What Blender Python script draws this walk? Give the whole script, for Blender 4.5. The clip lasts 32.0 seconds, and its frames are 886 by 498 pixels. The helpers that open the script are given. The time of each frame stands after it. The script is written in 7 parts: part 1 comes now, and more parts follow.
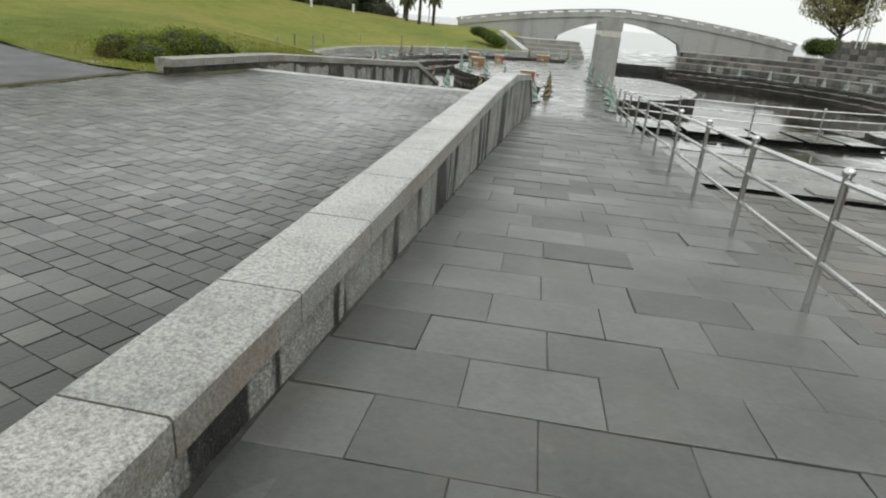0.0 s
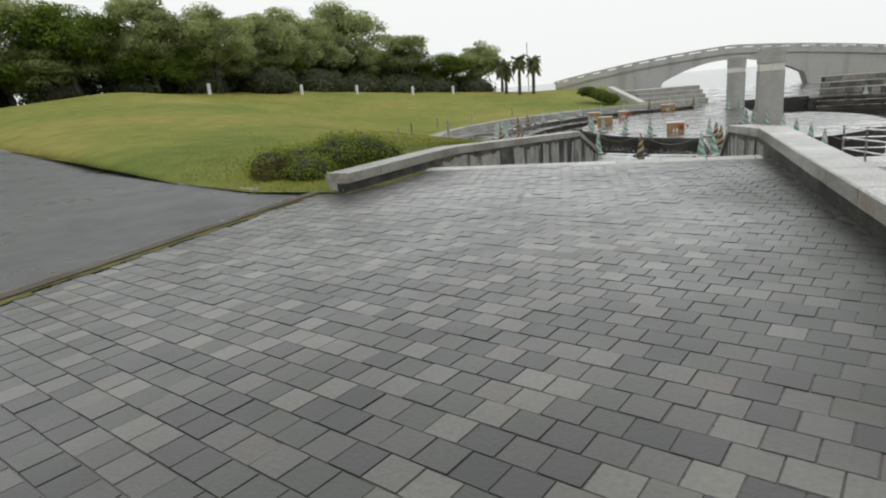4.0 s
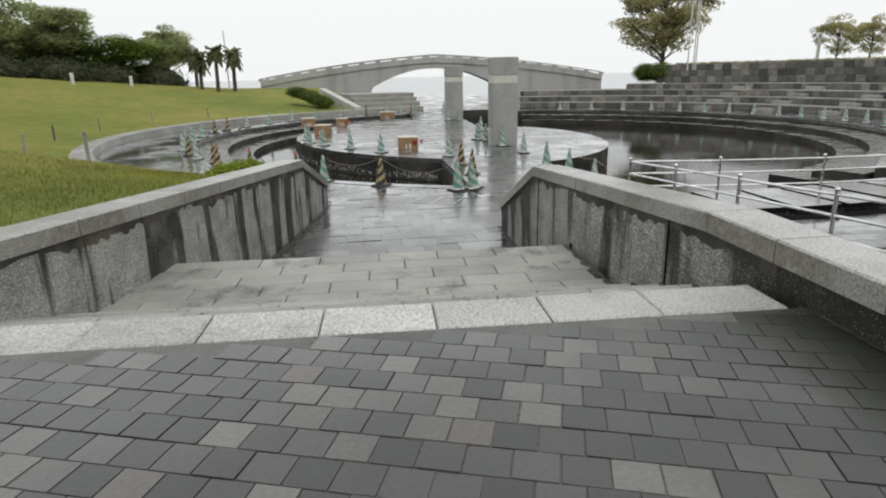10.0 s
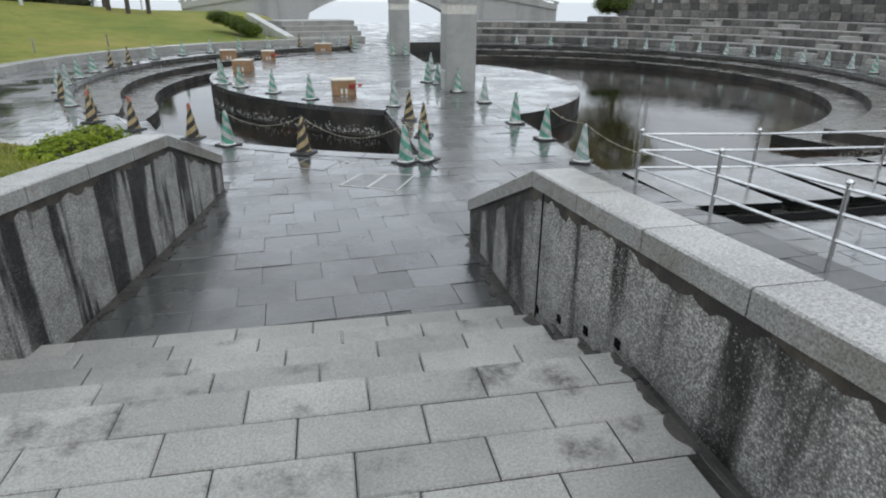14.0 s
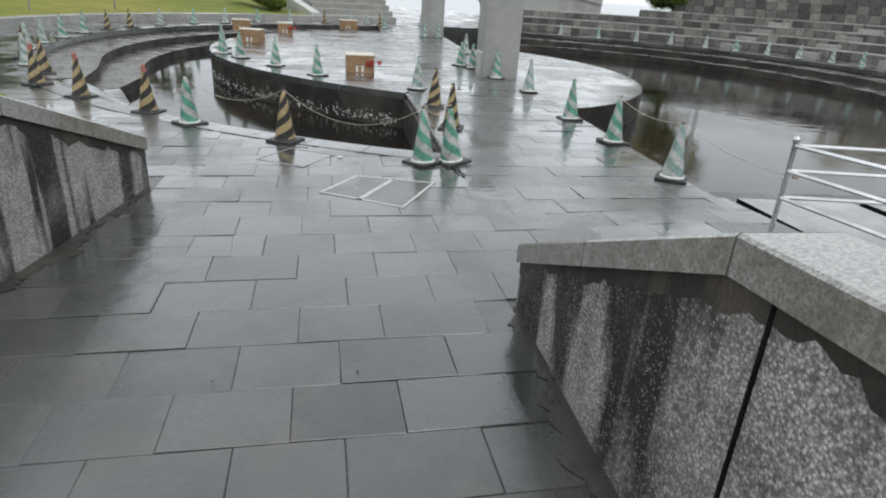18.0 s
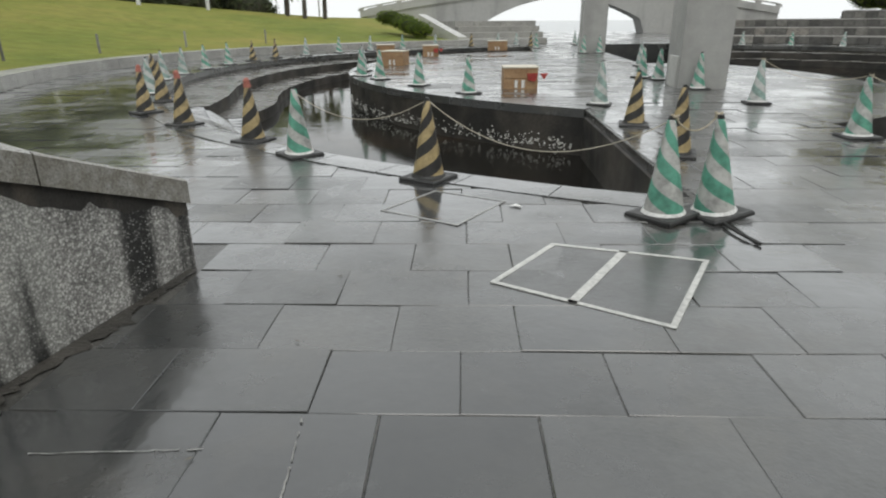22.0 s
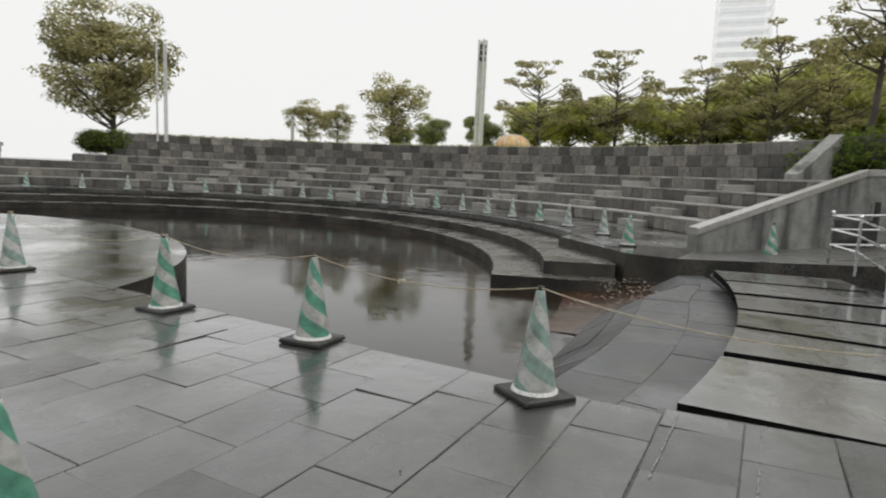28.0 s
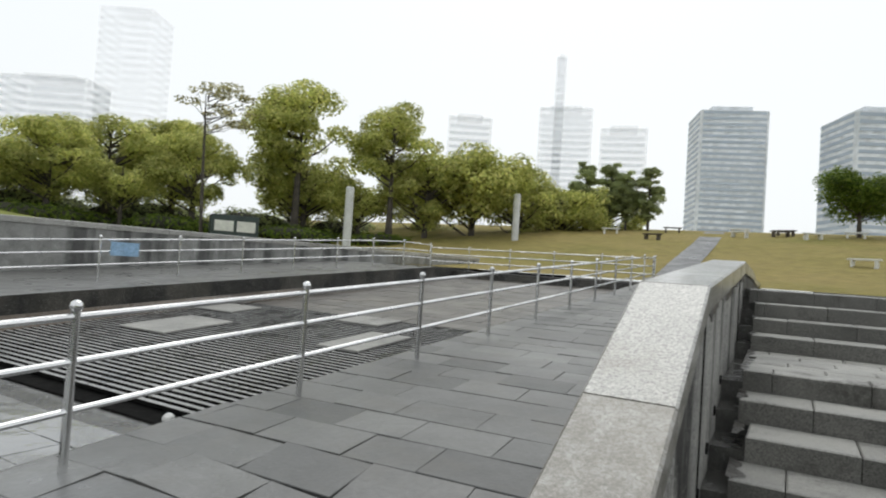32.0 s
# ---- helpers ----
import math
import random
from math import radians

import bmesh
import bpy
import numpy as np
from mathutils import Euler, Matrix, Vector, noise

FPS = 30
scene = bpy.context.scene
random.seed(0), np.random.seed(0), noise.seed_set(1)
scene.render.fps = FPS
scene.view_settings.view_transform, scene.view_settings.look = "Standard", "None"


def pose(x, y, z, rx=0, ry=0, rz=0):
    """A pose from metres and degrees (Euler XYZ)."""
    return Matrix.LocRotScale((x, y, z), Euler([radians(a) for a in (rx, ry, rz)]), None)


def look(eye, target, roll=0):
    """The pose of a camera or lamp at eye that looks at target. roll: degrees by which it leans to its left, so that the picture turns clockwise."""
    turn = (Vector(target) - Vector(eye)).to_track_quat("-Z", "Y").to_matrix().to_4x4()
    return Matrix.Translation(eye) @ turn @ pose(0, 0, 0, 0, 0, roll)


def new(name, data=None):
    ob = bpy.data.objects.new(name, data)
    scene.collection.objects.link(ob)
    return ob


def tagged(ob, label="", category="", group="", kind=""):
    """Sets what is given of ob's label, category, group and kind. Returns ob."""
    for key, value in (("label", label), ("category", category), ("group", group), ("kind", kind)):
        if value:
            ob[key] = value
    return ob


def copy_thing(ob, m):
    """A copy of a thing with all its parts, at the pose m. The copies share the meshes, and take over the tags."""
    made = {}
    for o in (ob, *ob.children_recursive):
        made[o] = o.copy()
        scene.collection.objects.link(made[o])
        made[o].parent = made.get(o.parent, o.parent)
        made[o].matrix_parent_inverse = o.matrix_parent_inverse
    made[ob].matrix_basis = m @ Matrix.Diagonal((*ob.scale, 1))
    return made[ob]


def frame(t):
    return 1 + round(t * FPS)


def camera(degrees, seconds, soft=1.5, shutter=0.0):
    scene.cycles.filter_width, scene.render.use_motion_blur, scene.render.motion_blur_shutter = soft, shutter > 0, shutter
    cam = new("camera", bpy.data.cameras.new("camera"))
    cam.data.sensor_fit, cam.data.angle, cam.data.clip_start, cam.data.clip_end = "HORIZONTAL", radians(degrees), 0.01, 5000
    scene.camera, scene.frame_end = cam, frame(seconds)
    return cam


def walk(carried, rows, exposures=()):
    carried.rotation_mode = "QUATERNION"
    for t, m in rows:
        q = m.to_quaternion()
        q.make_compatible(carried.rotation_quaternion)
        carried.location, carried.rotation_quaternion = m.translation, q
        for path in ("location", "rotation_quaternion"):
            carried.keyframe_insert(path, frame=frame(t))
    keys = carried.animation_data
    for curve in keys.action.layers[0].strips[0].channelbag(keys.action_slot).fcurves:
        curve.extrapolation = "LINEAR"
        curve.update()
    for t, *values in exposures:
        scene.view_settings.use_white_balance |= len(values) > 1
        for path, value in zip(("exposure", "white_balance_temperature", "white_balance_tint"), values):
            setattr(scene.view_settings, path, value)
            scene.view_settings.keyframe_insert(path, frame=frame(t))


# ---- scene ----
cam = camera(72.5, 32.0, soft=2.0, shutter=0.12)
PATH = [
    (0, (1.838, -18.634, 2.679), (1.46, -16.807, 1.959), 4.5),
    (1, (0.96, -18.414, 2.596), (0.693, -16.525, 1.994), 5.0),
    (2, (0.149, -18.753, 2.606), (-0.147, -16.858, 2.041), 1.1),
    (2.5, (0.017, -17.858, 2.642), (-0.442, -15.986, 2.106), -1.4),
    (3, (-0.522, -17.138, 2.626), (-0.963, -15.254, 2.121), -1.0),
    (3.5, (-0.77, -16.688, 2.596), (-1.346, -14.846, 2.069), -3.7),
    (5.5, (-1.449, -15.08, 2.601), (-2.364, -13.353, 2.173), -2.7),
    (6, (-1.631, -14.461, 2.621), (-2.098, -12.571, 2.161), -1.8),
    (6.5, (-1.762, -13.917, 2.608), (-1.936, -11.981, 2.139), -1.6),
    (7, (-1.824, -13.301, 2.581), (-1.827, -11.365, 2.079), -2.3),
    (7.5, (-1.855, -12.669, 2.605), (-1.858, -10.73, 2.114), -1.3),
    (8, (-1.903, -11.88, 2.525), (-1.829, -9.956, 1.982), -2.2),
    (8.5, (-1.917, -11.454, 2.544), (-1.795, -9.529, 2.013), -0.3),
    (9, (-1.928, -11.229, 2.592), (-1.638, -9.318, 2.08), 1.7),
    (9.5, (-1.961, -10.68, 2.589), (-1.891, -8.759, 2.038), -1.0),
    (10, (-1.987, -10.251, 2.634), (-1.805, -8.338, 2.08), -1.2),
    (10.5, (-1.937, -9.727, 2.657), (-1.724, -7.809, 2.132), -2.3),
    (11, (-1.902, -9.217, 2.658), (-1.65, -7.299, 2.151), -1.7),
    (11.5, (-1.784, -8.703, 2.655), (-1.498, -6.832, 2.009), -1.6),
    (12, (-1.748, -8.193, 2.636), (-1.503, -6.313, 1.997), -0.9),
    (12.5, (-1.679, -7.718, 2.654), (-1.359, -5.858, 1.993), 0.3),
    (13, (-1.641, -7.284, 2.657), (-1.34, -5.47, 1.87), 0.4),
    (13.5, (-1.64, -6.97, 2.703), (-1.202, -5.205, 1.869), 1.0),
    (14, (-1.571, -6.735, 2.695), (-1.227, -4.918, 1.933), 0.3),
    (14.5, (-1.517, -6.424, 2.583), (-1.119, -4.601, 1.864), -0.8),
    (16.5, (-1.123, -4.924, 1.999), (-0.835, -3.087, 1.263), 1.5),
    (17, (-1.155, -4.435, 2.079), (-0.799, -2.641, 1.271), 3.5),
    (17.5, (-1.036, -4.026, 2.03), (-0.771, -2.189, 1.284), 2.2),
    (18, (-1.065, -3.665, 2.019), (-0.789, -1.845, 1.237), 3.5),
    (18.5, (-1.085, -3.367, 1.927), (-0.851, -1.511, 1.219), 1.7),
    (19, (-1.132, -3.022, 1.845), (-0.914, -1.167, 1.132), 1.5),
    (19.5, (-1.139, -2.696, 1.736), (-0.763, -0.868, 1.017), 0.5),
    (20, (-1.134, -2.301, 1.61), (-0.854, -0.474, 0.844), -0.0),
    (20.5, (-1.189, -1.914, 1.489), (-0.844, -0.043, 0.872), -0.7),
    (21, (-1.225, -1.456, 1.388), (-0.813, 0.429, 0.861), 0.8),
    (21.5, (-1.305, -0.929, 1.372), (-1.16, 0.986, 0.812), 0.0),
    (22, (-1.452, -0.479, 1.337), (-1.626, 1.384, 0.629), -0.5),
    (22.5, (-1.429, 0.01, 1.339), (-1.98, 1.84, 0.75), -1.7),
    (23, (-1.445, 0.447, 1.412), (-2.015, 2.301, 0.923), 1.2),
    (23.5, (-1.41, 0.855, 1.431), (-2.168, 2.65, 0.978), -0.2),
    (24, (-1.4, 1.244, 1.433), (-2.036, 3.099, 1.042), -0.1),
    (24.5, (-1.308, 1.503, 1.457), (-1.679, 3.428, 1.061), -1.2),
    (26.5, (-0.843, 1.821, 1.402), (-0.083, 3.644, 1.088), 0.9),
    (27, (-0.798, 1.823, 1.423), (0.283, 3.481, 1.144), 1.5),
    (27.5, (-0.722, 1.843, 1.425), (0.683, 3.246, 1.18), 1.3),
    (28, (-0.699, 1.865, 1.398), (0.994, 2.9, 1.153), 2.5),
    (28.5, (-0.554, 1.757, 1.375), (1.316, 2.437, 1.168), 3.1),
    (29, (-0.461, 1.668, 1.381), (1.489, 2.051, 1.15), 2.7),
    (29.5, (-0.411, 1.596, 1.388), (1.57, 1.694, 1.13), 2.0),
    (30, (-0.308, 1.553, 1.4), (1.649, 1.192, 1.197), 2.1),
    (30.5, (-0.252, 1.531, 1.402), (1.592, 0.774, 1.239), 2.0),
    (31, (-0.233, 1.489, 1.403), (1.365, 0.292, 1.286), 2.9),
    (32, (-0.324, 1.365, 1.414), (0.681, -0.363, 1.473), 3.9),
]
METER = [(0.0, 0.05, 6500, 6), (1.0, -0.08, 6500, 8), (6.0, 0.0, 6500, 8), (9.0, 0.0, 6500, 9), (11.0, -0.1, 6300, 9), (12.0, -0.2, 6100, 8), (14.0, 0.1, 5950, 9), (17.0, 0.15, 5900, 9),
         (18.0, 0.2, 6150, 9), (19.0, 0.2, 6500, 8), (21.0, 0.05, 6500, 9), (23.0, 0.12, 6250, 7), (24.0, 0.12, 6150, 8), (27.0, 0.0, 6500, 9), (28.0, -0.08, 6600, 10), (29.0, -0.02, 6500, 9), (30.0, 0.12, 6400, 7), (31.0, 0.05, 6300, 8), (32.0, 0.0, 6300, 8)]
walk(cam, [(t, look(eye, aim, roll)) for t, eye, aim, roll in PATH], METER)

# ---- world and light: overcast, rain-wet morning ----
world = bpy.data.worlds.new("overcast")
scene.world = world
world.use_nodes = True
wn, wl = world.node_tree.nodes, world.node_tree.links
bg = wn["Background"]
sky = wn.new("ShaderNodeTexSky")
sky.sky_type = 'NISHITA'
sky.sun_disc = False
sky.sun_elevation, sky.sun_rotation = radians(55), radians(160)
sky.air_density, sky.dust_density, sky.ozone_density = 1.0, 6.0, 1.0
sky_mix = wn.new("ShaderNodeMix")
sky_mix.data_type = 'RGBA'
sky_mix.inputs[0].default_value = 0.90
sky_mix.inputs[7].default_value = (10.3, 10.4, 10.35, 1)
wl.new(sky.outputs[0], sky_mix.inputs[6])
wl.new(sky_mix.outputs[2], bg.inputs[0])
bg.inputs[1].default_value = 0.10
sun = new("sun", bpy.data.lights.new("sun", 'SUN'))
sun.data.energy, sun.data.angle, sun.data.color = 0.7, radians(40), (1.0, 0.97, 0.93)
sun.matrix_world = look((0, 0, 60), (-12, 30, 0))

# ---- materials ----
def ramp(nt, fac, stops):
    r = nt.nodes.new("ShaderNodeValToRGB")
    el = r.color_ramp.elements
    while len(el) < len(stops):
        el.new(0.5)
    for e, (p, c) in zip(el, stops):
        e.position = p
        e.color = (c[0], c[1], c[2], 1) if not isinstance(c, float) else (c, c, c, 1)
    nt.links.new(fac, r.inputs[0])
    return r.outputs[0]


def noise_tex(nt, vec, scale, detail=4.0, rough=0.6, stretch=(1, 1, 1)):
    if stretch != (1, 1, 1):
        m = nt.nodes.new("ShaderNodeMapping")
        m.inputs["Scale"].default_value = stretch
        nt.links.new(vec, m.inputs[0])
        vec = m.outputs[0]
    n = nt.nodes.new("ShaderNodeTexNoise")
    n.inputs["Scale"].default_value, n.inputs["Detail"].default_value, n.inputs["Roughness"].default_value = scale, detail, rough
    nt.links.new(vec, n.inputs["Vector"])
    return n.outputs[0]


def blend(nt, fac, a, b, mode='MIX'):
    m = nt.nodes.new("ShaderNodeMix")
    m.data_type, m.blend_type = 'RGBA', mode
    for sock, val in ((0, fac), (6, a), (7, b)):
        if isinstance(val, (int, float)):
            m.inputs[sock].default_value = val
        elif isinstance(val, tuple):
            m.inputs[sock].default_value = (*val, 1)
        else:
            nt.links.new(val, m.inputs[sock])
    return m.outputs[2]


def maths(nt, op, a, b=0.0, c=None):
    m = nt.nodes.new("ShaderNodeMath")
    m.operation = op
    for i, val in enumerate((a, b) if c is None else (a, b, c)):
        if isinstance(val, (int, float)):
            m.inputs[i].default_value = val
        else:
            nt.links.new(val, m.inputs[i])
    return m.outputs[0]


class Mat:
    """A procedural surface: start, then layer colour, roughness and bump by world place."""
    def __init__(self, name, metal=0.0, rough=0.6):
        self.m = bpy.data.materials.new(name)
        self.m.use_nodes = True
        self.nt = self.m.node_tree
        self.b = self.nt.nodes["Principled BSDF"]
        self.b.inputs["Metallic"].default_value = metal
        self.b.inputs["Roughness"].default_value = rough
        self.pos = self.nt.nodes.new("ShaderNodeNewGeometry").outputs["Position"]

    def n(self, scale, detail=4.0, rough=0.6, stretch=(1, 1, 1)):
        return noise_tex(self.nt, self.pos, scale, detail, rough, stretch)

    def rand(self, island=False):
        if island:
            return self.nt.nodes.new("ShaderNodeNewGeometry").outputs["Random Per Island"]
        return self.nt.nodes.new("ShaderNodeObjectInfo").outputs["Random"]

    def col(self, c):
        if isinstance(c, tuple):
            self.b.inputs["Base Color"].default_value = (*c, 1)
        else:
            self.nt.links.new(c, self.b.inputs["Base Color"])
        return self

    def rgh(self, v):
        self.nt.links.new(v, self.b.inputs["Roughness"])
        return self

    def bump(self, h, strength=0.3, dist=0.01):
        b = self.nt.nodes.new("ShaderNodeBump")
        b.inputs["Strength"].default_value, b.inputs["Distance"].default_value = strength, dist
        self.nt.links.new(h, b.inputs["Height"])
        self.nt.links.new(b.outputs[0], self.b.inputs["Normal"])
        return self


def two_tone(name, dark, light, s1=1.2, s2=40, rough=(0.5, 0.8), bump=0.3, metal=0.0, rand=None, spread=0.25):
    k = Mat(name, metal)
    nt = k.nt
    big = ramp(nt, k.n(s1), [(0.3, dark), (0.7, light)])
    fine = ramp(nt, k.n(s2, 3), [(0.3, 0.72), (0.7, 1.2)])
    c = blend(nt, 1.0, big, fine, 'MULTIPLY')
    if rand:
        r = ramp(nt, k.rand(rand == "island"), [(0.0, 1.0 - spread), (1.0, 1.0 + spread)])
        c = blend(nt, 1.0, c, r, 'MULTIPLY')
    k.col(c)
    k.rgh(ramp(nt, k.n(s1 * 1.7), [(0.35, float(rough[0])), (0.65, float(rough[1]))]))
    k.bump(k.n(s2, 3), bump)
    return k.m


def wet_slab(name, dark, light, island, drained=False, film=0.0, coat=0.9):
    """Slate-grey paving with rain water standing on it in patches."""
    k = Mat(name)
    nt = k.nt
    tone = ramp(nt, k.rand(island), [(0.0, dark), (0.45, tuple(0.5 * (a + b) for a, b in zip(dark, light))), (1.0, light)])
    fine = ramp(nt, k.n(26, 4), [(0.25, 0.75), (0.75, 1.22)])
    c = blend(nt, 1.0, tone, fine, 'MULTIPLY')
    stain = ramp(nt, k.n(1.1, 5), [(0.33, 0.62), (0.64, 1.28)])
    c = blend(nt, 1.0, c, stain, 'MULTIPLY')
    c = blend(nt, ramp(nt, k.n(1.9, 6, 0.65), [(0.5, 0.0), (0.66, 0.55)]), c, (0.082, 0.076, 0.062))
    c = blend(nt, ramp(nt, k.n(4.5, 6, 0.7), [(0.62, 0.0), (0.74, 0.35)]), c, (0.16, 0.16, 0.155))
    puddle = k.n(0.55, 4, 0.55)
    wet = None
    if drained:           # the ramp sheds its water, which gathers at the foot
        sep = nt.nodes.new("ShaderNodeSeparateXYZ")
        nt.links.new(k.pos, sep.inputs[0])
        m = nt.nodes.new("ShaderNodeMapRange")
        m.inputs[1].default_value, m.inputs[2].default_value, m.inputs[3].default_value, m.inputs[4].default_value = 1.6, -2.0, 0.0, 0.42
        nt.links.new(sep.outputs[1], m.inputs[0])
        wet = m.outputs[0]
        puddle = maths(nt, 'SUBTRACT', puddle, wet)
    puddle = maths(nt, 'ADD', puddle, ramp(nt, k.rand(island), [(0.0, 0.0), (0.35, 0.10), (0.7, 0.02), (1.0, 0.07)]))
    puddle = maths(nt, 'ADD', puddle, maths(nt, 'MULTIPLY', k.n(6.5, 5, 0.7), 0.24))
    puddle = maths(nt, 'ADD', puddle, film - 0.15)
    k.col(blend(nt, ramp(nt, puddle, [(0.45, 0.0), (0.6, 0.5)]), c, (0.04, 0.043, 0.046)))
    k.rgh(ramp(nt, puddle, [(0.05, 0.55), (0.38, 0.45), (0.52, 0.30), (0.64, 0.10)]))
    k.b.inputs["Specular IOR Level"].default_value = 0.7
    each = ramp(nt, k.rand(island), [(0.0, coat * 0.74), (0.3, coat * 1.05), (0.6, coat * 0.9), (1.0, coat * 1.11)])
    nt.links.new(maths(nt, 'SUBTRACT', each, wet) if drained else each, k.b.inputs["Coat Weight"])
    k.b.inputs["Coat IOR"].default_value = 1.55
    nt.links.new(ramp(nt, puddle, [(0.05, 0.36), (0.38, 0.28), (0.52, 0.18), (0.64, 0.05)]), k.b.inputs["Coat Roughness"])
    dry = ramp(nt, puddle, [(0.42, 1.0), (0.6, 0.05)])
    k.bump(maths(nt, 'MULTIPLY', maths(nt, 'ADD', k.n(55, 4), k.n(11, 5, 0.65)), dry), 0.4, 0.007)
    wave = nt.nodes.new("ShaderNodeBump")
    wave.inputs["Strength"].default_value, wave.inputs["Distance"].default_value = 0.5, 0.012
    nt.links.new(k.n(5.0, 3, 0.5), wave.inputs["Height"])
    nt.links.new(wave.outputs[0], k.b.inputs["Coat Normal"])
    return k.m


def stained(name, base, dark, speck=120.0, amount=(0.47, 0.56), streak=(2.4, 2.4, 0.12), speck_amt=(0.7, 1.3), chips=0.0, blotch=(0.72, 1.12)):
    """Concrete with dark runs of rain and algae; chips: how much pale aggregate shows."""
    k = Mat(name)
    nt = k.nt
    run = ramp(nt, k.n(1.0, 4.0, 0.55, streak), [(amount[0], 0.0), (amount[1], 1.0)])
    patch = ramp(nt, k.n(1.6, 5), [(0.32, 0.65), (0.5, 1.0)])
    f = maths(nt, 'MULTIPLY', run, patch)
    blot = ramp(nt, k.n(3.5, 5, 0.65), [(0.35, float(blotch[0])), (0.62, float(blotch[1]))])
    sp = ramp(nt, k.n(speck, 2, 0.9), [(0.33, speck_amt[0]), (0.5, 1.0), (0.66, speck_amt[1])])
    c = blend(nt, 1.0, blend(nt, f, base, dark), blot, 'MULTIPLY')
    c = blend(nt, 1.0, c, sp, 'MULTIPLY')
    if chips:
        v = nt.nodes.new("ShaderNodeTexVoronoi")
        v.inputs["Scale"].default_value = 82.0
        nt.links.new(k.pos, v.inputs["Vector"])
        tone = ramp(nt, v.outputs["Color"], [(0.2, 0.5), (0.5, 0.95), (0.8, 1.55)])
        c = blend(nt, chips, c, blend(nt, 1.0, c, tone, 'MULTIPLY'))
        c = blend(nt, 1.0, c, ramp(nt, v.outputs["Distance"], [(0.30, 1.0), (0.60, 0.55)]), 'MULTIPLY')
        on = ramp(nt, v.outputs["Distance"], [(0.30, 1.0), (0.42, 0.0)])
        on = maths(nt, 'MULTIPLY', on, ramp(nt, v.outputs["Color"], [(0.56, 0.0), (0.70, 0.75)]))
        on = maths(nt, 'MULTIPLY', maths(nt, 'MULTIPLY', on, chips), ramp(nt, k.n(2.6, 4, 0.6), [(0.38, 0.15), (0.6, 1.0)]))
        c = blend(nt, on, c, (0.56, 0.56, 0.53))
    k.col(c)
    k.rgh(ramp(nt, k.n(2.0), [(0.3, 0.4), (0.7, 0.75)]))
    k.bump(k.n(speck * 0.8, 2, 0.8), 0.5, 0.008)
    return k.m


M_SLAB = wet_slab("wet_slate", (0.034, 0.035, 0.033), (0.071, 0.072, 0.068), False)
M_SLAB_I = wet_slab("wet_slate_joined", (0.034, 0.035, 0.033), (0.071, 0.072, 0.068), True)
M_SLAB_RAMP = wet_slab("wet_slate_drained", (0.046, 0.048, 0.046), (0.089, 0.090, 0.085), False, True)
M_SLAB_RAMP_I = wet_slab("wet_slate_drained_joined", (0.046, 0.048, 0.046), (0.089, 0.090, 0.085), True, True)
M_SLAB_MUD = wet_slab("silted_slate_joined", (0.040, 0.034, 0.026), (0.082, 0.070, 0.054), True, True)
# paler copy of the slate: part of the walk's sky sheen is base colour
M_SLAB_FILM = wet_slab("flooded_slate_joined", (0.062, 0.063, 0.060), (0.125, 0.126, 0.119), True, False, 0.06)
M_SLAB_DULL = wet_slab("algae_dulled_slate", (0.040, 0.043, 0.046), (0.080, 0.084, 0.088), False, False, -0.16, 0.25)
M_SLAB_PALE = wet_slab("pale_stepping_stone", (0.085, 0.083, 0.075), (0.15, 0.146, 0.132), False)
M_JOINT = two_tone("wet_joint", (0.026, 0.026, 0.024), (0.105, 0.102, 0.094), 2.6, 60, (0.08, 0.30), 0.2)
M_PAVER_STOPS = [(0.0, (0.021, 0.022, 0.021)), (0.3, (0.036, 0.034, 0.034)), (0.5, (0.044, 0.047, 0.042)), (0.7, (0.062, 0.060, 0.057)), (0.85, (0.105, 0.104, 0.094)), (0.95, (0.14, 0.137, 0.122)), (1.0, (0.088, 0.076, 0.066))]
M_LIME = two_tone("lime_bloom", (0.18, 0.18, 0.17), (0.36, 0.36, 0.34), 8, 90, (0.4, 0.7), 0.3)
M_GROUT = two_tone("paver_grout", (0.045, 0.046, 0.038), (0.10, 0.097, 0.084), 2, 60, (0.15, 0.4), 0.2)


def paver_mat(name, island):
    k = Mat(name)
    nt = k.nt
    tone = ramp(nt, k.rand(island), M_PAVER_STOPS)
    c = blend(nt, 1.0, tone, ramp(nt, k.n(45, 4), [(0.25, 0.75), (0.75, 1.2)]), 'MULTIPLY')
    c = blend(nt, 1.0, c, ramp(nt, k.n(0.7, 4), [(0.35, 0.8), (0.65, 1.1)]), 'MULTIPLY')
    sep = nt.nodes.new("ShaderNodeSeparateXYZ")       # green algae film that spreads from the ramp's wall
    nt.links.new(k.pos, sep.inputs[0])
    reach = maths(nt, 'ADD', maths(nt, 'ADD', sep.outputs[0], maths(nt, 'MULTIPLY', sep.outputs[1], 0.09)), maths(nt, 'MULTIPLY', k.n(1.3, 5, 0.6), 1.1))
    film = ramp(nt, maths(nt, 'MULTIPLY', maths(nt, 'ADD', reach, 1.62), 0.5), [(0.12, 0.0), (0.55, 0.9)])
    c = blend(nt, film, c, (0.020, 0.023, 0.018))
    k.col(c)
    k.rgh(ramp(nt, k.n(0.5, 4), [(0.35, 0.24), (0.6, 0.5)]))
    nt.links.new(ramp(nt, film, [(0.0, 0.85), (1.0, 0.25)]), k.b.inputs["Coat Weight"])
    k.b.inputs["Coat IOR"].default_value = 1.36
    k.b.inputs["Coat Roughness"].default_value = 0.22
    k.bump(k.n(70, 4), 0.35, 0.006)
    return k.m


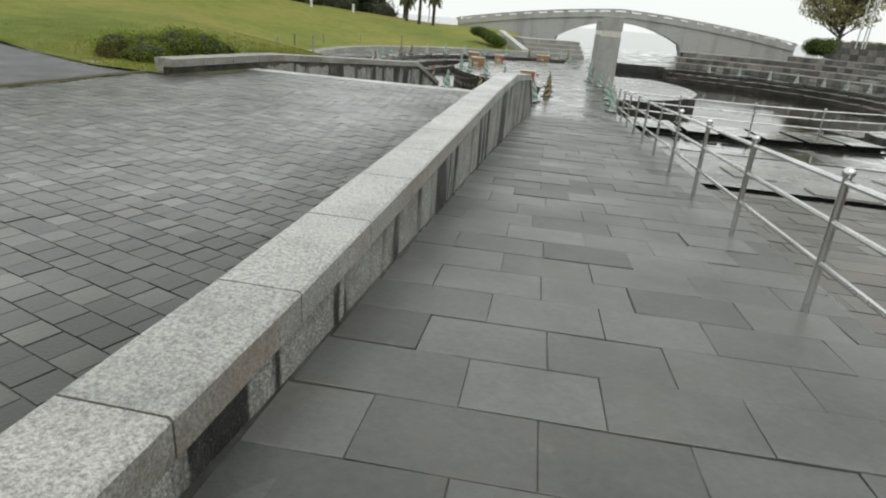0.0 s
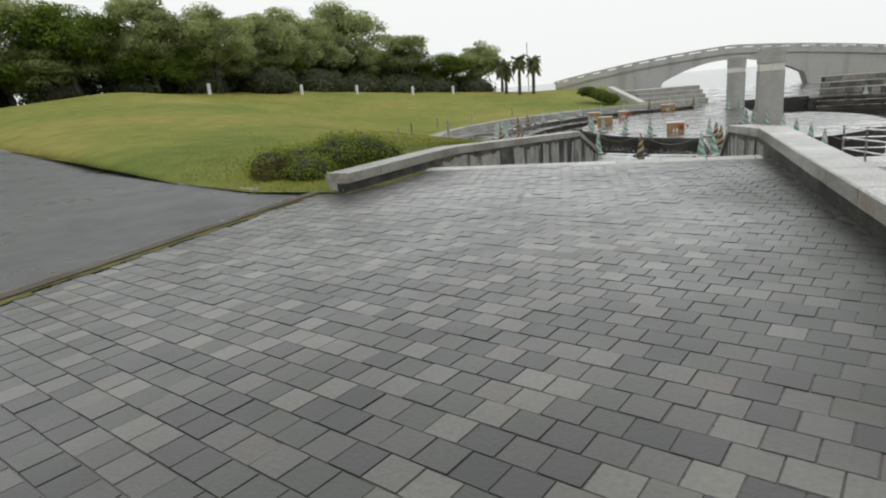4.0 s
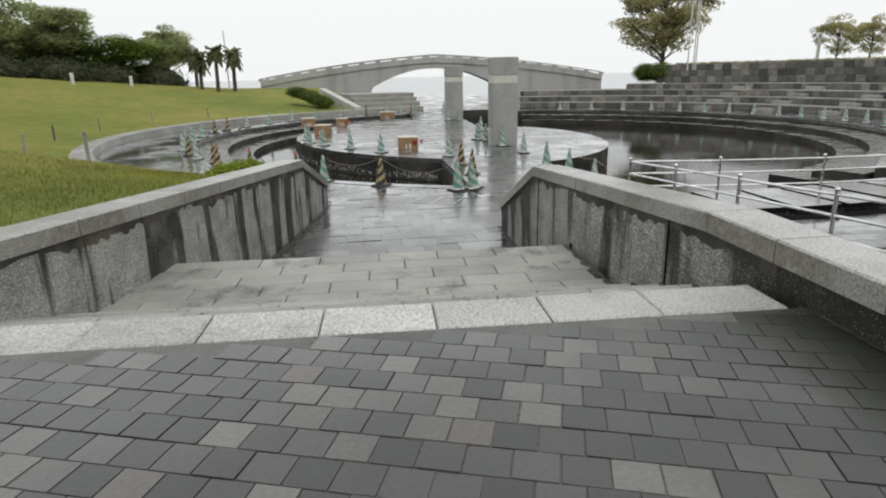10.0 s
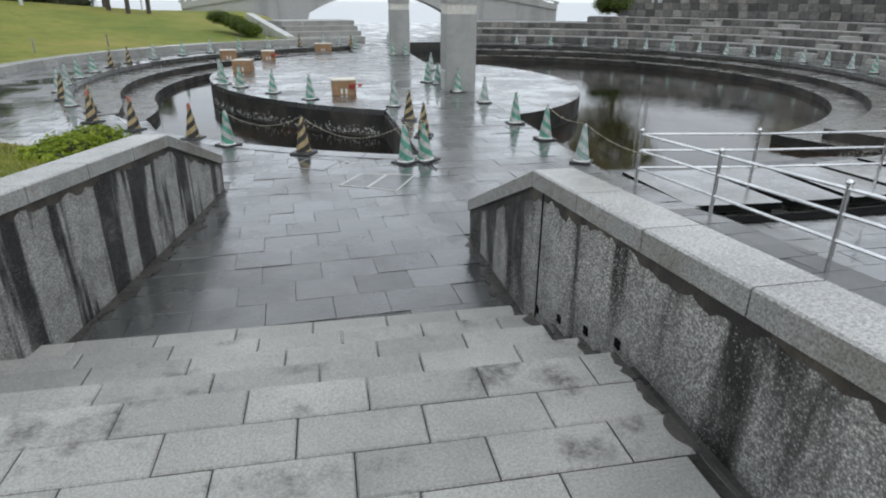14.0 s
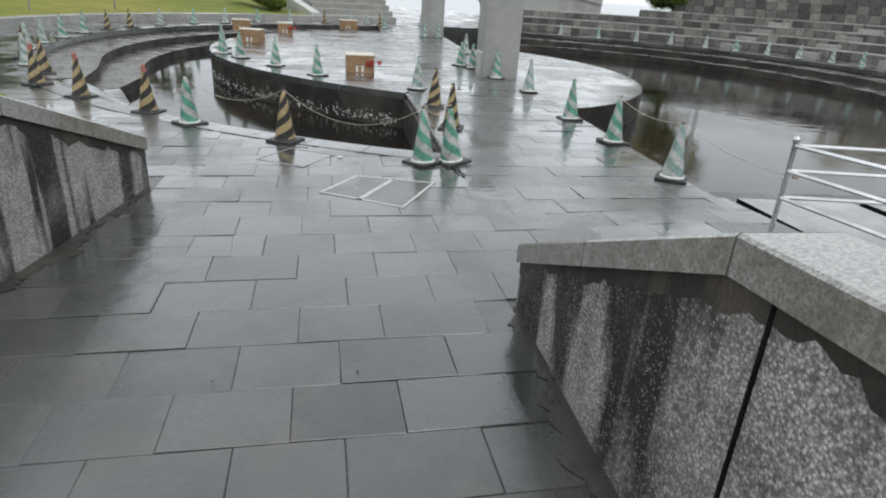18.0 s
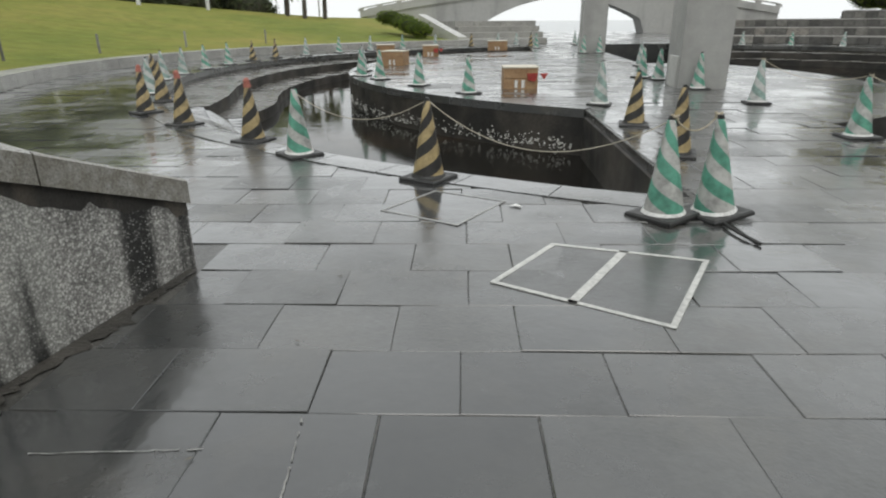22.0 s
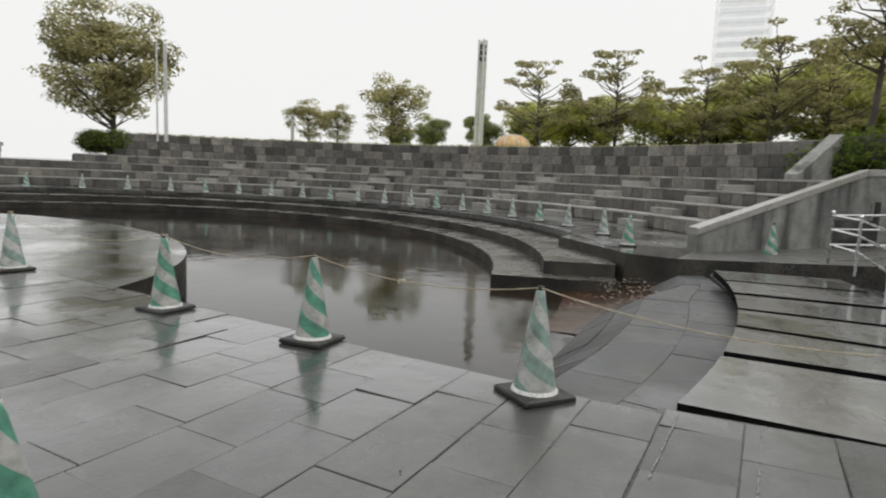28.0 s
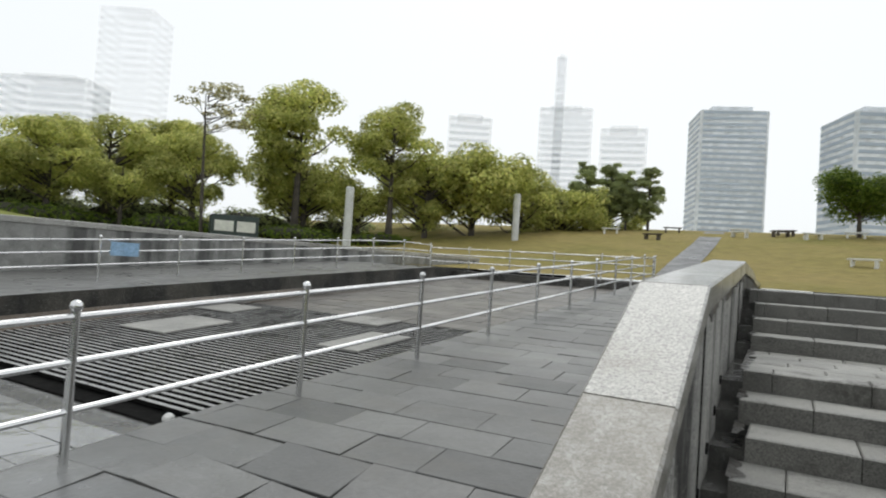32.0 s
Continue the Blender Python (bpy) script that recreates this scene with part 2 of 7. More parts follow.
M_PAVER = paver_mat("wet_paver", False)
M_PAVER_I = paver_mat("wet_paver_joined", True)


def coping_mat(name, mossy, soil=(0.10, 0.082, 0.05)):
    """Flamed granite with brown dirt and moss in patches."""
    k = Mat(name)
    nt = k.nt
    big = ramp(nt, k.n(1.8), [(0.3, (0.285, 0.281, 0.262)), (0.7, (0.43, 0.424, 0.397))])
    c = blend(nt, 1.0, big, ramp(nt, k.n(70, 3, 0.85), [(0.36, 0.46), (0.5, 0.98), (0.63, 1.46)]), 'MULTIPLY')
    c = blend(nt, 1.0, c, ramp(nt, k.rand(), [(0.0, 0.88), (1.0, 1.08)]), 'MULTIPLY')
    dirt = maths(nt, 'MULTIPLY', ramp(nt, k.n(0.9, 5, 0.6), [(0.56 - mossy, 0.0), (0.70 - mossy, 0.7)]), ramp(nt, k.n(14, 4, 0.7), [(0.3, 0.4), (0.6, 1.0)]))
    k.col(blend(nt, dirt, c, soil))
    k.rgh(ramp(nt, k.n(1.4), [(0.3, 0.30), (0.7, 0.6)]))
    k.b.inputs["Coat Weight"].default_value, k.b.inputs["Coat Roughness"].default_value = 0.8, 0.22
    k.bump(k.n(75, 3, 0.85), 0.7, 0.008)
    return k.m


M_COPING = coping_mat("granite_coping", 0.0)
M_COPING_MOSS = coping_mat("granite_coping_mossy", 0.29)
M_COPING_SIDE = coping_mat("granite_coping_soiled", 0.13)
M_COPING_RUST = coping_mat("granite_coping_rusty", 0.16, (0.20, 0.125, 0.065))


def granite_mat(name, dark, light, soil, grain=1.0):
    """Split granite: coarse speckle, damp patches and black soil in the hollows."""
    k = Mat(name)
    nt = k.nt
    big = ramp(nt, k.n(1.1, 5), [(0.3, dark), (0.7, light)])
    c = blend(nt, 1.0, big, ramp(nt, k.n(72, 3, 0.9), [(0.35, 1.0 - 0.55 * grain), (0.5, 1.0), (0.64, 1.0 + 0.5 * grain)]), 'MULTIPLY')
    c = blend(nt, 1.0, c, ramp(nt, k.rand(), [(0.0, 0.85), (1.0, 1.12)]), 'MULTIPLY')
    f = maths(nt, 'MULTIPLY', ramp(nt, k.n(2.1, 6, 0.65), [(0.56, 0.0), (0.68, soil)]), ramp(nt, k.n(22, 4, 0.7), [(0.35, 0.3), (0.6, 1.0)]))
    k.col(blend(nt, f, c, (0.05, 0.047, 0.04)))
    k.rgh(ramp(nt, k.n(1.9), [(0.3, 0.3), (0.7, 0.62)]))
    k.bump(k.n(90, 3, 0.9), 0.7, 0.008)
    return k.m


M_GRANITE = granite_mat("wet_granite", (0.38, 0.38, 0.362), (0.54, 0.54, 0.515), 0.35)
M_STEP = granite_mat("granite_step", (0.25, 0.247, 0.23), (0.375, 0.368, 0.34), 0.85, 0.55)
# pale base carries the sky sheen of the wet treads
M_TREAD = granite_mat("sky_pale_seat_tread", (0.20, 0.195, 0.18), (0.42, 0.41, 0.385), 0.8)
M_RISER = granite_mat("dark_riser_granite", (0.085, 0.083, 0.074), (0.17, 0.166, 0.15), 0.9)
M_WALL = stained("washed_concrete", (0.43, 0.425, 0.395), (0.026, 0.026, 0.024), 95.0, (0.48, 0.54), (3.2, 3.2, 0.34), (0.65, 1.3), 0.42)
M_WALL_R = stained("washed_concrete_black", (0.43, 0.42, 0.39), (0.036, 0.034, 0.029), 95.0, (0.49, 0.57), (2.2, 2.2, 0.30), (0.5, 1.4), 0.85)
M_WALL_END = stained("washed_concrete_end", (0.42, 0.41, 0.385), (0.030, 0.029, 0.026), 95.0, (0.47, 0.54), (2.8, 2.8, 0.3), (0.5, 1.4), 0.85)
# dark base holds both algae stain and the shade below the coping
M_STAIN_SHADE = stained("stain_shade_concrete", (0.085, 0.078, 0.064), (0.020, 0.019, 0.016), 60.0, (0.40, 0.55), (1.5, 1.5, 0.6), (0.7, 1.2), 0.5)
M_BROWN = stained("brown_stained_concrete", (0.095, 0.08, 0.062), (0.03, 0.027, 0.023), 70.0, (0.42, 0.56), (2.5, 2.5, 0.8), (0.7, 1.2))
M_SILT = two_tone("wet_silt", (0.03, 0.028, 0.024), (0.065, 0.06, 0.052), 4, 60, (0.25, 0.6), 0.5)
M_MUD = two_tone("brown_mud", (0.045, 0.032, 0.02), (0.105, 0.077, 0.05), 0.8, 30, (0.15, 0.5), 0.4)
M_LITTER = two_tone("leaf_litter", (0.05, 0.042, 0.03), (0.34, 0.31, 0.25), 9, 60, (0.4, 0.8), 0.3)
M_RUSTMUD = two_tone("wet_rust_silt", (0.028, 0.015, 0.009), (0.085, 0.040, 0.019), 1.6, 40, (0.06, 0.3), 0.25)
M_MOSS = two_tone("moss", (0.06, 0.065, 0.016), (0.15, 0.14, 0.032), 9, 70, (0.8, 0.95), 0.9)
M_WALL2 = stained("far_concrete", (0.27, 0.27, 0.257), (0.085, 0.085, 0.082), 60.0, (0.50, 0.62), (1.5, 1.5, 0.14))
M_POOLWALL = stained("pool_wall", (0.062, 0.054, 0.044), (0.014, 0.013, 0.011), 30.0, (0.35, 0.6), (0.8, 0.8, 0.8))
M_POOLSTEP = two_tone("pool_step", (0.065, 0.061, 0.053), (0.15, 0.144, 0.128), 0.8, 30, (0.10, 0.4), 0.3)
M_PILLAR = stained("pillar_concrete", (0.36, 0.36, 0.345), (0.30, 0.30, 0.287), 45.0, (0.45, 0.6), (1.2, 1.2, 0.2), (0.9, 1.08), 0.0, (0.92, 1.05))
M_BRIDGE = stained("bridge_concrete", (0.42, 0.42, 0.405), (0.33, 0.33, 0.318), 8.0, (0.5, 0.65), (0.7, 0.7, 0.1), (0.95, 1.04), 0.0, (0.95, 1.03))
M_BLEACH = stained("bleacher_stone", (0.11, 0.107, 0.10), (0.035, 0.034, 0.032), 14.0, (0.40, 0.56), (1.1, 1.1, 0.5), (0.8, 1.15))


def bleacher_block():
    k = Mat("bleacher_block")
    nt = k.nt
    tone = ramp(nt, k.rand(), [(0.0, (0.065, 0.063, 0.058)), (0.35, (0.13, 0.126, 0.117)), (0.7, (0.195, 0.188, 0.172)), (0.9, (0.24, 0.22, 0.195)), (1.0, (0.33, 0.315, 0.285))])
    c = blend(nt, 1.0, tone, ramp(nt, k.n(5, 5), [(0.3, 0.6), (0.7, 1.2)]), 'MULTIPLY')
    k.col(c).rgh(ramp(nt, k.n(3), [(0.3, 0.4), (0.7, 0.75)]))
    k.bump(k.n(30), 0.4)
    return k.m


M_BLOCK = bleacher_block()
M_LIGHT = two_tone("pale_step_stone", (0.42, 0.42, 0.40), (0.55, 0.55, 0.52), 2, 40, (0.3, 0.6), 0.3)
M_BAND = two_tone("cream_band", (0.60, 0.59, 0.53), (0.72, 0.70, 0.63), 2, 40, (0.4, 0.6), 0.1)
M_PALEWET = two_tone("pale_wet_concrete", (0.085, 0.085, 0.081), (0.145, 0.145, 0.138), 0.9, 60, (0.25, 0.5), 0.25)
M_ASPHALT = two_tone("wet_asphalt", (0.055, 0.057, 0.06), (0.085, 0.087, 0.09), 0.6, 90, (0.25, 0.5), 0.35)
M_SOIL = two_tone("wet_soil", (0.05, 0.04, 0.028), (0.10, 0.085, 0.06), 1.5, 30, (0.6, 0.9), 0.5)


def grass_mat(name, a, b, c):
    k = Mat(name, 0.0, 0.9)
    nt = k.nt
    big = ramp(nt, k.n(0.12, 5, 0.6), [(0.32, a), (0.5, b), (0.68, c)])
    mid = ramp(nt, k.n(1.4, 5), [(0.3, 0.8), (0.7, 1.15)])
    fine = ramp(nt, k.n(22, 3, 0.8), [(0.3, 0.7), (0.7, 1.25)])
    k.col(blend(nt, 1.0, blend(nt, 1.0, big, mid, 'MULTIPLY'), fine, 'MULTIPLY'))
    k.bump(k.n(30, 4, 0.8), 0.8, 0.04)
    k.b.inputs["Specular IOR Level"].default_value = 0.2
    return k.m


M_GRASS = grass_mat("lawn", (0.135, 0.178, 0.034), (0.205, 0.222, 0.047), (0.275, 0.245, 0.066))
M_GRASS2 = grass_mat("far_lawn", (0.20, 0.19, 0.05), (0.27, 0.225, 0.075), (0.30, 0.24, 0.09))


def leaf_mat(name, dark, light, tip):
    k = Mat(name, 0.0, 0.55)
    nt = k.nt
    r = ramp(nt, k.rand(True), [(0.0, dark), (0.55, light), (1.0, tip)])
    c = blend(nt, 1.0, r, ramp(nt, k.n(0.45, 3), [(0.32, 0.6), (0.68, 1.3)]), 'MULTIPLY')
    k.col(c)
    k.b.inputs["Specular IOR Level"].default_value = 0.15
    tr = nt.nodes.new("ShaderNodeBsdfTranslucent")
    nt.links.new(c, tr.inputs[0])
    mx = nt.nodes.new("ShaderNodeMixShader")
    mx.inputs[0].default_value = 0.58
    nt.links.new(k.b.outputs[0], mx.inputs[1])
    nt.links.new(tr.outputs[0], mx.inputs[2])
    nt.links.new(mx.outputs[0], nt.nodes["Material Output"].inputs[0])
    return k.m


# grove leaves are paled: rain haze sits in their tones
M_LEAF_DARK = leaf_mat("leaf_dark", (0.25, 0.29, 0.15), (0.37, 0.42, 0.19), (0.45, 0.49, 0.21))
M_LEAF_MID = leaf_mat("leaf_mid", (0.33, 0.38, 0.12), (0.58, 0.60, 0.19), (0.74, 0.70, 0.28))
M_LEAF_OLIVE = leaf_mat("leaf_olive", (0.27, 0.265, 0.14), (0.44, 0.42, 0.21), (0.58, 0.52, 0.27))
M_LEAF_BUSH = leaf_mat("leaf_bush", (0.06, 0.10, 0.018), (0.14, 0.205, 0.03), (0.23, 0.29, 0.05))
M_LEAF_AZALEA = leaf_mat("leaf_azalea", (0.075, 0.115, 0.018), (0.17, 0.235, 0.030), (0.29, 0.32, 0.05))
M_LEAF_FRESH = leaf_mat("leaf_fresh", (0.13, 0.19, 0.02), (0.26, 0.34, 0.035), (0.40, 0.45, 0.06))
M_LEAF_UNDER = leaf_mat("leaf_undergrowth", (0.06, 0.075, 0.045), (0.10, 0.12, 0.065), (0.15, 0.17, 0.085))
M_BLADE = leaf_mat("grass_blade", (0.15, 0.17, 0.03), (0.22, 0.235, 0.045), (0.30, 0.27, 0.07))
M_LEAF_PALM = leaf_mat("leaf_palm", (0.13, 0.14, 0.08), (0.20, 0.22, 0.12), (0.27, 0.28, 0.15))
M_LEAF_RED = leaf_mat("leaf_red", (0.06, 0.048, 0.025), (0.11, 0.08, 0.035), (0.16, 0.10, 0.05))
M_BARK = two_tone("bark", (0.05, 0.042, 0.035), (0.11, 0.095, 0.08), 2.5, 30, (0.7, 0.9), 0.7)
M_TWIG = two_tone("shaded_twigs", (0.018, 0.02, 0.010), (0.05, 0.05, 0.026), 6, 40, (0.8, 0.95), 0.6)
M_STEEL = two_tone("stainless", (0.68, 0.68, 0.68), (0.80, 0.80, 0.80), 0.8, 1.5, (0.2, 0.3), 0.0, metal=1.0)
M_BLACK = two_tone("black_rubber", (0.015, 0.015, 0.015), (0.04, 0.04, 0.038), 8, 60, (0.35, 0.6), 0.2)
# near-black colour stands in for the shade in gaps and on hidden sides
M_VOID = two_tone("gap_shade", (0.006, 0.006, 0.006), (0.014, 0.014, 0.013), 8, 60, (0.9, 1.0), 0.1)
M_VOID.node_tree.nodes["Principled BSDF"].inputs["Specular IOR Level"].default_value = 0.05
M_WOOD = two_tone("crate_wood", (0.26, 0.15, 0.075), (0.40, 0.26, 0.14), 5, 50, (0.5, 0.8), 0.3)
M_WOODTOP = two_tone("crate_lid", (0.55, 0.50, 0.40), (0.68, 0.63, 0.52), 4, 40, (0.3, 0.6), 0.2)
M_RED = two_tone("red_plastic", (0.45, 0.06, 0.05), (0.6, 0.10, 0.08), 6, 40, (0.35, 0.5), 0.1)
M_CAP = two_tone("dull_red_cap", (0.30, 0.10, 0.075), (0.44, 0.16, 0.12), 14, 60, (0.5, 0.7), 0.3)
M_WHITEP = two_tone("white_paint", (0.62, 0.62, 0.60), (0.80, 0.80, 0.77), 3, 40, (0.4, 0.6), 0.1)
M_POLE = two_tone("pole_grey", (0.55, 0.56, 0.57), (0.70, 0.71, 0.72), 2, 20, (0.35, 0.5), 0.05)
M_ROPE = two_tone("rope", (0.36, 0.31, 0.22), (0.55, 0.49, 0.38), 12, 120, (0.7, 0.9), 0.5)
M_CHAIN = two_tone("plastic_chain", (0.34, 0.31, 0.24), (0.50, 0.46, 0.37), 10, 90, (0.4, 0.6), 0.3)
M_BLUE = two_tone("blue_sign", (0.25, 0.42, 0.62), (0.36, 0.54, 0.74), 6, 30, (0.4, 0.6), 0.05)
M_GRATE = two_tone("grate_bar", (0.22, 0.22, 0.215), (0.34, 0.34, 0.33), 1.0, 30, (0.2, 0.5), 0.15)
M_SIGNGREEN = two_tone("hut_paint", (0.03, 0.045, 0.045), (0.05, 0.07, 0.07), 2, 20, (0.5, 0.7), 0.1)
M_ORANGE = two_tone("orange_paint", (0.62, 0.27, 0.09), (0.74, 0.62, 0.34), 2.0, 20, (0.4, 0.6), 0.1)
M_BARNACLE = two_tone("barnacle", (0.5, 0.5, 0.46), (0.7, 0.7, 0.65), 20, 90, (0.7, 0.9), 0.5)


def water_mat(name, colour, rough, scale, strength):
    k = Mat(name, 0.0, rough)
    k.col(colour)
    k.b.inputs["Specular IOR Level"].default_value = 0.5
    k.b.inputs["IOR"].default_value = 1.40
    k.bump(k.n(scale, 3, 0.5), strength, 0.01)
    return k.m


def pool_water():
    k = Mat("pool_water", 0.0, 0.03)
    nt = k.nt
    k.col(ramp(nt, k.n(0.35, 5, 0.6), [(0.3, (0.006, 0.0055, 0.0045)), (0.52, (0.011, 0.0095, 0.007)), (0.60, (0.024, 0.014, 0.007)), (0.66, (0.016, 0.014, 0.011)), (0.75, (0.026, 0.024, 0.02))]))
    k.rgh(ramp(nt, k.n(0.4, 4), [(0.36, 0.03), (0.64, 0.12)]))
    k.b.inputs["IOR"].default_value = 1.52
    k.b.inputs["Specular IOR Level"].default_value = 0.5
    k.bump(maths(nt, 'MULTIPLY', k.n(3.0, 3, 0.5), ramp(nt, k.n(0.33, 4, 0.55), [(0.36, 0.28), (0.48, 0.5), (0.58, 1.0)])), 0.22, 0.02)
    return k.m


M_WATER = pool_water()
M_SEA = water_mat("sea", (0.16, 0.19, 0.20), 0.12, 0.6, 0.25)


def cone_stripe(name, c1, c2, turns, lean):
    """Diagonal bands printed on a cone, round its own axis."""
    k = Mat(name, 0.0, 0.45)
    nt = k.nt
    tc = nt.nodes.new("ShaderNodeTexCoord").outputs["Object"]
    sep = nt.nodes.new("ShaderNodeSeparateXYZ")
    nt.links.new(tc, sep.inputs[0])
    ang = maths(nt, 'ARCTAN2', sep.outputs[1], sep.outputs[0])
    v = maths(nt, 'ADD', maths(nt, 'MULTIPLY', ang, lean / (2 * math.pi)), maths(nt, 'MULTIPLY', sep.outputs[2], turns))
    f = maths(nt, 'GREATER_THAN', maths(nt, 'FRACT', v), 0.5)
    c = blend(nt, f, c1, c2)
    wear = ramp(nt, k.n(9, 5, 0.7), [(0.33, 0.5), (0.6, 1.02)])
    k.col(blend(nt, 1.0, c, wear, 'MULTIPLY'))
    k.bump(k.n(40), 0.1)
    return k.m


M_CONE_TEAL = cone_stripe("cone_teal", (0.115, 0.34, 0.245), (0.48, 0.48, 0.455), 4.4, 2.0)
M_CONE_FADED = cone_stripe("cone_faded", (0.27, 0.38, 0.34), (0.52, 0.53, 0.51), 4.4, 2.0)
M_CONE_YEL = cone_stripe("cone_yellow", (0.028, 0.026, 0.024), (0.42, 0.325, 0.16), 4.6, -2.0)


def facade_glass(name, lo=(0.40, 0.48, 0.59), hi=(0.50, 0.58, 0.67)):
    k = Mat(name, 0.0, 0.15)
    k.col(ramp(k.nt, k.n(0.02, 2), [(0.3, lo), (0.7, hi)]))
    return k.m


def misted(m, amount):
    """Rain haze put into a far tower's material: part of the sky shows through."""
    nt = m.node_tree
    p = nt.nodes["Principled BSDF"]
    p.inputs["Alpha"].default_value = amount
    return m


# facade colours are paled and blued for the haze as well
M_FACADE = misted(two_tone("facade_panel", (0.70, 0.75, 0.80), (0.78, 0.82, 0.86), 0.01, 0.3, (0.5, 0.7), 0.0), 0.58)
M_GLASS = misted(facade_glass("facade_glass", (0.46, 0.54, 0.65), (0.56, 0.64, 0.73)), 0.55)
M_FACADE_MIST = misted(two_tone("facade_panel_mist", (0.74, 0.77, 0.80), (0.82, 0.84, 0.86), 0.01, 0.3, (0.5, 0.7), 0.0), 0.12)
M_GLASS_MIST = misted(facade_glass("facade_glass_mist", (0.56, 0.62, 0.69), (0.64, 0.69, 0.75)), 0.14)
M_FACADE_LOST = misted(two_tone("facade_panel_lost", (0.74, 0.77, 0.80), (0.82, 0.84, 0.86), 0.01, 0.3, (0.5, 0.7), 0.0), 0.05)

# ---- mesh helpers ----
def part(name, bm, material, parent=None, label="", smooth=False):
    me = bpy.data.meshes.new(name)
    bm.normal_update()
    bm.to_mesh(me)
    bm.free()
    me.materials.append(material)
    if smooth:
        for p in me.polygons:
            p.use_smooth = True
    ob = new(name, me)
    if parent is not None:
        ob.parent = parent
    if label:
        ob["label"] = label
    return ob


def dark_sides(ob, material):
    """Gives the upright faces of a block their own darker material."""
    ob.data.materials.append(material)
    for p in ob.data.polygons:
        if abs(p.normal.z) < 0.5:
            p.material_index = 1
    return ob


def group_at(name, x=0, y=0, z=0, label="", category="", group="", kind=""):
    e = new(name)
    e.location = (x, y, z)
    return tagged(e, label, category, group, kind)


def face(bm, pts):
    return bm.faces.new([bm.verts.new(p) for p in pts])


def hexa(bm, bot, top):
    """A closed block from four lower and four upper corners, in the same order (counter-clockwise from above)."""
    v = [bm.verts.new(p) for p in (*bot, *top)]
    for q in ((3, 2, 1, 0), (4, 5, 6, 7), (0, 1, 5, 4), (1, 2, 6, 5), (2, 3, 7, 6), (3, 0, 4, 7)):
        bm.faces.new([v[i] for i in q])


def box(bm, x0, y0, z0, x1, y1, z1):
    hexa(bm, ((x0, y0, z0), (x1, y0, z0), (x1, y1, z0), (x0, y1, z0)), ((x0, y0, z1), (x1, y0, z1), (x1, y1, z1), (x0, y1, z1)))


def stone(bm, x0, y0, x1, y1, z0, z1, c=0.008):
    """A block with worn upper edges."""
    lo = [(x0, y0), (x1, y0), (x1, y1), (x0, y1)]
    hi = [(x0 + c, y0 + c), (x1 - c, y0 + c), (x1 - c, y1 - c), (x0 + c, y1 - c)]
    r0 = [bm.verts.new((x, y, z0)) for x, y in lo]
    r1 = [bm.verts.new((x, y, z1 - c)) for x, y in lo]
    r2 = [bm.verts.new((x, y, z1)) for x, y in hi]
    for a, b in ((r0, r1), (r1, r2)):
        for i in range(4):
            bm.faces.new((a[i], a[(i + 1) % 4], b[(i + 1) % 4], b[i]))
    bm.faces.new(r2)
    bm.faces.new(r0[::-1])


def tube(bm, p, q, r, n=8, r2=None, caps=True):
    p, q = Vector(p), Vector(q)
    d = (q - p).normalized()
    a = d.orthogonal().normalized()
    b = d.cross(a)
    r2 = r if r2 is None else r2
    rings = []
    for c, rr in ((p, r), (q, r2)):
        rings.append([bm.verts.new(c + rr * (math.cos(2 * math.pi * i / n) * a + math.sin(2 * math.pi * i / n) * b)) for i in range(n)])
    for i in range(n):
        bm.faces.new((rings[0][i], rings[0][(i + 1) % n], rings[1][(i + 1) % n], rings[1][i]))
    if caps:
        bm.faces.new(rings[0][::-1])
        bm.faces.new(rings[1])


def pipe(bm, pts, r, n=6):
    for p, q in zip(pts, pts[1:]):
        tube(bm, p, q, r, n)


CX, CY = 5.0, 19.0        # middle of the round pool


def polar(r, a):
    return (CX + r * math.cos(radians(a)), CY + r * math.sin(radians(a)))


def pool_r(a):            # the pool's edge swings out towards the causeway
    return 15.2 + 0.37 * max(0.0, min(1.0, (a - 205) / 23)) if a > 180 else 15.2


def arc(bm, r0, r1, a0, a1, z0, z1, n, cap=True):
    """A curved block: part of a ring round the pool's middle."""
    rows = []
    for i in range(n + 1):
        a = a0 + (a1 - a0) * i / n
        ra, rb = [r(a) if callable(r) else r for r in (r0, r1)]
        rows.append([bm.verts.new((*polar(r, a), z)) for r, z in ((ra, z0), (rb, z0), (rb, z1), (ra, z1))])
    for u, v in zip(rows, rows[1:]):
        for i in range(4):
            bm.faces.new((u[i], v[i], v[(i + 1) % 4], u[(i + 1) % 4]))
    if cap:
        bm.faces.new(rows[0])
        bm.faces.new(rows[-1][::-1])


def prism(bm, poly, z0, z1):
    """An upright block over a polygon (counter-clockwise)."""
    lo = [bm.verts.new((x, y, z0)) for x, y in poly]
    hi = [bm.verts.new((x, y, z1)) for x, y in poly]
    n = len(poly)
    for i in range(n):
        bm.faces.new((lo[i], lo[(i + 1) % n], hi[(i + 1) % n], hi[i]))
    bm.faces.new(hi)
    bm.faces.new(lo[::-1])


def smoothstep(t):
    t = max(0.0, min(1.0, t))
    return t * t * (3 - 2 * t)


def block_data(name, w, d, h, material, c=0.008):
    """Mesh data of one block, middle of its top at the origin."""
    bm = bmesh.new()
    stone(bm, -w / 2, -d / 2, w / 2, d / 2, -h, 0, c)
    me = bpy.data.meshes.new(name)
    bm.normal_update()
    bm.to_mesh(me)
    bm.free()
    me.materials.append(material)
    return me


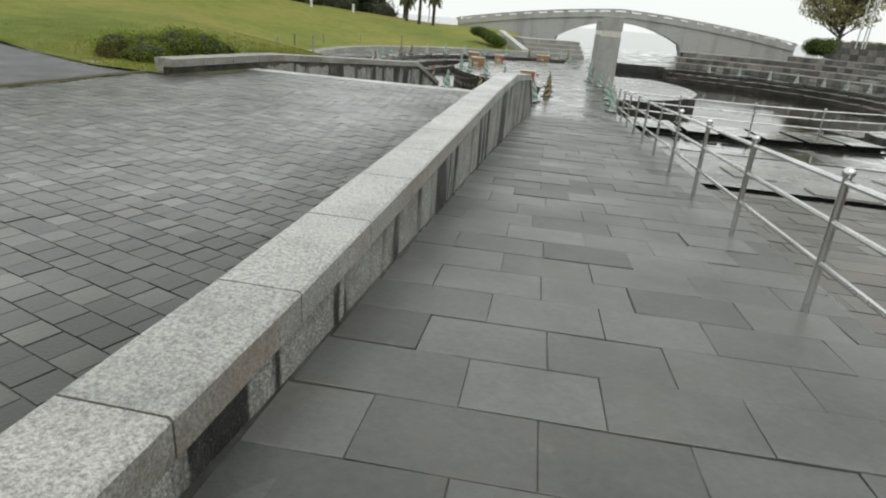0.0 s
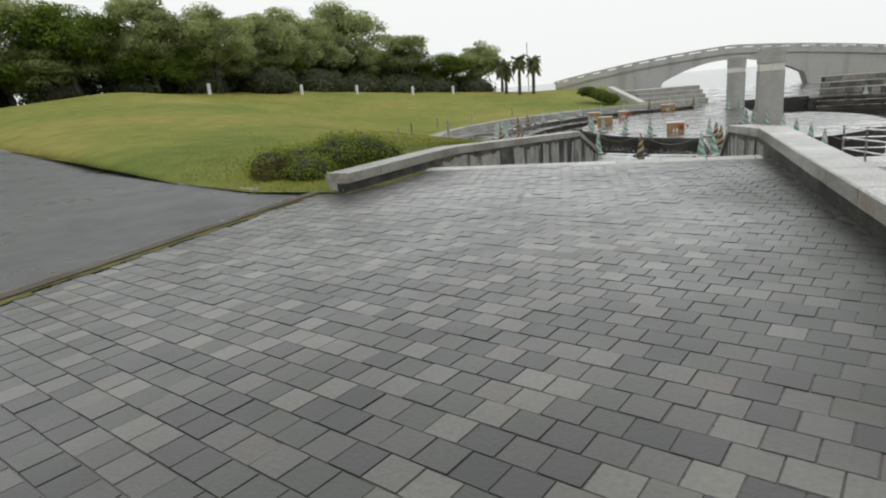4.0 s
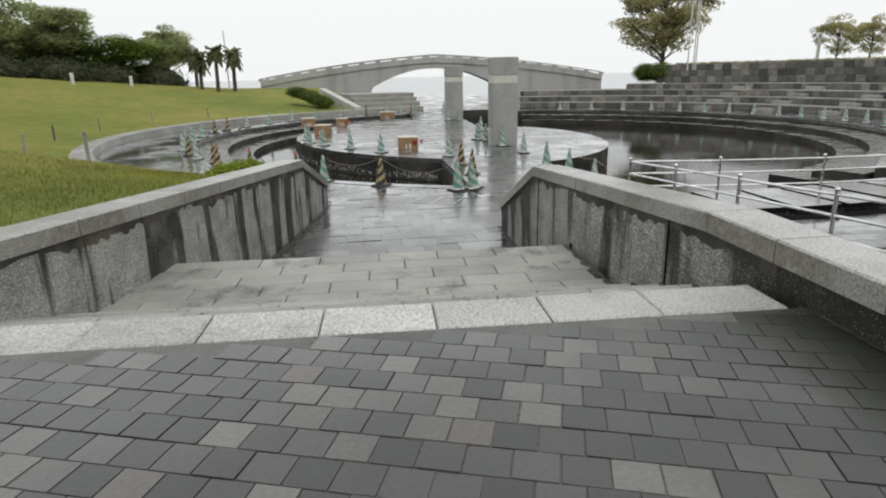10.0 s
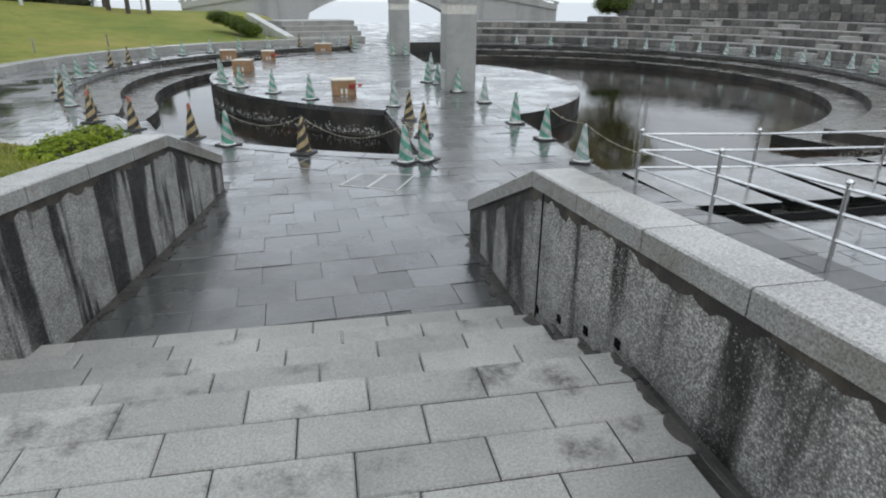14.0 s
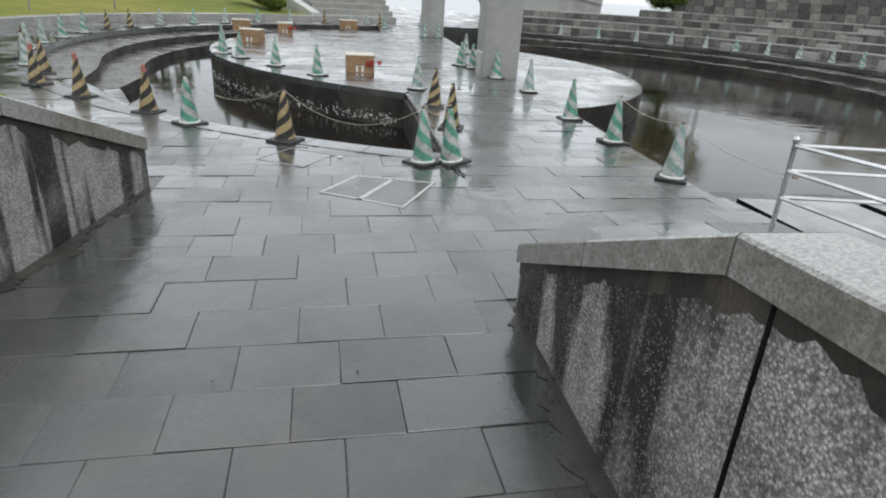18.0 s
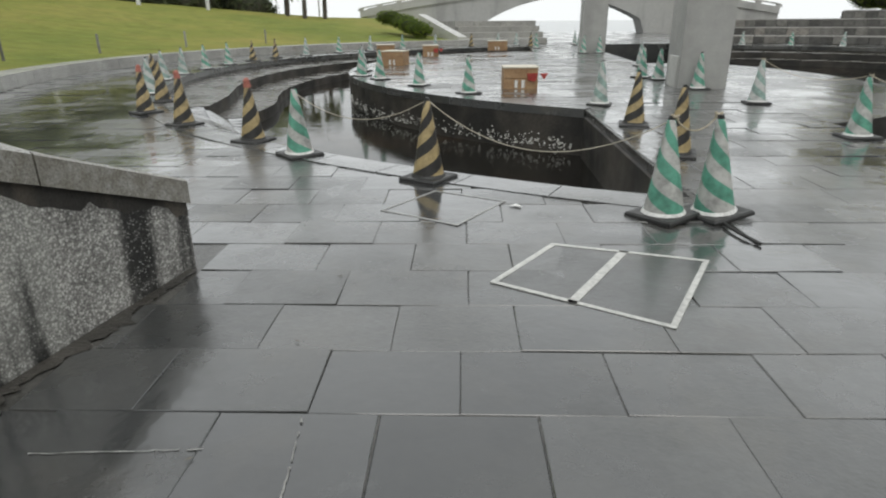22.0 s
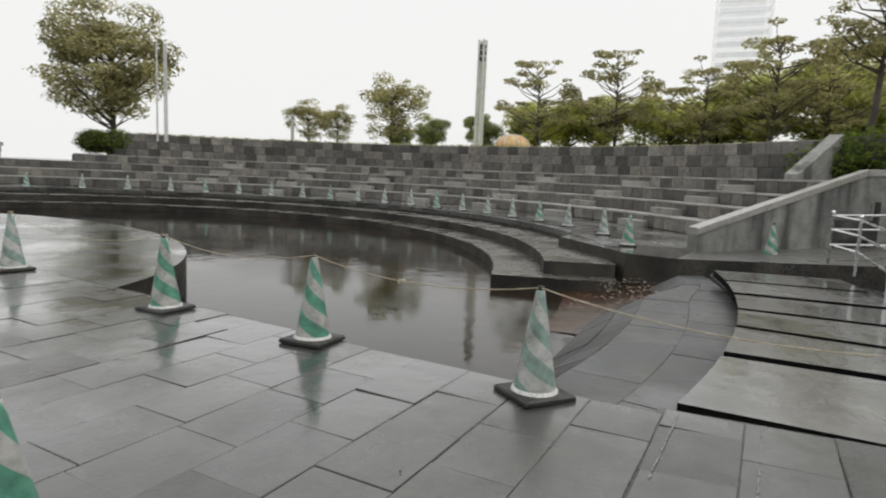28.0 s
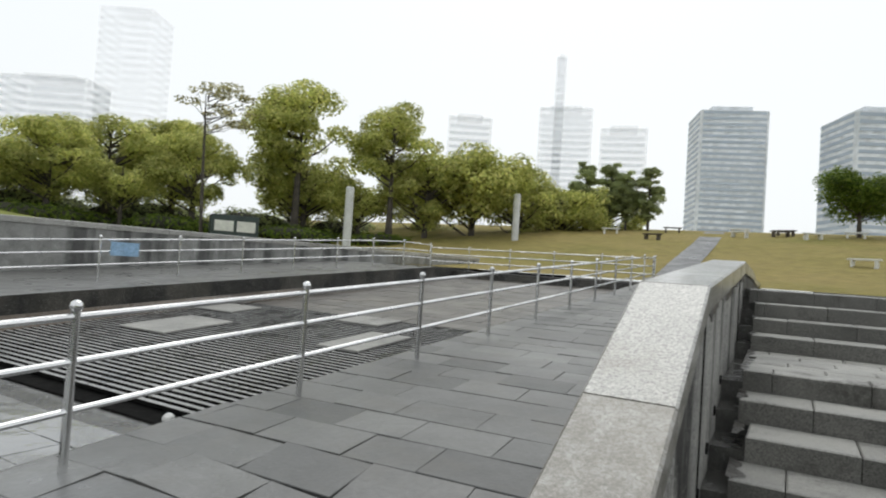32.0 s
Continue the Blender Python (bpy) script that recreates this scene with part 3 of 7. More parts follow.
def chipped_data(name, w, d, h, material, rnd, chip):
    """Mesh data of one laid stone: eight-sided rim, a little ragged and worn; middle of its top at the origin."""
    bm = bmesh.new()
    pts = [(-1, -1), (rnd.uniform(-0.4, 0.4), -1), (1, -1), (1, rnd.uniform(-0.4, 0.4)), (1, 1), (rnd.uniform(-0.4, 0.4), 1), (-1, 1), (-1, rnd.uniform(-0.4, 0.4))]
    rim = [(x * w / 2 - math.copysign(rnd.uniform(0, chip), x) * (abs(x) == 1), y * d / 2 - math.copysign(rnd.uniform(0, chip), y) * (abs(y) == 1)) for x, y in pts]
    c = rnd.uniform(0.6, 1.2) * chip
    low = [bm.verts.new((x, y, -h)) for x, y in rim]
    mid = [bm.verts.new((x, y, -c)) for x, y in rim]
    top = [bm.verts.new((x - math.copysign(c, x) * (abs(u) == 1), y - math.copysign(c, y) * (abs(v) == 1), 0)) for (x, y), (u, v) in zip(rim, pts)]
    for a, b in ((low, mid), (mid, top)):
        for i in range(8):
            bm.faces.new((a[i], a[(i + 1) % 8], b[(i + 1) % 8], b[i]))
    bm.faces.new(top)
    me = bpy.data.meshes.new(name)
    bm.normal_update()
    bm.to_mesh(me)
    bm.free()
    me.materials.append(material)
    return me


def piece(name, data, parent, m):
    ob = new(name, data)
    ob.parent = parent
    ob.matrix_basis = m
    return ob

# ---- levels and lines of the plan ----
H = 1.40                  # upper terrace over the pool deck
RISE = H / 9
KERB_N, KERB_F = -7.43, -7.05
UP = [-7.05, -6.58, -6.12, -5.66]
LOW = [-3.90, -3.46, -3.00, -2.54, -2.08]
R_POOL, R_CURB, R_ISLE = 15.2, 18.42, 10.85
W_CURB = 0.70


def wall_x(y):            # inner edge of the stair's wall beside the ramp
    return float(np.interp(-y, (0, 10, 13, 16.65, 30), (0, 0.24, 0.36, 0.50, 0.90)))


def left_x(y):            # inner edge of the stair's other wall
    return float(np.interp(y, (-9.32, -7.0, -6.2, 0.745, 1.75, 2.68), (-5.01, -4.67, -4.55, -3.43, -3.30, -3.18)))


HEAD = 1.315              # the ramp's head lies a little below the terrace


def ramp_z(y):
    return min(HEAD, max(0.0, 0.0655 * (2.58 - y)))


def far_z(y):             # the ramp beyond the channel is a little steeper
    return min(1.39, 0.10 + max(0.0, 0.07 * (2.58 - y)))


def ramp_at(x, y):        # the ramp's foot is warped down to the deck beside the wall's end
    s = max(smoothstep((x - 0.3) / 2.4), smoothstep(-y / 1.6))
    return ramp_z(y) * s * (1.0 - smoothstep((x - 2.0) / 1.2) * smoothstep((y + 0.4) / 1.2) * 0.62)


def channel_z(y):
    return -0.165 + max(0.0, 0.078 * (-2.0 - y))


def deck_edge(y):         # edge of the deck before the stepping slabs
    return 3.19 + 0.088 * (2.51 - y)


def rail_x(y):
    return 2.90 + 0.028 * (1.35 - y)

# ---- ground ----
from mathutils.bvhtree import BVHTree
bm = bmesh.new()
cuts = [-1500, -600, -250, -120, -75, 0, 40, 75]
xs = [-1500, -500, -200, -80, 0, 80, 200, 500, 1500]
grid = [[bm.verts.new((x, y, -1.7)) for x in xs] for y in cuts + [1500]]
for r0, r1 in zip(grid, grid[1:]):
    for i in range(len(xs) - 1):
        bm.faces.new((r0[i], r0[i + 1], r1[i + 1], r1[i]))
tagged(part("ground", bm, M_SOIL), "damp dark earth under the park", "ground", kind="structure")
bm = bmesh.new()
face(bm, ((-1500, 76, -1.25), (1500, 76, -1.25), (1500, 1500, -1.25), (-1500, 1500, -1.25)))
tagged(part("water", bm, M_SEA), "pale grey sea beyond the arched bridge", "sea", kind="structure")

# grass bank beside the pool: from its edge up to the line of trees
edge = []
for a in range(108, 241, 6):
    edge.append((*polar(R_CURB + W_CURB - 0.06, a), 0.27 + 0.25 * smoothstep((a - 226) / 14)))
edge += [(-3.75, 1.9, 0.64), (-4.0, -1.0, 1.12), (-4.5, -4.0, 1.38), (-4.9, -6.5, 1.46), (-5.2, -9.38, 1.42), (-6.7, -9.2, 1.42), (-9.0, -8.2, 1.43), (-13.4, -5.7, 1.5), (-21.5, -2.6, 1.9), (-32.0, -0.6, 2.5), (-45.0, 1.0, 3.0)]
outer = []
for i, (x, y, z) in enumerate(edge):
    if i < 23:
        a = 108 + 6 * i
        rr = 46 if a < 200 else 46 - 0.1 * (a - 200)
        ao = a if a < 165 else 165 + (a - 165) * 0.25
        outer.append((*polar(rr, ao), float(np.interp(ao, (108, 120, 130, 140, 150, 160, 170, 184), (1.5, 1.7, 2.3, 2.9, 3.5, 4.0, 4.35, 4.4)))))
    else:
        outer.append((-37.6 - 0.9 * (i - 23), 15.2 - 1.3 * (i - 23), 4.4 - 0.13 * (i - 23)))
bm = bmesh.new()
N_V = 14
rows = []
for (x, y, z), (X, Y, Z) in zip(edge, outer):
    col = []
    for j in range(N_V + 1):
        v = j / N_V
        px, py = x + (X - x) * v, y + (Y - y) * v
        pz = z + (Z - z) * (0.35 * v + 0.65 * smoothstep(v)) + 0.10 * (noise.noise((px * 0.12, py * 0.12, 0)) if 0 < j < N_V else 0)
        col.append(bm.verts.new((px, py, pz)))
    rows.append(col)
for u, v in zip(rows, rows[1:]):
    for j in range(N_V):
        bm.faces.new((u[j], u[j + 1], v[j + 1], v[j]))
bmesh.ops.recalc_face_normals(bm, faces=bm.faces[:])
mound = tagged(part("ground_grass_bank", bm, M_GRASS, smooth=True), "mown olive-green grass bank rising to the trees", "grass", kind="structure")
tree_bank = BVHTree.FromPolygons([v.co[:] for v in mound.data.vertices], [tuple(p.vertices) for p in mound.data.polygons])


def bank_z(x, y, z):
    """Height of the grass bank at x, y; z where the bank does not reach."""
    hit = tree_bank.ray_cast(Vector((x, y, 20)), Vector((0, 0, -1)))
    return z if hit[0] is None else hit[0].z


# ground behind the trees, and the asphalt way
bm = bmesh.new()
crest = [(-46, 2.0, 3.0), (-41, 12, 3.9), (-40.5, 17, 4.2), (-39, 31, 4.15), (-34.5, 42, 3.4), (-30, 48.6, 2.8), (-24.4, 54.2, 2.2), (-18, 58.8, 1.6), (-9.2, 62.7, 1.4), (-8, 74, 1.2)]
behind = [(-300, 2.0, 2.6), (-300, 12, 2.6), (-300, 17, 2.6), (-300, 31, 2.6), (-300, 45, 2.4), (-260, 60, 2.0), (-200, 70, 1.8), (-120, 74, 1.5), (-50, 74, 1.2), (-20, 74, 1.2)]
lo, hi = [[bm.verts.new(p) for p in q] for q in (crest, behind)]
for i in range(len(lo) - 1):
    bm.faces.new((lo[i], lo[i + 1], hi[i + 1], hi[i]))
bmesh.ops.recalc_face_normals(bm, faces=bm.faces[:])
tagged(part("ground_behind_trees", bm, M_GRASS), "rough grass under the dark trees", "grass", kind="structure")
bm = bmesh.new()
rd_r = [(-5.6, -30, H - 0.02), (-5.6, -9.25, H - 0.02), (-6.7, -9.1, 1.40), (-9.0, -8.2, 1.41), (-13.4, -5.7, 1.48), (-21.5, -2.6, 1.88), (-32, -0.6, 2.48), (-45, 1.0, 2.98), (-60, 2.5, 3.2)]
rd_l = [(-14, -30, H - 0.02), (-14, -20, H), (-16, -17, 1.42), (-18, -15, 1.45), (-22, -12, 1.55), (-26, -10, 1.9), (-34, -7.5, 2.5), (-46, -5.5, 2.98), (-60, -4, 3.2)]
rr_ = [[bm.verts.new((r[0] + (l[0] - r[0]) * t, r[1] + (l[1] - r[1]) * t, r[2] + (l[2] - r[2]) * t)) for t in (0, 0.5, 1)] for r, l in zip(rd_r, rd_l)]
for u, v in zip(rr_, rr_[1:]):
    for j in range(2):
        bm.faces.new((u[j], v[j], v[j + 1], u[j + 1]))
bmesh.ops.recalc_face_normals(bm, faces=bm.faces[:])
tagged(part("road", bm, M_ASPHALT), "wet grey asphalt way curving up past the grass", "road", kind="structure")
bm = bmesh.new()
for r, s in zip(rd_r[2:], rd_r[3:]):
    d = Vector((s[0] - r[0], s[1] - r[1], 0)).normalized()
    nx, ny = -d.y * 0.12, d.x * 0.12
    hexa(bm, ((r[0], r[1], r[2] - 0.1), (s[0], s[1], s[2] - 0.1), (s[0] - nx, s[1] - ny, s[2] - 0.1), (r[0] - nx, r[1] - ny, r[2] - 0.1)),
         ((r[0], r[1], r[2] + 0.04), (s[0], s[1], s[2] + 0.04), (s[0] - nx, s[1] - ny, s[2] + 0.04), (r[0] - nx, r[1] - ny, r[2] + 0.04)))
bmesh.ops.recalc_face_normals(bm, faces=bm.faces[:])
tagged(part("trim_road_edge", bm, M_COPING), "low pale kerb along the asphalt way", "kerb", kind="structure")
bm = bmesh.new()
face(bm, ((-300, -60, 1.36), (-13, -60, 1.32), (-13, -20, 1.34), (-17, -14.6, 1.36), (-25.5, -9.2, 1.8), (-46, -5.0, 2.88), (-300, -5.0, 2.88)))
tagged(part("ground_far_verge", bm, M_GRASS), "grass beyond the asphalt way", "grass", kind="structure")

# lawn behind, rising away from the terrace
bm = bmesh.new()
ys = [-19.0, -22, -27, -34, -42, -50, -58, -70, -90, -130, -420]
def lawn_z(y):
    return 1.42 + 5.0 * smoothstep((-20 - y) / 42) if y > -62 else 6.42 - 2.5 * smoothstep((-62 - y) / 80)
lx = [-400, -120, -60, -30, -14, -5.6, 0.9, 5, 12, 22, 40, 80, 400]
g = [[bm.verts.new((x, y, lawn_z(y))) for x in lx] for y in ys]
for r0, r1 in zip(g, g[1:]):
    for i in range(len(lx) - 1):
        bm.faces.new((r0[i], r1[i], r1[i + 1], r0[i + 1]))
bmesh.ops.recalc_face_normals(bm, faces=bm.faces[:])
tagged(part("ground_lawn", bm, M_GRASS2, smooth=True), "wide yellowed lawn sloping up from the terrace", "lawn", kind="structure")
bm = bmesh.new()
pl = [(2.6, -19.5), (3.2, -25), (3.9, -33), (4.1, -42), (4.6, -52), (5.0, -60), (5.6, -72)]
for (x0, y0), (x1, y1) in zip(pl, pl[1:]):
    face(bm, ((x0, y0, lawn_z(y0) + 0.03), (x0 + 1.5, y0, lawn_z(y0) + 0.03), (x1 + 1.5, y1, lawn_z(y1) + 0.03), (x1, y1, lawn_z(y1) + 0.03)))
bmesh.ops.recalc_face_normals(bm, faces=bm.faces[:])
tagged(part("pavement_lawn_path", bm, M_ASPHALT), "grey path running up the lawn", "path", kind="structure")
# park ground behind the stone seats and behind the far wall
bm = bmesh.new()
gx = [(13.9, -26, 1.6), (14.6, -16, 1.65), (15.3, -8, 1.75), (15.6, -2.6, 1.72), (19.0, -2.4, 1.74), (21.2, -0.6, 1.95), (23.0, 1.6, 2.9)] + [(*polar(24.6, a), 3.0) for a in range(-40, 51, 6)] + [(24, 44, 2.6), (30, 60, 2.0)]
lo = [bm.verts.new(p) for p in gx]
mi = [bm.verts.new((x + 7, y - (3 if i < 7 else 0), z + (0.9 if 3 <= i < 7 else 0.15))) for i, (x, y, z) in enumerate(gx)]
m2 = [bm.verts.new((x + 20, y - (8 if i < 7 else 0), 2.4)) for i, (x, y, z) in enumerate(gx)]
hi = [bm.verts.new((300, y * 2.0 - 20, 2.5)) for x, y, z in gx]
for a, b in ((lo, mi), (mi, m2), (m2, hi)):
    for i in range(len(gx) - 1):
        bm.faces.new((a[i], b[i], b[i + 1], a[i + 1]))
bmesh.ops.recalc_face_normals(bm, faces=bm.faces[:])
tagged(part("ground_park", bm, M_GRASS, smooth=True), "park ground under the trees behind the stone seats", "grass", kind="structure")

bm = bmesh.new()
prism(bm, [(15.3, -3.0), (19.5, -3.0), (18.4, 0.2), (15.66, 0.95)], -0.5, 1.615)
tagged(part("ground_behind_far_wall", bm, M_GRASS), "grass behind the end of the far wall", "grass", kind="structure")

# ---- upper terrace ----
bm = bmesh.new()
prism(bm, [(-5.75, -30), (0.95, -30), (0.52, -17), (0.30, -7.43), (-4.9, -7.43), (-5.75, -9.4)], 0.2, H - 0.0055)
terrace = tagged(part("pavement_terrace", bm, M_GROUT), "upper terrace of small square wet grey pavers", "paving", kind="structure")
bm = bmesh.new()
prism(bm, [(0.95, -30), (13.0, -30), (13.0, -18.2), (3.75, -18.2), (3.72, -17.5), (0.52, -17.5)], 0.2, HEAD - 0.014)
head = tagged(part("pavement_ramp_head", bm, M_JOINT), "wet slate paving at the head of the ramp", "paving", kind="structure")
bm = bmesh.new()
box(bm, -5.72, -30, H - 0.12, -5.602, -9.3, H + 0.004)
tagged(part("trim_drain", bm, M_JOINT), "dark drain slot between asphalt and pavers", "drain", kind="structure")
bm = bmesh.new()
box(bm, -5.602, -30, H - 0.12, -5.47, -9.3, H + 0.02)
tagged(part("trim_drain_kerb", bm, M_SOIL), "mossy edging stones beside the drain", "kerb", kind="structure")

# ---- stairs ----
stair = tagged(group_at("stairs", label="wide pale granite steps with a landing, wet at the foot", category="stairs", kind="structure"))
bm = bmesh.new()
prof = [(KERB_N, H - 0.10)]
z = H
for y in UP:
    prof += [(y - 0.03, z - 0.10), (y - 0.03, z - 0.10 - RISE)]
    z -= RISE
for y in LOW:
    prof += [(y - 0.03, z - 0.10), (y - 0.03, z - 0.10 - RISE)]
    z -= RISE
prof += [(LOW[-1], -0.5), (KERB_N, -0.5)]
a = [bm.verts.new((-4.9, y, zz)) for y, zz in prof]
b = [bm.verts.new((0.35, y, zz)) for y, zz in prof]
for i in range(len(prof)):
    j = (i + 1) % len(prof)
    bm.faces.new((a[i], b[i], b[j], a[j]))
bm.faces.new(a[::-1])
bm.faces.new(b)
bmesh.ops.recalc_face_normals(bm, faces=bm.faces[:])
part("core", bm, M_JOINT, stair)
treads = [(KERB_N, KERB_F, H, RISE)]
z = H - RISE
for y0, y1 in zip(UP, UP[1:]):
    treads.append((y0, y1, z, RISE))
    z -= RISE
land = np.linspace(UP[-1], LOW[0], 7)
for y0, y1 in zip(land, land[1:]):
    treads.append((y0, y1, z, RISE))
z -= RISE
for y0, y1 in zip(LOW, LOW[1:]):
    treads.append((y0, y1, z, RISE))
    z -= RISE
srnd = random.Random(4)
for k, (y0, y1, z, h) in enumerate(treads):
    xl, xr = left_x(y0) - (0.025 if k else 0.02), wall_x(y0) - (0.12 if k else 0.04)
    w = 0.62 if k else 0.60
    x = xl - (0.31 if k % 2 else 0.0)
    while x < xr - 0.02:
        xa, xb = max(x, xl), min(x + w, xr)
        if xb - xa > 0.08:
            bm = bmesh.new()
            e = srnd.uniform(-0.003, 0.003)
            stone(bm, xa + 0.003, y0 + 0.004, xb - 0.003, y1 - (0.002 if k else 0.003), z - h - 0.02 if h else z - 0.1, z + e, 0.010)
            # upright faces take a darker granite than the tops
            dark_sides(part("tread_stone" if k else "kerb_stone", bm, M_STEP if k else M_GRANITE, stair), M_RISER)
        x += w

# ---- stair walls ----
def stair_wall(name, line, label, out, material=None, black=0, band=False, end=None):
    """Wall along a line of (x, y, coping z, foot z); out: side on which it has its thickness.
    black: how many first stretches carry algae stain and coping shade in their colour; band: a stained course under the
    coping."""
    th = 0.30
    top = group_at(name, label=label, category="wall", kind="structure")
    pts = [Vector((p[0], p[1])) for p in line]
    nrm = []
    for i in range(len(pts)):
        d = Vector((0, 0))
        if i:
            d += (pts[i] - pts[i - 1]).normalized()
        if i < len(pts) - 1:
            d += (pts[i + 1] - pts[i]).normalized()
        d.normalize()
        nrm.append(Vector((d.y, -d.x)) * out)
    for i in range(len(pts) - 1):
        bm = bmesh.new()
        quad = []
        for j in (i, i + 1):
            p, n = pts[j], nrm[j]
            quad.append((p + n * 0.035, p + n * (0.035 + th)))
        (a0, a1), (b0, b1) = quad
        ring = (a0, b0, b1, a1)
        zb = [line[i][3], line[i + 1][3], line[i + 1][3], line[i][3]]
        zt = [line[i][2] - 0.14, line[i + 1][2] - 0.14, line[i + 1][2] - 0.14, line[i][2] - 0.14]
        if i < black and band:
            m0, m1 = a0.lerp(a1, 0.5), b0.lerp(b1, 0.5)
            back = bmesh.new()
            skin = (m0, m1, b1, a1)
            hexa(back, [(v.x, v.y, zz) for v, zz in zip(skin, zb)], [(v.x, v.y, zz) for v, zz in zip(skin, zt)])
            bmesh.ops.recalc_face_normals(back, faces=back.faces[:])
            part("wall_back", back, M_WALL, top, "pale streaked concrete back of the wall")
            ring = (a0, b0, m1, m0)
        hexa(bm, [(v.x, v.y, zz) for v, zz in zip(ring, zb)], [(v.x, v.y, zz) for v, zz in zip(ring, zt)])
        bmesh.ops.recalc_face_normals(bm, faces=bm.faces[:])
        part("wall_body", bm, M_STAIN_SHADE if i < black else end if end and i == len(pts) - 2 else material or M_WALL, top)
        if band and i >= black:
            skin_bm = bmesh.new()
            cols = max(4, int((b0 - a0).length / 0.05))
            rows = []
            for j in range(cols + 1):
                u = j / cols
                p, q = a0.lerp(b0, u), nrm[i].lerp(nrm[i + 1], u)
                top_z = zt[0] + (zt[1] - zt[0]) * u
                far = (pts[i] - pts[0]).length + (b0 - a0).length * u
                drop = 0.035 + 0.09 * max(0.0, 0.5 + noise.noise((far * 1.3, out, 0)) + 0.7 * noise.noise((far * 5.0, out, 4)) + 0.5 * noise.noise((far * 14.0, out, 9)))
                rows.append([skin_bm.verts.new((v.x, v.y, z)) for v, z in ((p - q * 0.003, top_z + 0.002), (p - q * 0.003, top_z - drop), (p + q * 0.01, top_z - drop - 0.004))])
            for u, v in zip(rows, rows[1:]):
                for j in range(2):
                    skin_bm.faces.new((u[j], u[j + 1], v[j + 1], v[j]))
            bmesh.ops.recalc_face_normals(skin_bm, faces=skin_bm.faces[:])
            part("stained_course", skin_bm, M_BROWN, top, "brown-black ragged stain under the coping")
    for i in range(len(pts) - 1):
        length = (pts[i + 1] - pts[i]).length
        n = max(1, round(length / 0.85))
        for k in range(n):
            u0, u1 = k / n + 0.005 / length, (k + 1) / n - 0.005 / length
            ring = []
            for u in (u0, u1):
                p = pts[i].lerp(pts[i + 1], u)
                q = nrm[i].lerp(nrm[i + 1], u)
                zz = line[i][2] + (line[i + 1][2] - line[i][2]) * u
                ring.append((p, p + q * 0.37, zz, q))
            (a0, a1, za, qa), (b0, b1, zb, qb) = ring
            c = 0.012
            bm = bmesh.new()
            lo = [(a0.x, a0.y, za - 0.14), (b0.x, b0.y, zb - 0.14), (b1.x, b1.y, zb - 0.14), (a1.x, a1.y, za - 0.14)]
            md = [(x, y, zz + 0.14 - c) for x, y, zz in lo]
            hi = [(a0.x + qa.x * c, a0.y + qa.y * c, za), (b0.x + qb.x * c, b0.y + qb.y * c, zb), (b1.x - qb.x * c, b1.y - qb.y * c, zb), (a1.x - qa.x * c, a1.y - qa.y * c, za)]
            r = [[bm.verts.new(v) for v in s] for s in (lo, md, hi)]
            for s, t in zip(r, r[1:]):
                for m in range(4):
                    bm.faces.new((s[m], s[(m + 1) % 4], t[(m + 1) % 4], t[m]))
            bm.faces.new(r[0])
            bm.faces.new(r[2])
            bmesh.ops.recalc_face_normals(bm, faces=bm.faces[:])
            stone_ob = part("coping_stone", bm, M_COPING_MOSS if band and i == len(pts) - 2 and k >= n - 1 else M_COPING, top, "mossy brown end stone of the coping" if band and i == len(pts) - 2 and k >= n - 1 else "")
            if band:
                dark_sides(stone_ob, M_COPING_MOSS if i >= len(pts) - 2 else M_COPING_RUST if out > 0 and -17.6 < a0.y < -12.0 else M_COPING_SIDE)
    return top


def wline(y, z, foot):
    return (wall_x(y), y, z, foot)


wall_r = stair_wall("wall_east", [wline(-30, 1.62, 0.9), wline(-16.65, 1.62, 0.9), wline(-13, 1.66, 0.6), wline(-9.5, 1.70, 0.2), wline(-7.2, 1.715, -0.3), wline(-6.5, 1.72, -0.3), wline(-2.12, 1.41, -0.3), wline(0.0, 0.487, -0.3)],
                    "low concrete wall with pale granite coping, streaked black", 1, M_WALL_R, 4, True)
for y, zt in ((-5.93, 1.54), (-2.31, 1.27)):
    bm = bmesh.new()
    box(bm, wall_x(y) + 0.027, y - 0.008, -0.3, wall_x(y) + 0.04, y + 0.008, zt)
    part("expansion_joint", bm, M_VOID, wall_r, "dark upright joint in the concrete")
for k, y in enumerate(LOW[:-1]):
    bm = bmesh.new()
    zt = RISE * (4 - k) + 0.05
    # black box coloured as the shade inside the hole
    box(bm, wall_x(y + 0.2) + 0.024, y + 0.16, zt, wall_x(y + 0.2) + 0.04, y + 0.22, zt + 0.06)
    part("weep_hole", bm, M_VOID, wall_r, "small dark weep hole above the step")
wall_l = stair_wall("wall_west", [(-5.01, -9.32, 1.66, 0.9), (-4.67, -7.0, 1.66, 0.5), (-4.55, -6.2, 1.65, 0.5), (-3.43, 0.745, 1.235, -0.3), (-3.30, 1.75, 0.862, -0.3), (-3.18, 2.68, 0.516, -0.3)],
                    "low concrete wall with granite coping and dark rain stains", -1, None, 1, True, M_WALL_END)

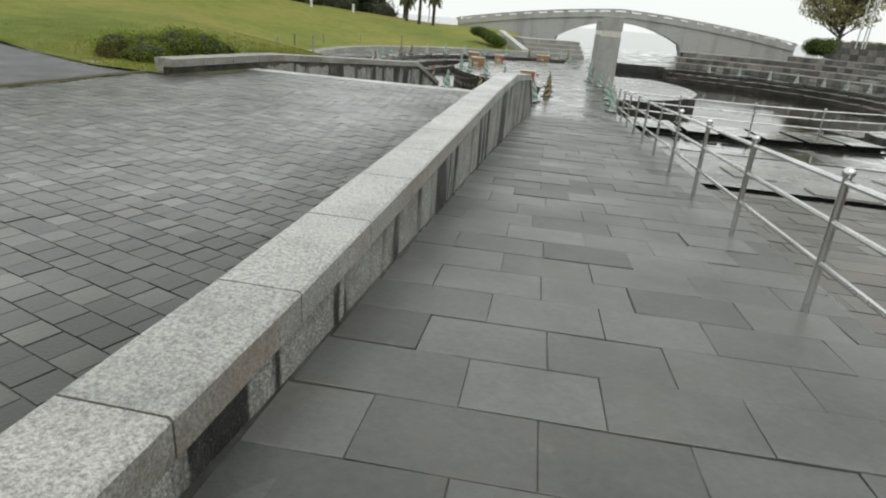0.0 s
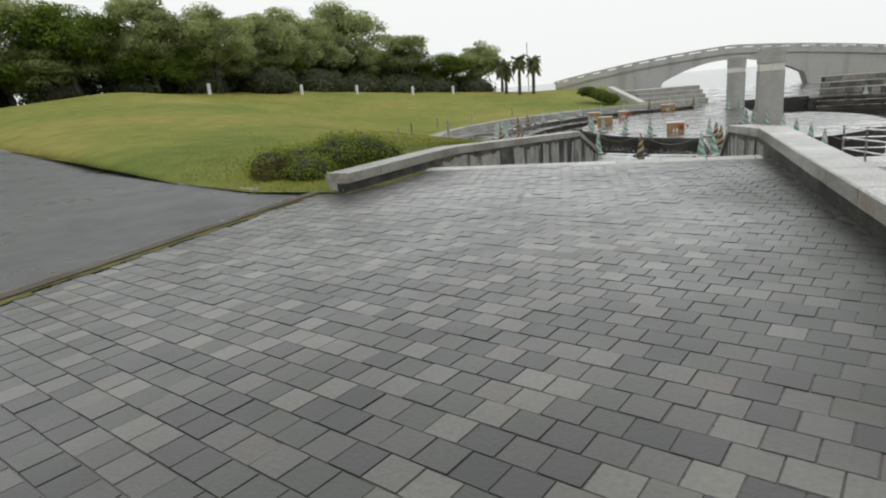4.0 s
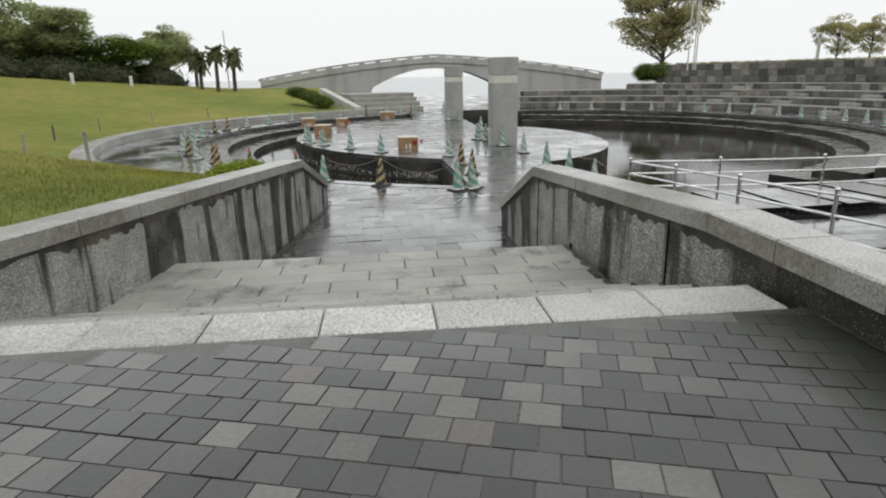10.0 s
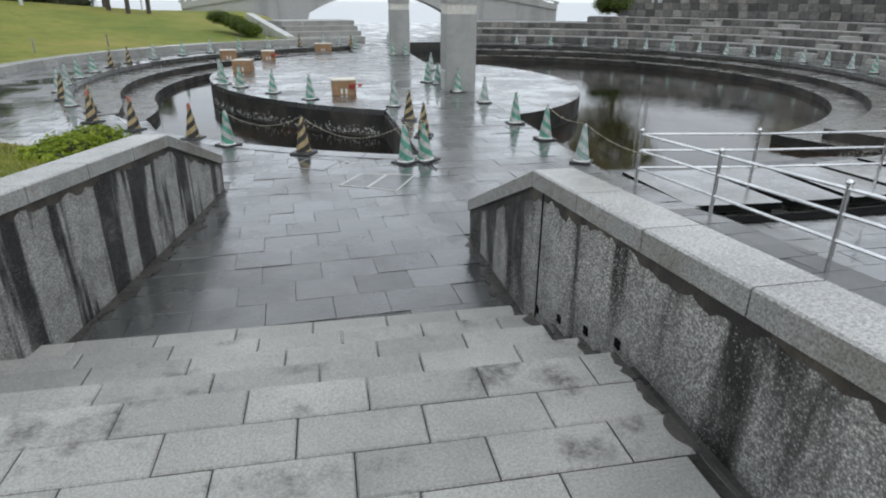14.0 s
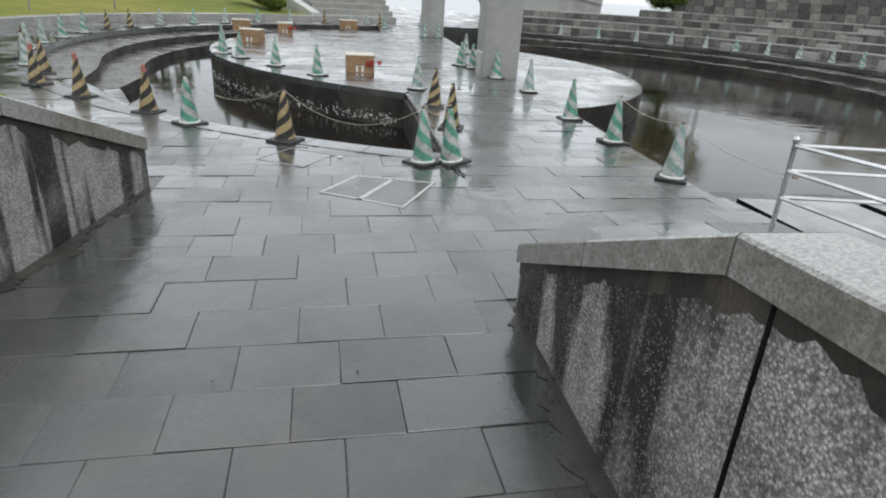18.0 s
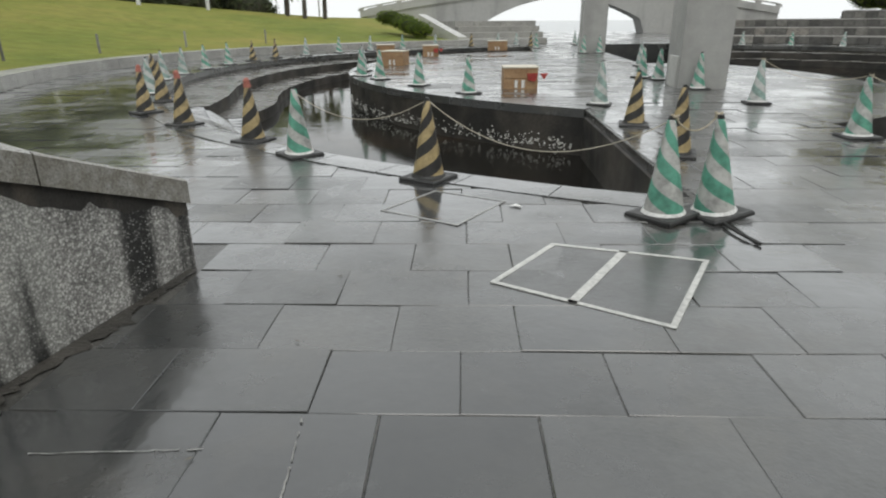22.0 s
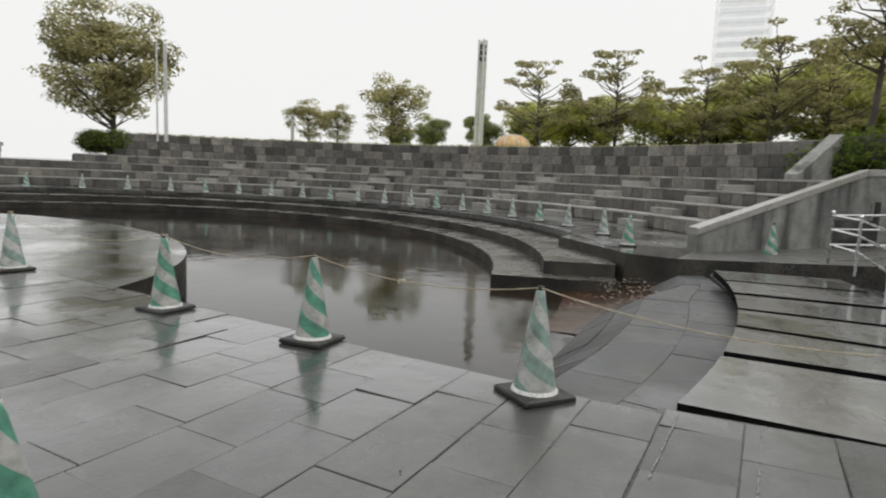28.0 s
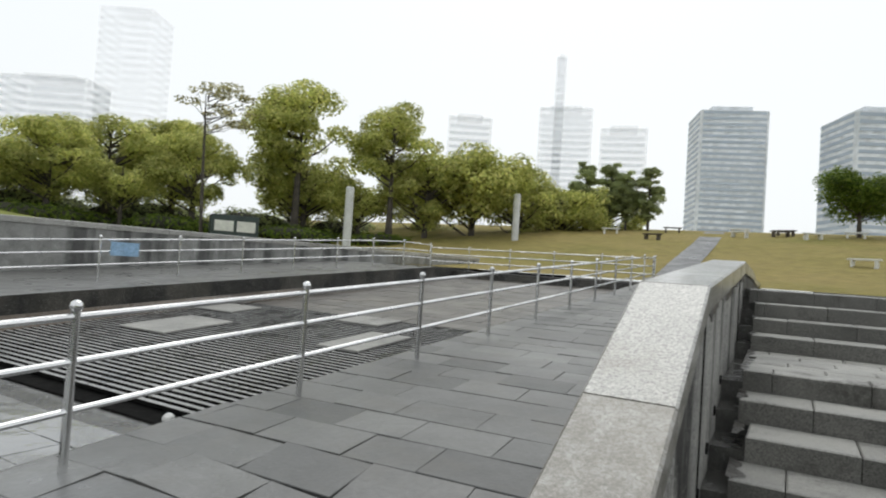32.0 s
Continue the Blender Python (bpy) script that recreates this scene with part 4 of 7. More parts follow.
# ---- pool deck, island, causeway ----
SILL = -0.006
bm = bmesh.new()
prism(bm, [(-3.45, 2.0), (-3.96, LOW[-1] - 0.03), (0.35, LOW[-1] - 0.03), (0.40, 0.5), (3.36, 0.5), (3.18, 2.575), (3.05, 2.58), (3.05, 3.75), (2.0, 4.05), (0.12, 4.35), (-1.2, 4.75), (-3.4, 5.6)], -1.5, SILL)
deck = tagged(part("pavement_pool_deck", bm, M_JOINT), "wet slate paving of the pool deck", "paving", kind="structure")
bm = bmesh.new()
arc(bm, pool_r, R_CURB, 100, 243, -1.5, SILL - 0.002, 60)
deck_l = tagged(part("pavement_ring_west", bm, M_JOINT), "curved wet slate walk round the pool", "paving", kind="structure")
bm = bmesh.new()
arc(bm, R_POOL, 19.35, -62, 80, -1.5, SILL - 0.002, 60)
deck_r = tagged(dark_sides(part("pavement_ring_east", bm, M_JOINT), M_POOLWALL), "curved wet slate walk below the stone seats", "paving", kind="structure")
# island and causeway
isle = [(3.05, 3.0), (3.05, 39), (0.0, 39), (0.0, 29.2)]
isle += [polar(R_ISLE, a) for a in np.linspace(118, 242, 40)]
isle += [(-0.08, 9.2), (0.11, 3.9), (0.11, 3.0)]
bm = bmesh.new()
prism(bm, isle, -1.5, SILL - 0.001)
island = tagged(part("pavement_island", bm, M_JOINT), "half-round wet stone island joined to the causeway", "paving", kind="structure")
bm = bmesh.new()
prism(bm, [(3.06, 22.5), (3.06, 8.9)] + [(1.5 + 6.0 * math.cos(radians(a)), 16.6 + 8.0 * math.sin(radians(a))) for a in range(-74, 50, 4)], -1.5, -0.14)
tagged(dark_sides(part("pavement_disc", bm, M_SLAB_I), M_POOLWALL), "rounded wet stone platform beside the causeway", "paving", kind="structure")
for nm, r0, r1, a0, a1 in (("trim_island_face", R_ISLE + 0.003, R_ISLE + 0.03, 118, 242),):
    bm = bmesh.new()
    arc(bm, r0, r1, a0, a1, -1.5, -0.13, 60)
    tagged(part(nm, bm, M_POOLWALL), "dark algae-stained face of the island", "wall", kind="structure")
    bm = bmesh.new()
    arc(bm, r0 - 0.36, r1 + 0.01, a0, a1, -0.13, 0.010, 60)
    tagged(part("trim_island_rim", bm, M_SLAB), "wet stone rim of the island", "rim", kind="structure")
bm = bmesh.new()
hexa(bm, ((0.06, 4.1, -1.5), (0.107, 4.1, -1.5), (-0.083, 9.25, -1.5), (-0.13, 9.25, -1.5)), ((0.06, 4.1, -0.10), (0.107, 4.1, -0.10), (-0.083, 9.25, -0.10), (-0.13, 9.25, -0.10)))
tagged(part("trim_causeway_face", bm, M_POOLWALL), "dark stained side of the causeway", "wall", kind="structure")
bm = bmesh.new()
box(bm, 3.052, 2.8, -1.5, 3.08, 39, -0.08)
tagged(part("trim_causeway_face_east", bm, M_POOLWALL), "dark stained side of the causeway", "wall", kind="structure")
bm = bmesh.new()
arc(bm, lambda a: pool_r(a) - 0.03, lambda a: pool_r(a) - 0.003, 205, 250, -1.5, -0.12, 30)
tagged(part("trim_pit_face", bm, M_POOLWALL), "dark stained pool wall under the deck", "wall", kind="structure")
# pool steps
NOSE = 211.8              # angle at which the west steps run out into the sloping apron


def step_in(width):
    """Inner edge of a pool step; the west ones swing out a little before their rounded ends."""
    return lambda a: (pool_r(a) if a > 90 else R_POOL) - width * (1.0 - 0.36 * max(0.0, (a - NOSE + 13.0) / 13.0) ** 2 if a > 90 else 1.0)


for k, (width, zz) in enumerate(((1.40, -0.23), (2.42, -0.50))):
    for nm, a0, a1 in (("east", -66 - 4 * k, 78), ("west", 103 - 2 * k, NOSE)):
        bm = bmesh.new()
        arc(bm, step_in(width), lambda a: pool_r(a) - 0.004 if a > 90 else R_POOL - 0.004, a0 + 2 * k, a1, -1.5, zz, 120)
        bmesh.ops.recalc_face_normals(bm, faces=bm.faces[:])
        tagged(dark_sides(part("stair_pool_%s_%d" % (nm, k + 1), bm, M_POOLSTEP), M_POOLWALL), "curved dark pool step below the deck", "pool step", kind="structure")
bm = bmesh.new()
n = 72
face(bm, [(*polar(R_POOL + (0.2 if not 205 < 360 * i / n < 294 else 0.5 if 360 * i / n <= 252 else 1.4), 360 * i / n), -0.74) for i in range(n)])
tagged(part("water_pool", bm, M_WATER), "still brown pool water mirroring the white sky", "water", kind="structure")
# floor towards the bridge
bm = bmesh.new()
prism(bm, [(-3, 37.2), (14, 37.2), (14, 76), (-10, 76), (-12, 45)], -1.5, -0.02)
tagged(part("pavement_bridge_court", bm, M_SLAB_I), "wet paving between the pool and the bridge", "paving", kind="structure")
# channel with stepping slabs, rising with the ramp
bm = bmesh.new()
prism(bm, [(3.0, -2.0), (11.6, -2.0), (11.6, 3.2)] + [polar(16.72, a) for a in np.linspace(-69, -96.7, 18)], -1.5, -0.175)
hexa(bm, ((3.0, -18.2, -1.5), (11.6, -18.2, -1.5), (11.6, -2.0, -1.5), (3.0, -2.0, -1.5)), ((3.0, -18.2, channel_z(-18.2) - 0.01), (11.6, -18.2, channel_z(-18.2) - 0.01), (11.6, -2.0, -0.175), (3.0, -2.0, -0.175)))
channel = tagged(part("pavement_channel", bm, M_JOINT), "sunken wet paving of the water channel", "paving", kind="structure")
bm = bmesh.new()
# flat black strip, no cut slot: its shade is only colour
arc(bm, 18.53, 18.79, -96.3, -72.0, -0.165, -0.132, 30)
tagged(part("trim_channel_slot", bm, M_VOID), "black curved strip for the shaded slot in the channel floor", "drain", kind="structure")
# paved apron curving down from the stepping slabs into the water
apron = group_at("pavement_apron", label="curved slate apron sloping from the stepping slabs into the water", category="paving", kind="structure")
arnd = random.Random(14)


def apron_edge(u, k):     # the flat band narrows towards the landing, then the edge dips under the water
    r = 15.45 + 0.8 * smoothstep((u + 79.0) / 9.0)
    return ((16.70, -0.235), (0.5 * (16.70 + r), -0.245), (r, -0.26), (r - 0.34, -0.44), (r - 0.95, -0.84))[k]


for k in range(4):
    a = -96.9 + 1.4 * (k % 2)
    while a < -68.5:
        b = min(-68.4, a + 2.9 + arnd.uniform(-0.4, 0.4))
        bm = bmesh.new()
        e = arnd.uniform(-0.006, 0.004)
        rows = []
        for n in range(4):
            u = a + 0.02 + (b - a - 0.04) * n / 3
            (ra, za), (rb, zb) = apron_edge(u, k), apron_edge(u, k + 1)
            pa, pb = polar(ra - 0.003, u), polar(rb + 0.003, u)
            rows.append([bm.verts.new(v) for v in ((*pa, -1.5), (*pb, -1.5), (*pb, zb + e), (*pa, za + e))])
        for u, v in zip(rows, rows[1:]):
            for m in range(4):
                bm.faces.new((u[m], u[(m + 1) % 4], v[(m + 1) % 4], v[m]))
        bm.faces.new(rows[0])
        bm.faces.new(rows[-1][::-1])
        bmesh.ops.recalc_face_normals(bm, faces=bm.faces[:])
        part("slab", bm, M_SLAB_DULL, apron)
        a = b
# leaf litter and silt washed into the corner below the landing
bm = bmesh.new()
rows = []
for i in range(15):
    u = -81.0 + 15.5 * i / 14
    hump = math.sin(math.pi * min(1.0, (i + 2) / 16)) * 0.16
    rows.append([bm.verts.new((*polar(r, u), z + 0.03 * noise.noise((r * 3, u * 0.6, 5)) * (r > 14.5))) for r, z in ((16.6, -0.47), (16.1, -0.52 + hump * 0.4), (15.5, -0.64 + hump * 0.7), (14.9, -0.72 + hump * 0.3), (14.2, -0.735), (13.7, -0.80))])
for u, v in zip(rows, rows[1:]):
    for m in range(5):
        bm.faces.new((u[m], v[m], v[m + 1], u[m + 1]))
bmesh.ops.recalc_face_normals(bm, faces=bm.faces[:])
tagged(part("ground_pool_silt", bm, M_RUSTMUD, smooth=True), "wet rust-brown silt washed into the corner of the pool", "silt", kind="structure")
bm = bmesh.new()
for n in range(420):
    u, r = arnd.uniform(-76.0, -66.0), arnd.gauss(15.45, 0.38)
    p = Vector((*polar(r, u), -0.46 - 0.10 * abs(r - 15.5)))
    a, w = arnd.uniform(0, 6.28), arnd.uniform(0.012, 0.04)
    d, q = Vector((math.cos(a), math.sin(a), arnd.uniform(-0.3, 0.3))) * w, Vector((-math.sin(a), math.cos(a), arnd.uniform(-0.3, 0.3))) * w * 0.6
    face(bm, (p - d, p - q, p + d, p + q))
tagged(part("leaf_litter", bm, M_LITTER), "wet leaf litter and scraps on the silt", "litter", kind="stuff")
# the west end of the pool steps: the same kind of apron, from the walk's edge down to the water
west_apron = group_at("pavement_apron_west", label="wet slate apron sloping from the pool walk into the water", category="paving", kind="structure")


def slope_point(f, u):
    r0 = pool_r(u) + 0.01
    r = r0 - f * (r0 - 13.72) * (1.0 - 0.985 * smoothstep((u - 235.5) / 7.5))
    stepped = -0.24 if r > 14.42 else -0.51
    return (*polar(r, u), stepped + ((-0.012 - 0.80 * f) - stepped) * smoothstep((u - NOSE) / 4.5))


for k, (fa, fb) in enumerate(((0.0, 0.25), (0.25, 0.5), (0.5, 0.76), (0.76, 1.0))):
    a = NOSE - 0.02
    b = NOSE + 1.3 + 1.2 * (k % 2)
    while a < 242.8:
        bm = bmesh.new()
        e = arnd.uniform(-0.004, 0.003)
        rows = []
        for n in range(5):
            u = a + 0.012 + (b - a - 0.024) * n / 4
            pa, pb = slope_point(fa + 0.003, u), slope_point(fb - 0.003, u)
            rows.append([bm.verts.new(v) for v in ((*pa[:2], -1.5), (*pb[:2], -1.5), (*pb[:2], pb[2] + e), (*pa[:2], pa[2] + e))])
        for u, v in zip(rows, rows[1:]):
            for m in range(4):
                bm.faces.new((u[m], u[(m + 1) % 4], v[(m + 1) % 4], v[m]))
        bm.faces.new(rows[0])
        bm.faces.new(rows[-1][::-1])
        bmesh.ops.recalc_face_normals(bm, faces=bm.faces[:])
        part("slab", bm, M_SLAB_FILM, west_apron)
        a, b = b, min(242.9, b + 2.4 + arnd.uniform(-0.3, 0.3))
        if b - a < 0.05:
            break
# far ramp beyond the channel
bm = bmesh.new()
fr = [(4.0, 0.0), (2.5, 0.10), (1.0, 0.205), (0.4, 0.247), (-0.4, 0.303), (-1.2, 0.359), (-2.2, 0.429), (-4, 0.555), (-10, 0.975), (-16.2, 1.39), (-30, 1.40)]
rings = []
for y, z in fr:
    e = 11.35 - 1.15 * smoothstep((1.0 - y) / 3.2)
    rings.append([bm.verts.new(v) for v in ((e, y, -1.5), (16, y, -1.5), (16, y, z), (e, y, z))])
for u, v in zip(rings, rings[1:]):
    for m in range(4):
        bm.faces.new((u[m], u[(m + 1) % 4], v[(m + 1) % 4], v[m]))
bm.faces.new(rings[0])
bm.faces.new(rings[-1][::-1])
bmesh.ops.recalc_face_normals(bm, faces=bm.faces[:])
tagged(dark_sides(part("pavement_far_ramp", bm, M_PALEWET), M_STAIN_SHADE), "wet stone ramp on the far side of the channel", "ramp", kind="structure")
bm = bmesh.new()
prism(bm, [(11.35, 2.6), (19, 2.6), (19, 7.0), (13.5, 7.2), (12.2, 5.8), (11.4, 5.0)], -1.5, -0.0025)
tagged(dark_sides(part("pavement_far_landing", bm, M_SLAB_I), M_POOLWALL), "wet stone landing beside the stepping slabs", "paving", kind="structure")
bm = bmesh.new()
for (y0, z0), (y1, z1) in zip(fr[6:], fr[7:9]):
    c0, c1 = channel_z(y0), channel_z(y1)
    hexa(bm, ((10.01, y1, -1.5), (10.21, y1, -1.5), (10.21, y0, -1.5), (10.01, y0, -1.5)), ((10.01, y1, c1 + 0.03), (10.21, y1, z1 - 0.3), (10.21, y0, z0 - 0.3), (10.01, y0, c0 + 0.03)))
bmesh.ops.recalc_face_normals(bm, faces=bm.faces[:])
tagged(part("ground_channel_silt", bm, M_MUD), "brown silt banked along the far side of the channel", "silt", kind="structure")
# near ramp
bm = bmesh.new()
ry = list(np.linspace(2.58, -1.7, 13)) + [-6, -12, -17.5]
for y0, y1 in zip(ry, ry[1:]):
    for k in range(10):
        c4 = []
        for y, u in ((y1, k / 10), (y1, (k + 1) / 10), (y0, (k + 1) / 10), (y0, k / 10)):
            xa, xb = wall_x(y) + 0.3, (rail_x(y) + 0.32 if y < 0.5 else deck_edge(y))
            c4.append((xa + (xb - xa) * u, y))
        hexa(bm, [(x, y, -1.5) for x, y in c4], [(x, y, ramp_at(x, y) - (0.009 if y > -1.8 else 0.0065)) for x, y in c4])
ramp_ob = tagged(part("pavement_ramp", bm, M_JOINT), "long wet slate ramp beside the stair wall", "ramp", kind="structure")

# kerb between grass and pool walk
curb = group_at("trim_grass_kerb", label="broad pale granite kerb curving between grass and pool walk", category="kerb", kind="structure")
a = 241.9
while a > 104:
    bm = bmesh.new()
    arc(bm, R_CURB, R_CURB + W_CURB, a - 3.0, a - 0.05, -0.3, 0.30 + 0.25 * smoothstep((a - 226) / 14), 2)
    bmesh.ops.recalc_face_normals(bm, faces=bm.faces[:])
    part("kerb_stone", bm, M_COPING, curb)
    a -= 3.0

bm = bmesh.new()
prism(bm, [(-3.56, 2.72), (-3.98, 2.28), (-4.35, 1.75), (-4.1, 1.2), (-3.68, 1.3)], -0.5, 0.24)
tagged(part("ground_soil", bm, M_SOIL), "wet soil between the kerb and the stair wall", "soil", kind="structure")

# ---- stone seats ----
seats = group_at("stair_stone_seats", label="curved tiers of weathered grey stone seats", category="stone seats", kind="structure")
A0, A1 = -47, 50
TIER = [(19.0, 0.42), (19.95, 0.84), (20.9, 1.26), (21.85, 1.68)]
for k, (r, zt) in enumerate(TIER):
    bm = bmesh.new()
    arc(bm, r + 0.06, 25.4, -60.5, 78 if k < 3 else A1 + 6, -0.5, zt - 0.05, 60)
    bmesh.ops.recalc_face_normals(bm, faces=bm.faces[:])
    part("tier_core", bm, M_BLEACH, seats)
COURSE = [(24.0, 2.12), (24.12, 2.57), (24.24, 3.02)]
bm = bmesh.new()
arc(bm, 24.28, 25.2, A0 + 3, A1, -0.5, 2.98, 60)
bmesh.ops.recalc_face_normals(bm, faces=bm.faces[:])
part("wall_core", bm, M_BLEACH, seats)

# ---- far wall beside the far ramp ----
fwall = stair_wall("wall_far", [(12.7, 3.9, 0.52, -0.3), (15.35, 0.97, 1.90, -0.3), (15.0, -6.0, 1.92, 0.2), (14.2, -16.0, 1.95, 0.8), (13.4, -26.0, 1.98, 1.0)],
                   "long stained concrete wall with a sloping end", -1, M_WALL2)

# ---- pillars ----
def pillar(x0, y0, w, d, h, label):
    p = group_at("pillar", x0 + w / 2, y0 + d / 2, 0, label, "pillar", "pillars on the causeway")
    bm = bmesh.new()
    stone(bm, -w / 2, -d / 2, w / 2, d / 2, -0.02, h - 0.92, 0.0)
    part("shaft", bm, M_PILLAR, p)
    bm = bmesh.new()
    stone(bm, -w / 2 + 0.015, -d / 2 + 0.015, w / 2 - 0.015, d / 2 - 0.015, h - 0.92, h - 0.62, 0.0)
    part("light_band", bm, M_BAND, p, "pale cream recessed band")
    bm = bmesh.new()
    stone(bm, -w / 2 - 0.01, -d / 2 - 0.01, w / 2 + 0.01, d / 2 + 0.01, h - 0.62, h, 0.02)
    part("cap", bm, M_PILLAR, p)
    bm = bmesh.new()
    stone(bm, -w / 2 - 0.02, -d / 2 + d * 0.15, -w / 2 + 0.05, d / 2 - d * 0.2, 0.0, 0.62, 0.01)
    part("box_panel", bm, M_LIGHT, p, "pale service panel near the foot")
    return p


pillar(2.16, 12.6, 0.95, 1.0, 3.22, "tall square grey concrete pillar with a pale band")
pillar(1.93, 26.8, 1.0, 1.0, 3.14, "slim square grey concrete pillar with pale top")

# ---- bridge ----
bridge = group_at("bridge", 4.8, 68, 0, "long pale concrete arched footbridge with a balustrade", "bridge")
def deck_top(x):
    u = abs(x) / 21.0
    return 5.05 - 2.45 * (0.55 * u * u + 0.45 * u)
def soffit(x):
    u = abs(x) / 8.3
    return 3.45 - 2.5 * u * u if u < 1 else -0.6
for nm, y0, y1, lift in (("arch_span", -1.9, 1.9, -0.55), ("parapet", -2.05, -1.85, 0.0), ("parapet", 1.85, 2.05, 0.0)):
    bm = bmesh.new()
    n = 60
    ring = []
    for i in range(n + 1):
        x = -20.9 + 41.8 * i / n
        zt = deck_top(x) + lift - (0.0 if nm == "arch_span" else 0.32)
        zb = soffit(x) if nm == "arch_span" else deck_top(x) - 0.95
        if nm == "arch_span":
            zb = min(zb, zt - 0.3)
        ring.append([bm.verts.new((x, y, z)) for y, z in ((y0, zb), (y1, zb), (y1, zt), (y0, zt))])
    for u, v in zip(ring, ring[1:]):
        for i in range(4):
            bm.faces.new((u[i], v[i], v[(i + 1) % 4], u[(i + 1) % 4]))
    bm.faces.new(ring[0])
    bm.faces.new(ring[-1][::-1])
    bmesh.ops.recalc_face_normals(bm, faces=bm.faces[:])
    part(nm, bm, M_BRIDGE, bridge)
for y in (-1.95, 1.95):
    bm = bmesh.new()
    n = 40
    ring = []
    for i in range(n + 1):
        x = -20.9 + 41.8 * i / n
        z = deck_top(x)
        ring.append([bm.verts.new((x, y + a, z + k)) for a, k in ((-0.14, -0.12), (0.14, -0.12), (0.14, 0.0), (-0.14, 0.0))])
    for u, v in zip(ring, ring[1:]):
        for i in range(4):
            bm.faces.new((u[i], v[i], v[(i + 1) % 4], u[(i + 1) % 4]))
    bm.faces.new(ring[0])
    bm.faces.new(ring[-1][::-1])
    bmesh.ops.recalc_face_normals(bm, faces=bm.faces[:])
    part("handrail", bm, M_BRIDGE, bridge)
    for i in range(22):
        x = -20.8 + 41.6 * i / 21
        bm = bmesh.new()
        box(bm, x - 0.28, y - 0.11, deck_top(x) - 0.36, x + 0.28, y + 0.11, deck_top(x) - 0.08)
        part("baluster", bm, M_BRIDGE, bridge)
# tiers at the bridge's foot
for side, a0, a1 in (("west", 101, 116),):
    t = group_at("stair_bridge_" + side, label="low curved grey stone steps by the bridge", category="steps", kind="structure")
    for k in range(4):
        bm = bmesh.new()
        arc(bm, 19.4 + 1.0 * k, 26, a0, a1 - 0.5 * k, -0.5, 0.32 * (k + 1), 10)
        bmesh.ops.recalc_face_normals(bm, faces=bm.faces[:])
        part("tier", bm, M_STEP, t)
bm = bmesh.new()
p0, p1 = polar(19.3, 117.5), polar(26.5, 117.0)
hexa(bm, ((p0[0], p0[1], -0.2), (p0[0] + 0.5, p0[1] + 0.2, -0.2), (p1[0] + 0.5, p1[1], -0.2), (p1[0], p1[1], -0.2)),
     ((p0[0], p0[1], 0.45), (p0[0] + 0.5, p0[1] + 0.2, 0.45), (p1[0] + 0.5, p1[1], 1.75), (p1[0], p1[1], 1.75)))
bmesh.ops.recalc_face_normals(bm, faces=bm.faces[:])
tagged(part("wall_bridge_cheek", bm, M_LIGHT), "pale sloping cheek wall of the steps", "wall", kind="structure")

# ---- stainless rails ----
def railing(name, pts, label, first=0):
    """Three-bar rail along points on the ground; posts at the points from number first on."""
    r = group_at(name, *pts[0], label, "railing")
    o = Vector(pts[0])
    for p in pts[first:]:
        bm = bmesh.new()
        q = Vector(p) - o
        tube(bm, q - Vector((0, 0, 0.06)), q + Vector((0, 0, 0.86)), 0.024, 10)
        post = part("post", bm, M_STEEL, r, smooth=False)
        bm = bmesh.new()
        bmesh.ops.create_uvsphere(bm, u_segments=10, v_segments=6, radius=0.036, matrix=Matrix.Translation(q + Vector((0, 0, 0.875))))
        part("knob", bm, M_STEEL, post, smooth=True)
    for h in (0.82, 0.58, 0.32):
        for p, q in zip(pts, pts[1:]):
            bm = bmesh.new()
            tube(bm, Vector(p) - o + Vector((0, 0, h)), Vector(q) - o + Vector((0, 0, h)), 0.019, 8)
            part("rail", bm, M_STEEL, r, smooth=False)
    return r


ry = [1.35 - 1.8 * i for i in range(12)]
railing("railing", [(rail_x(y), y, ramp_z(y)) for y in ry], "three-bar stainless rail along the ramp, wet")
railing("railing", [(2.91, 1.37, 0.08), (4.68, 1.17, 0.065), (6.75, 0.98, 0.075), (8.6, 1.0, 0.09), (10.8, 1.24, 0.14), (11.6, 1.6, 0.17)], "three-bar stainless rail across the channel", 1)
far = [(11.6, 1.6 - 1.8 * i, far_z(1.6 - 1.8 * i)) for i in range(12)]
railing("railing", far, "three-bar stainless rail along the far ramp")
railing("railing", [(rail_x(ry[-1]) + 0.05 + (11.5 - 3.3) * i / 5, -18.46, HEAD - 0.01) for i in range(6)], "three-bar stainless rail across the channel's end")
# end wall of the channel
bm = bmesh.new()
box(bm, 3.6, -18.2, 0.70, 11.35, -17.6, HEAD - 0.012)
# end face coloured dark to stand in for the shaded channel opening
tagged(part("wall_channel_end", bm, M_STAIN_SHADE), "concrete wall closing the channel, coloured dark like a shaded opening", "wall", kind="structure")

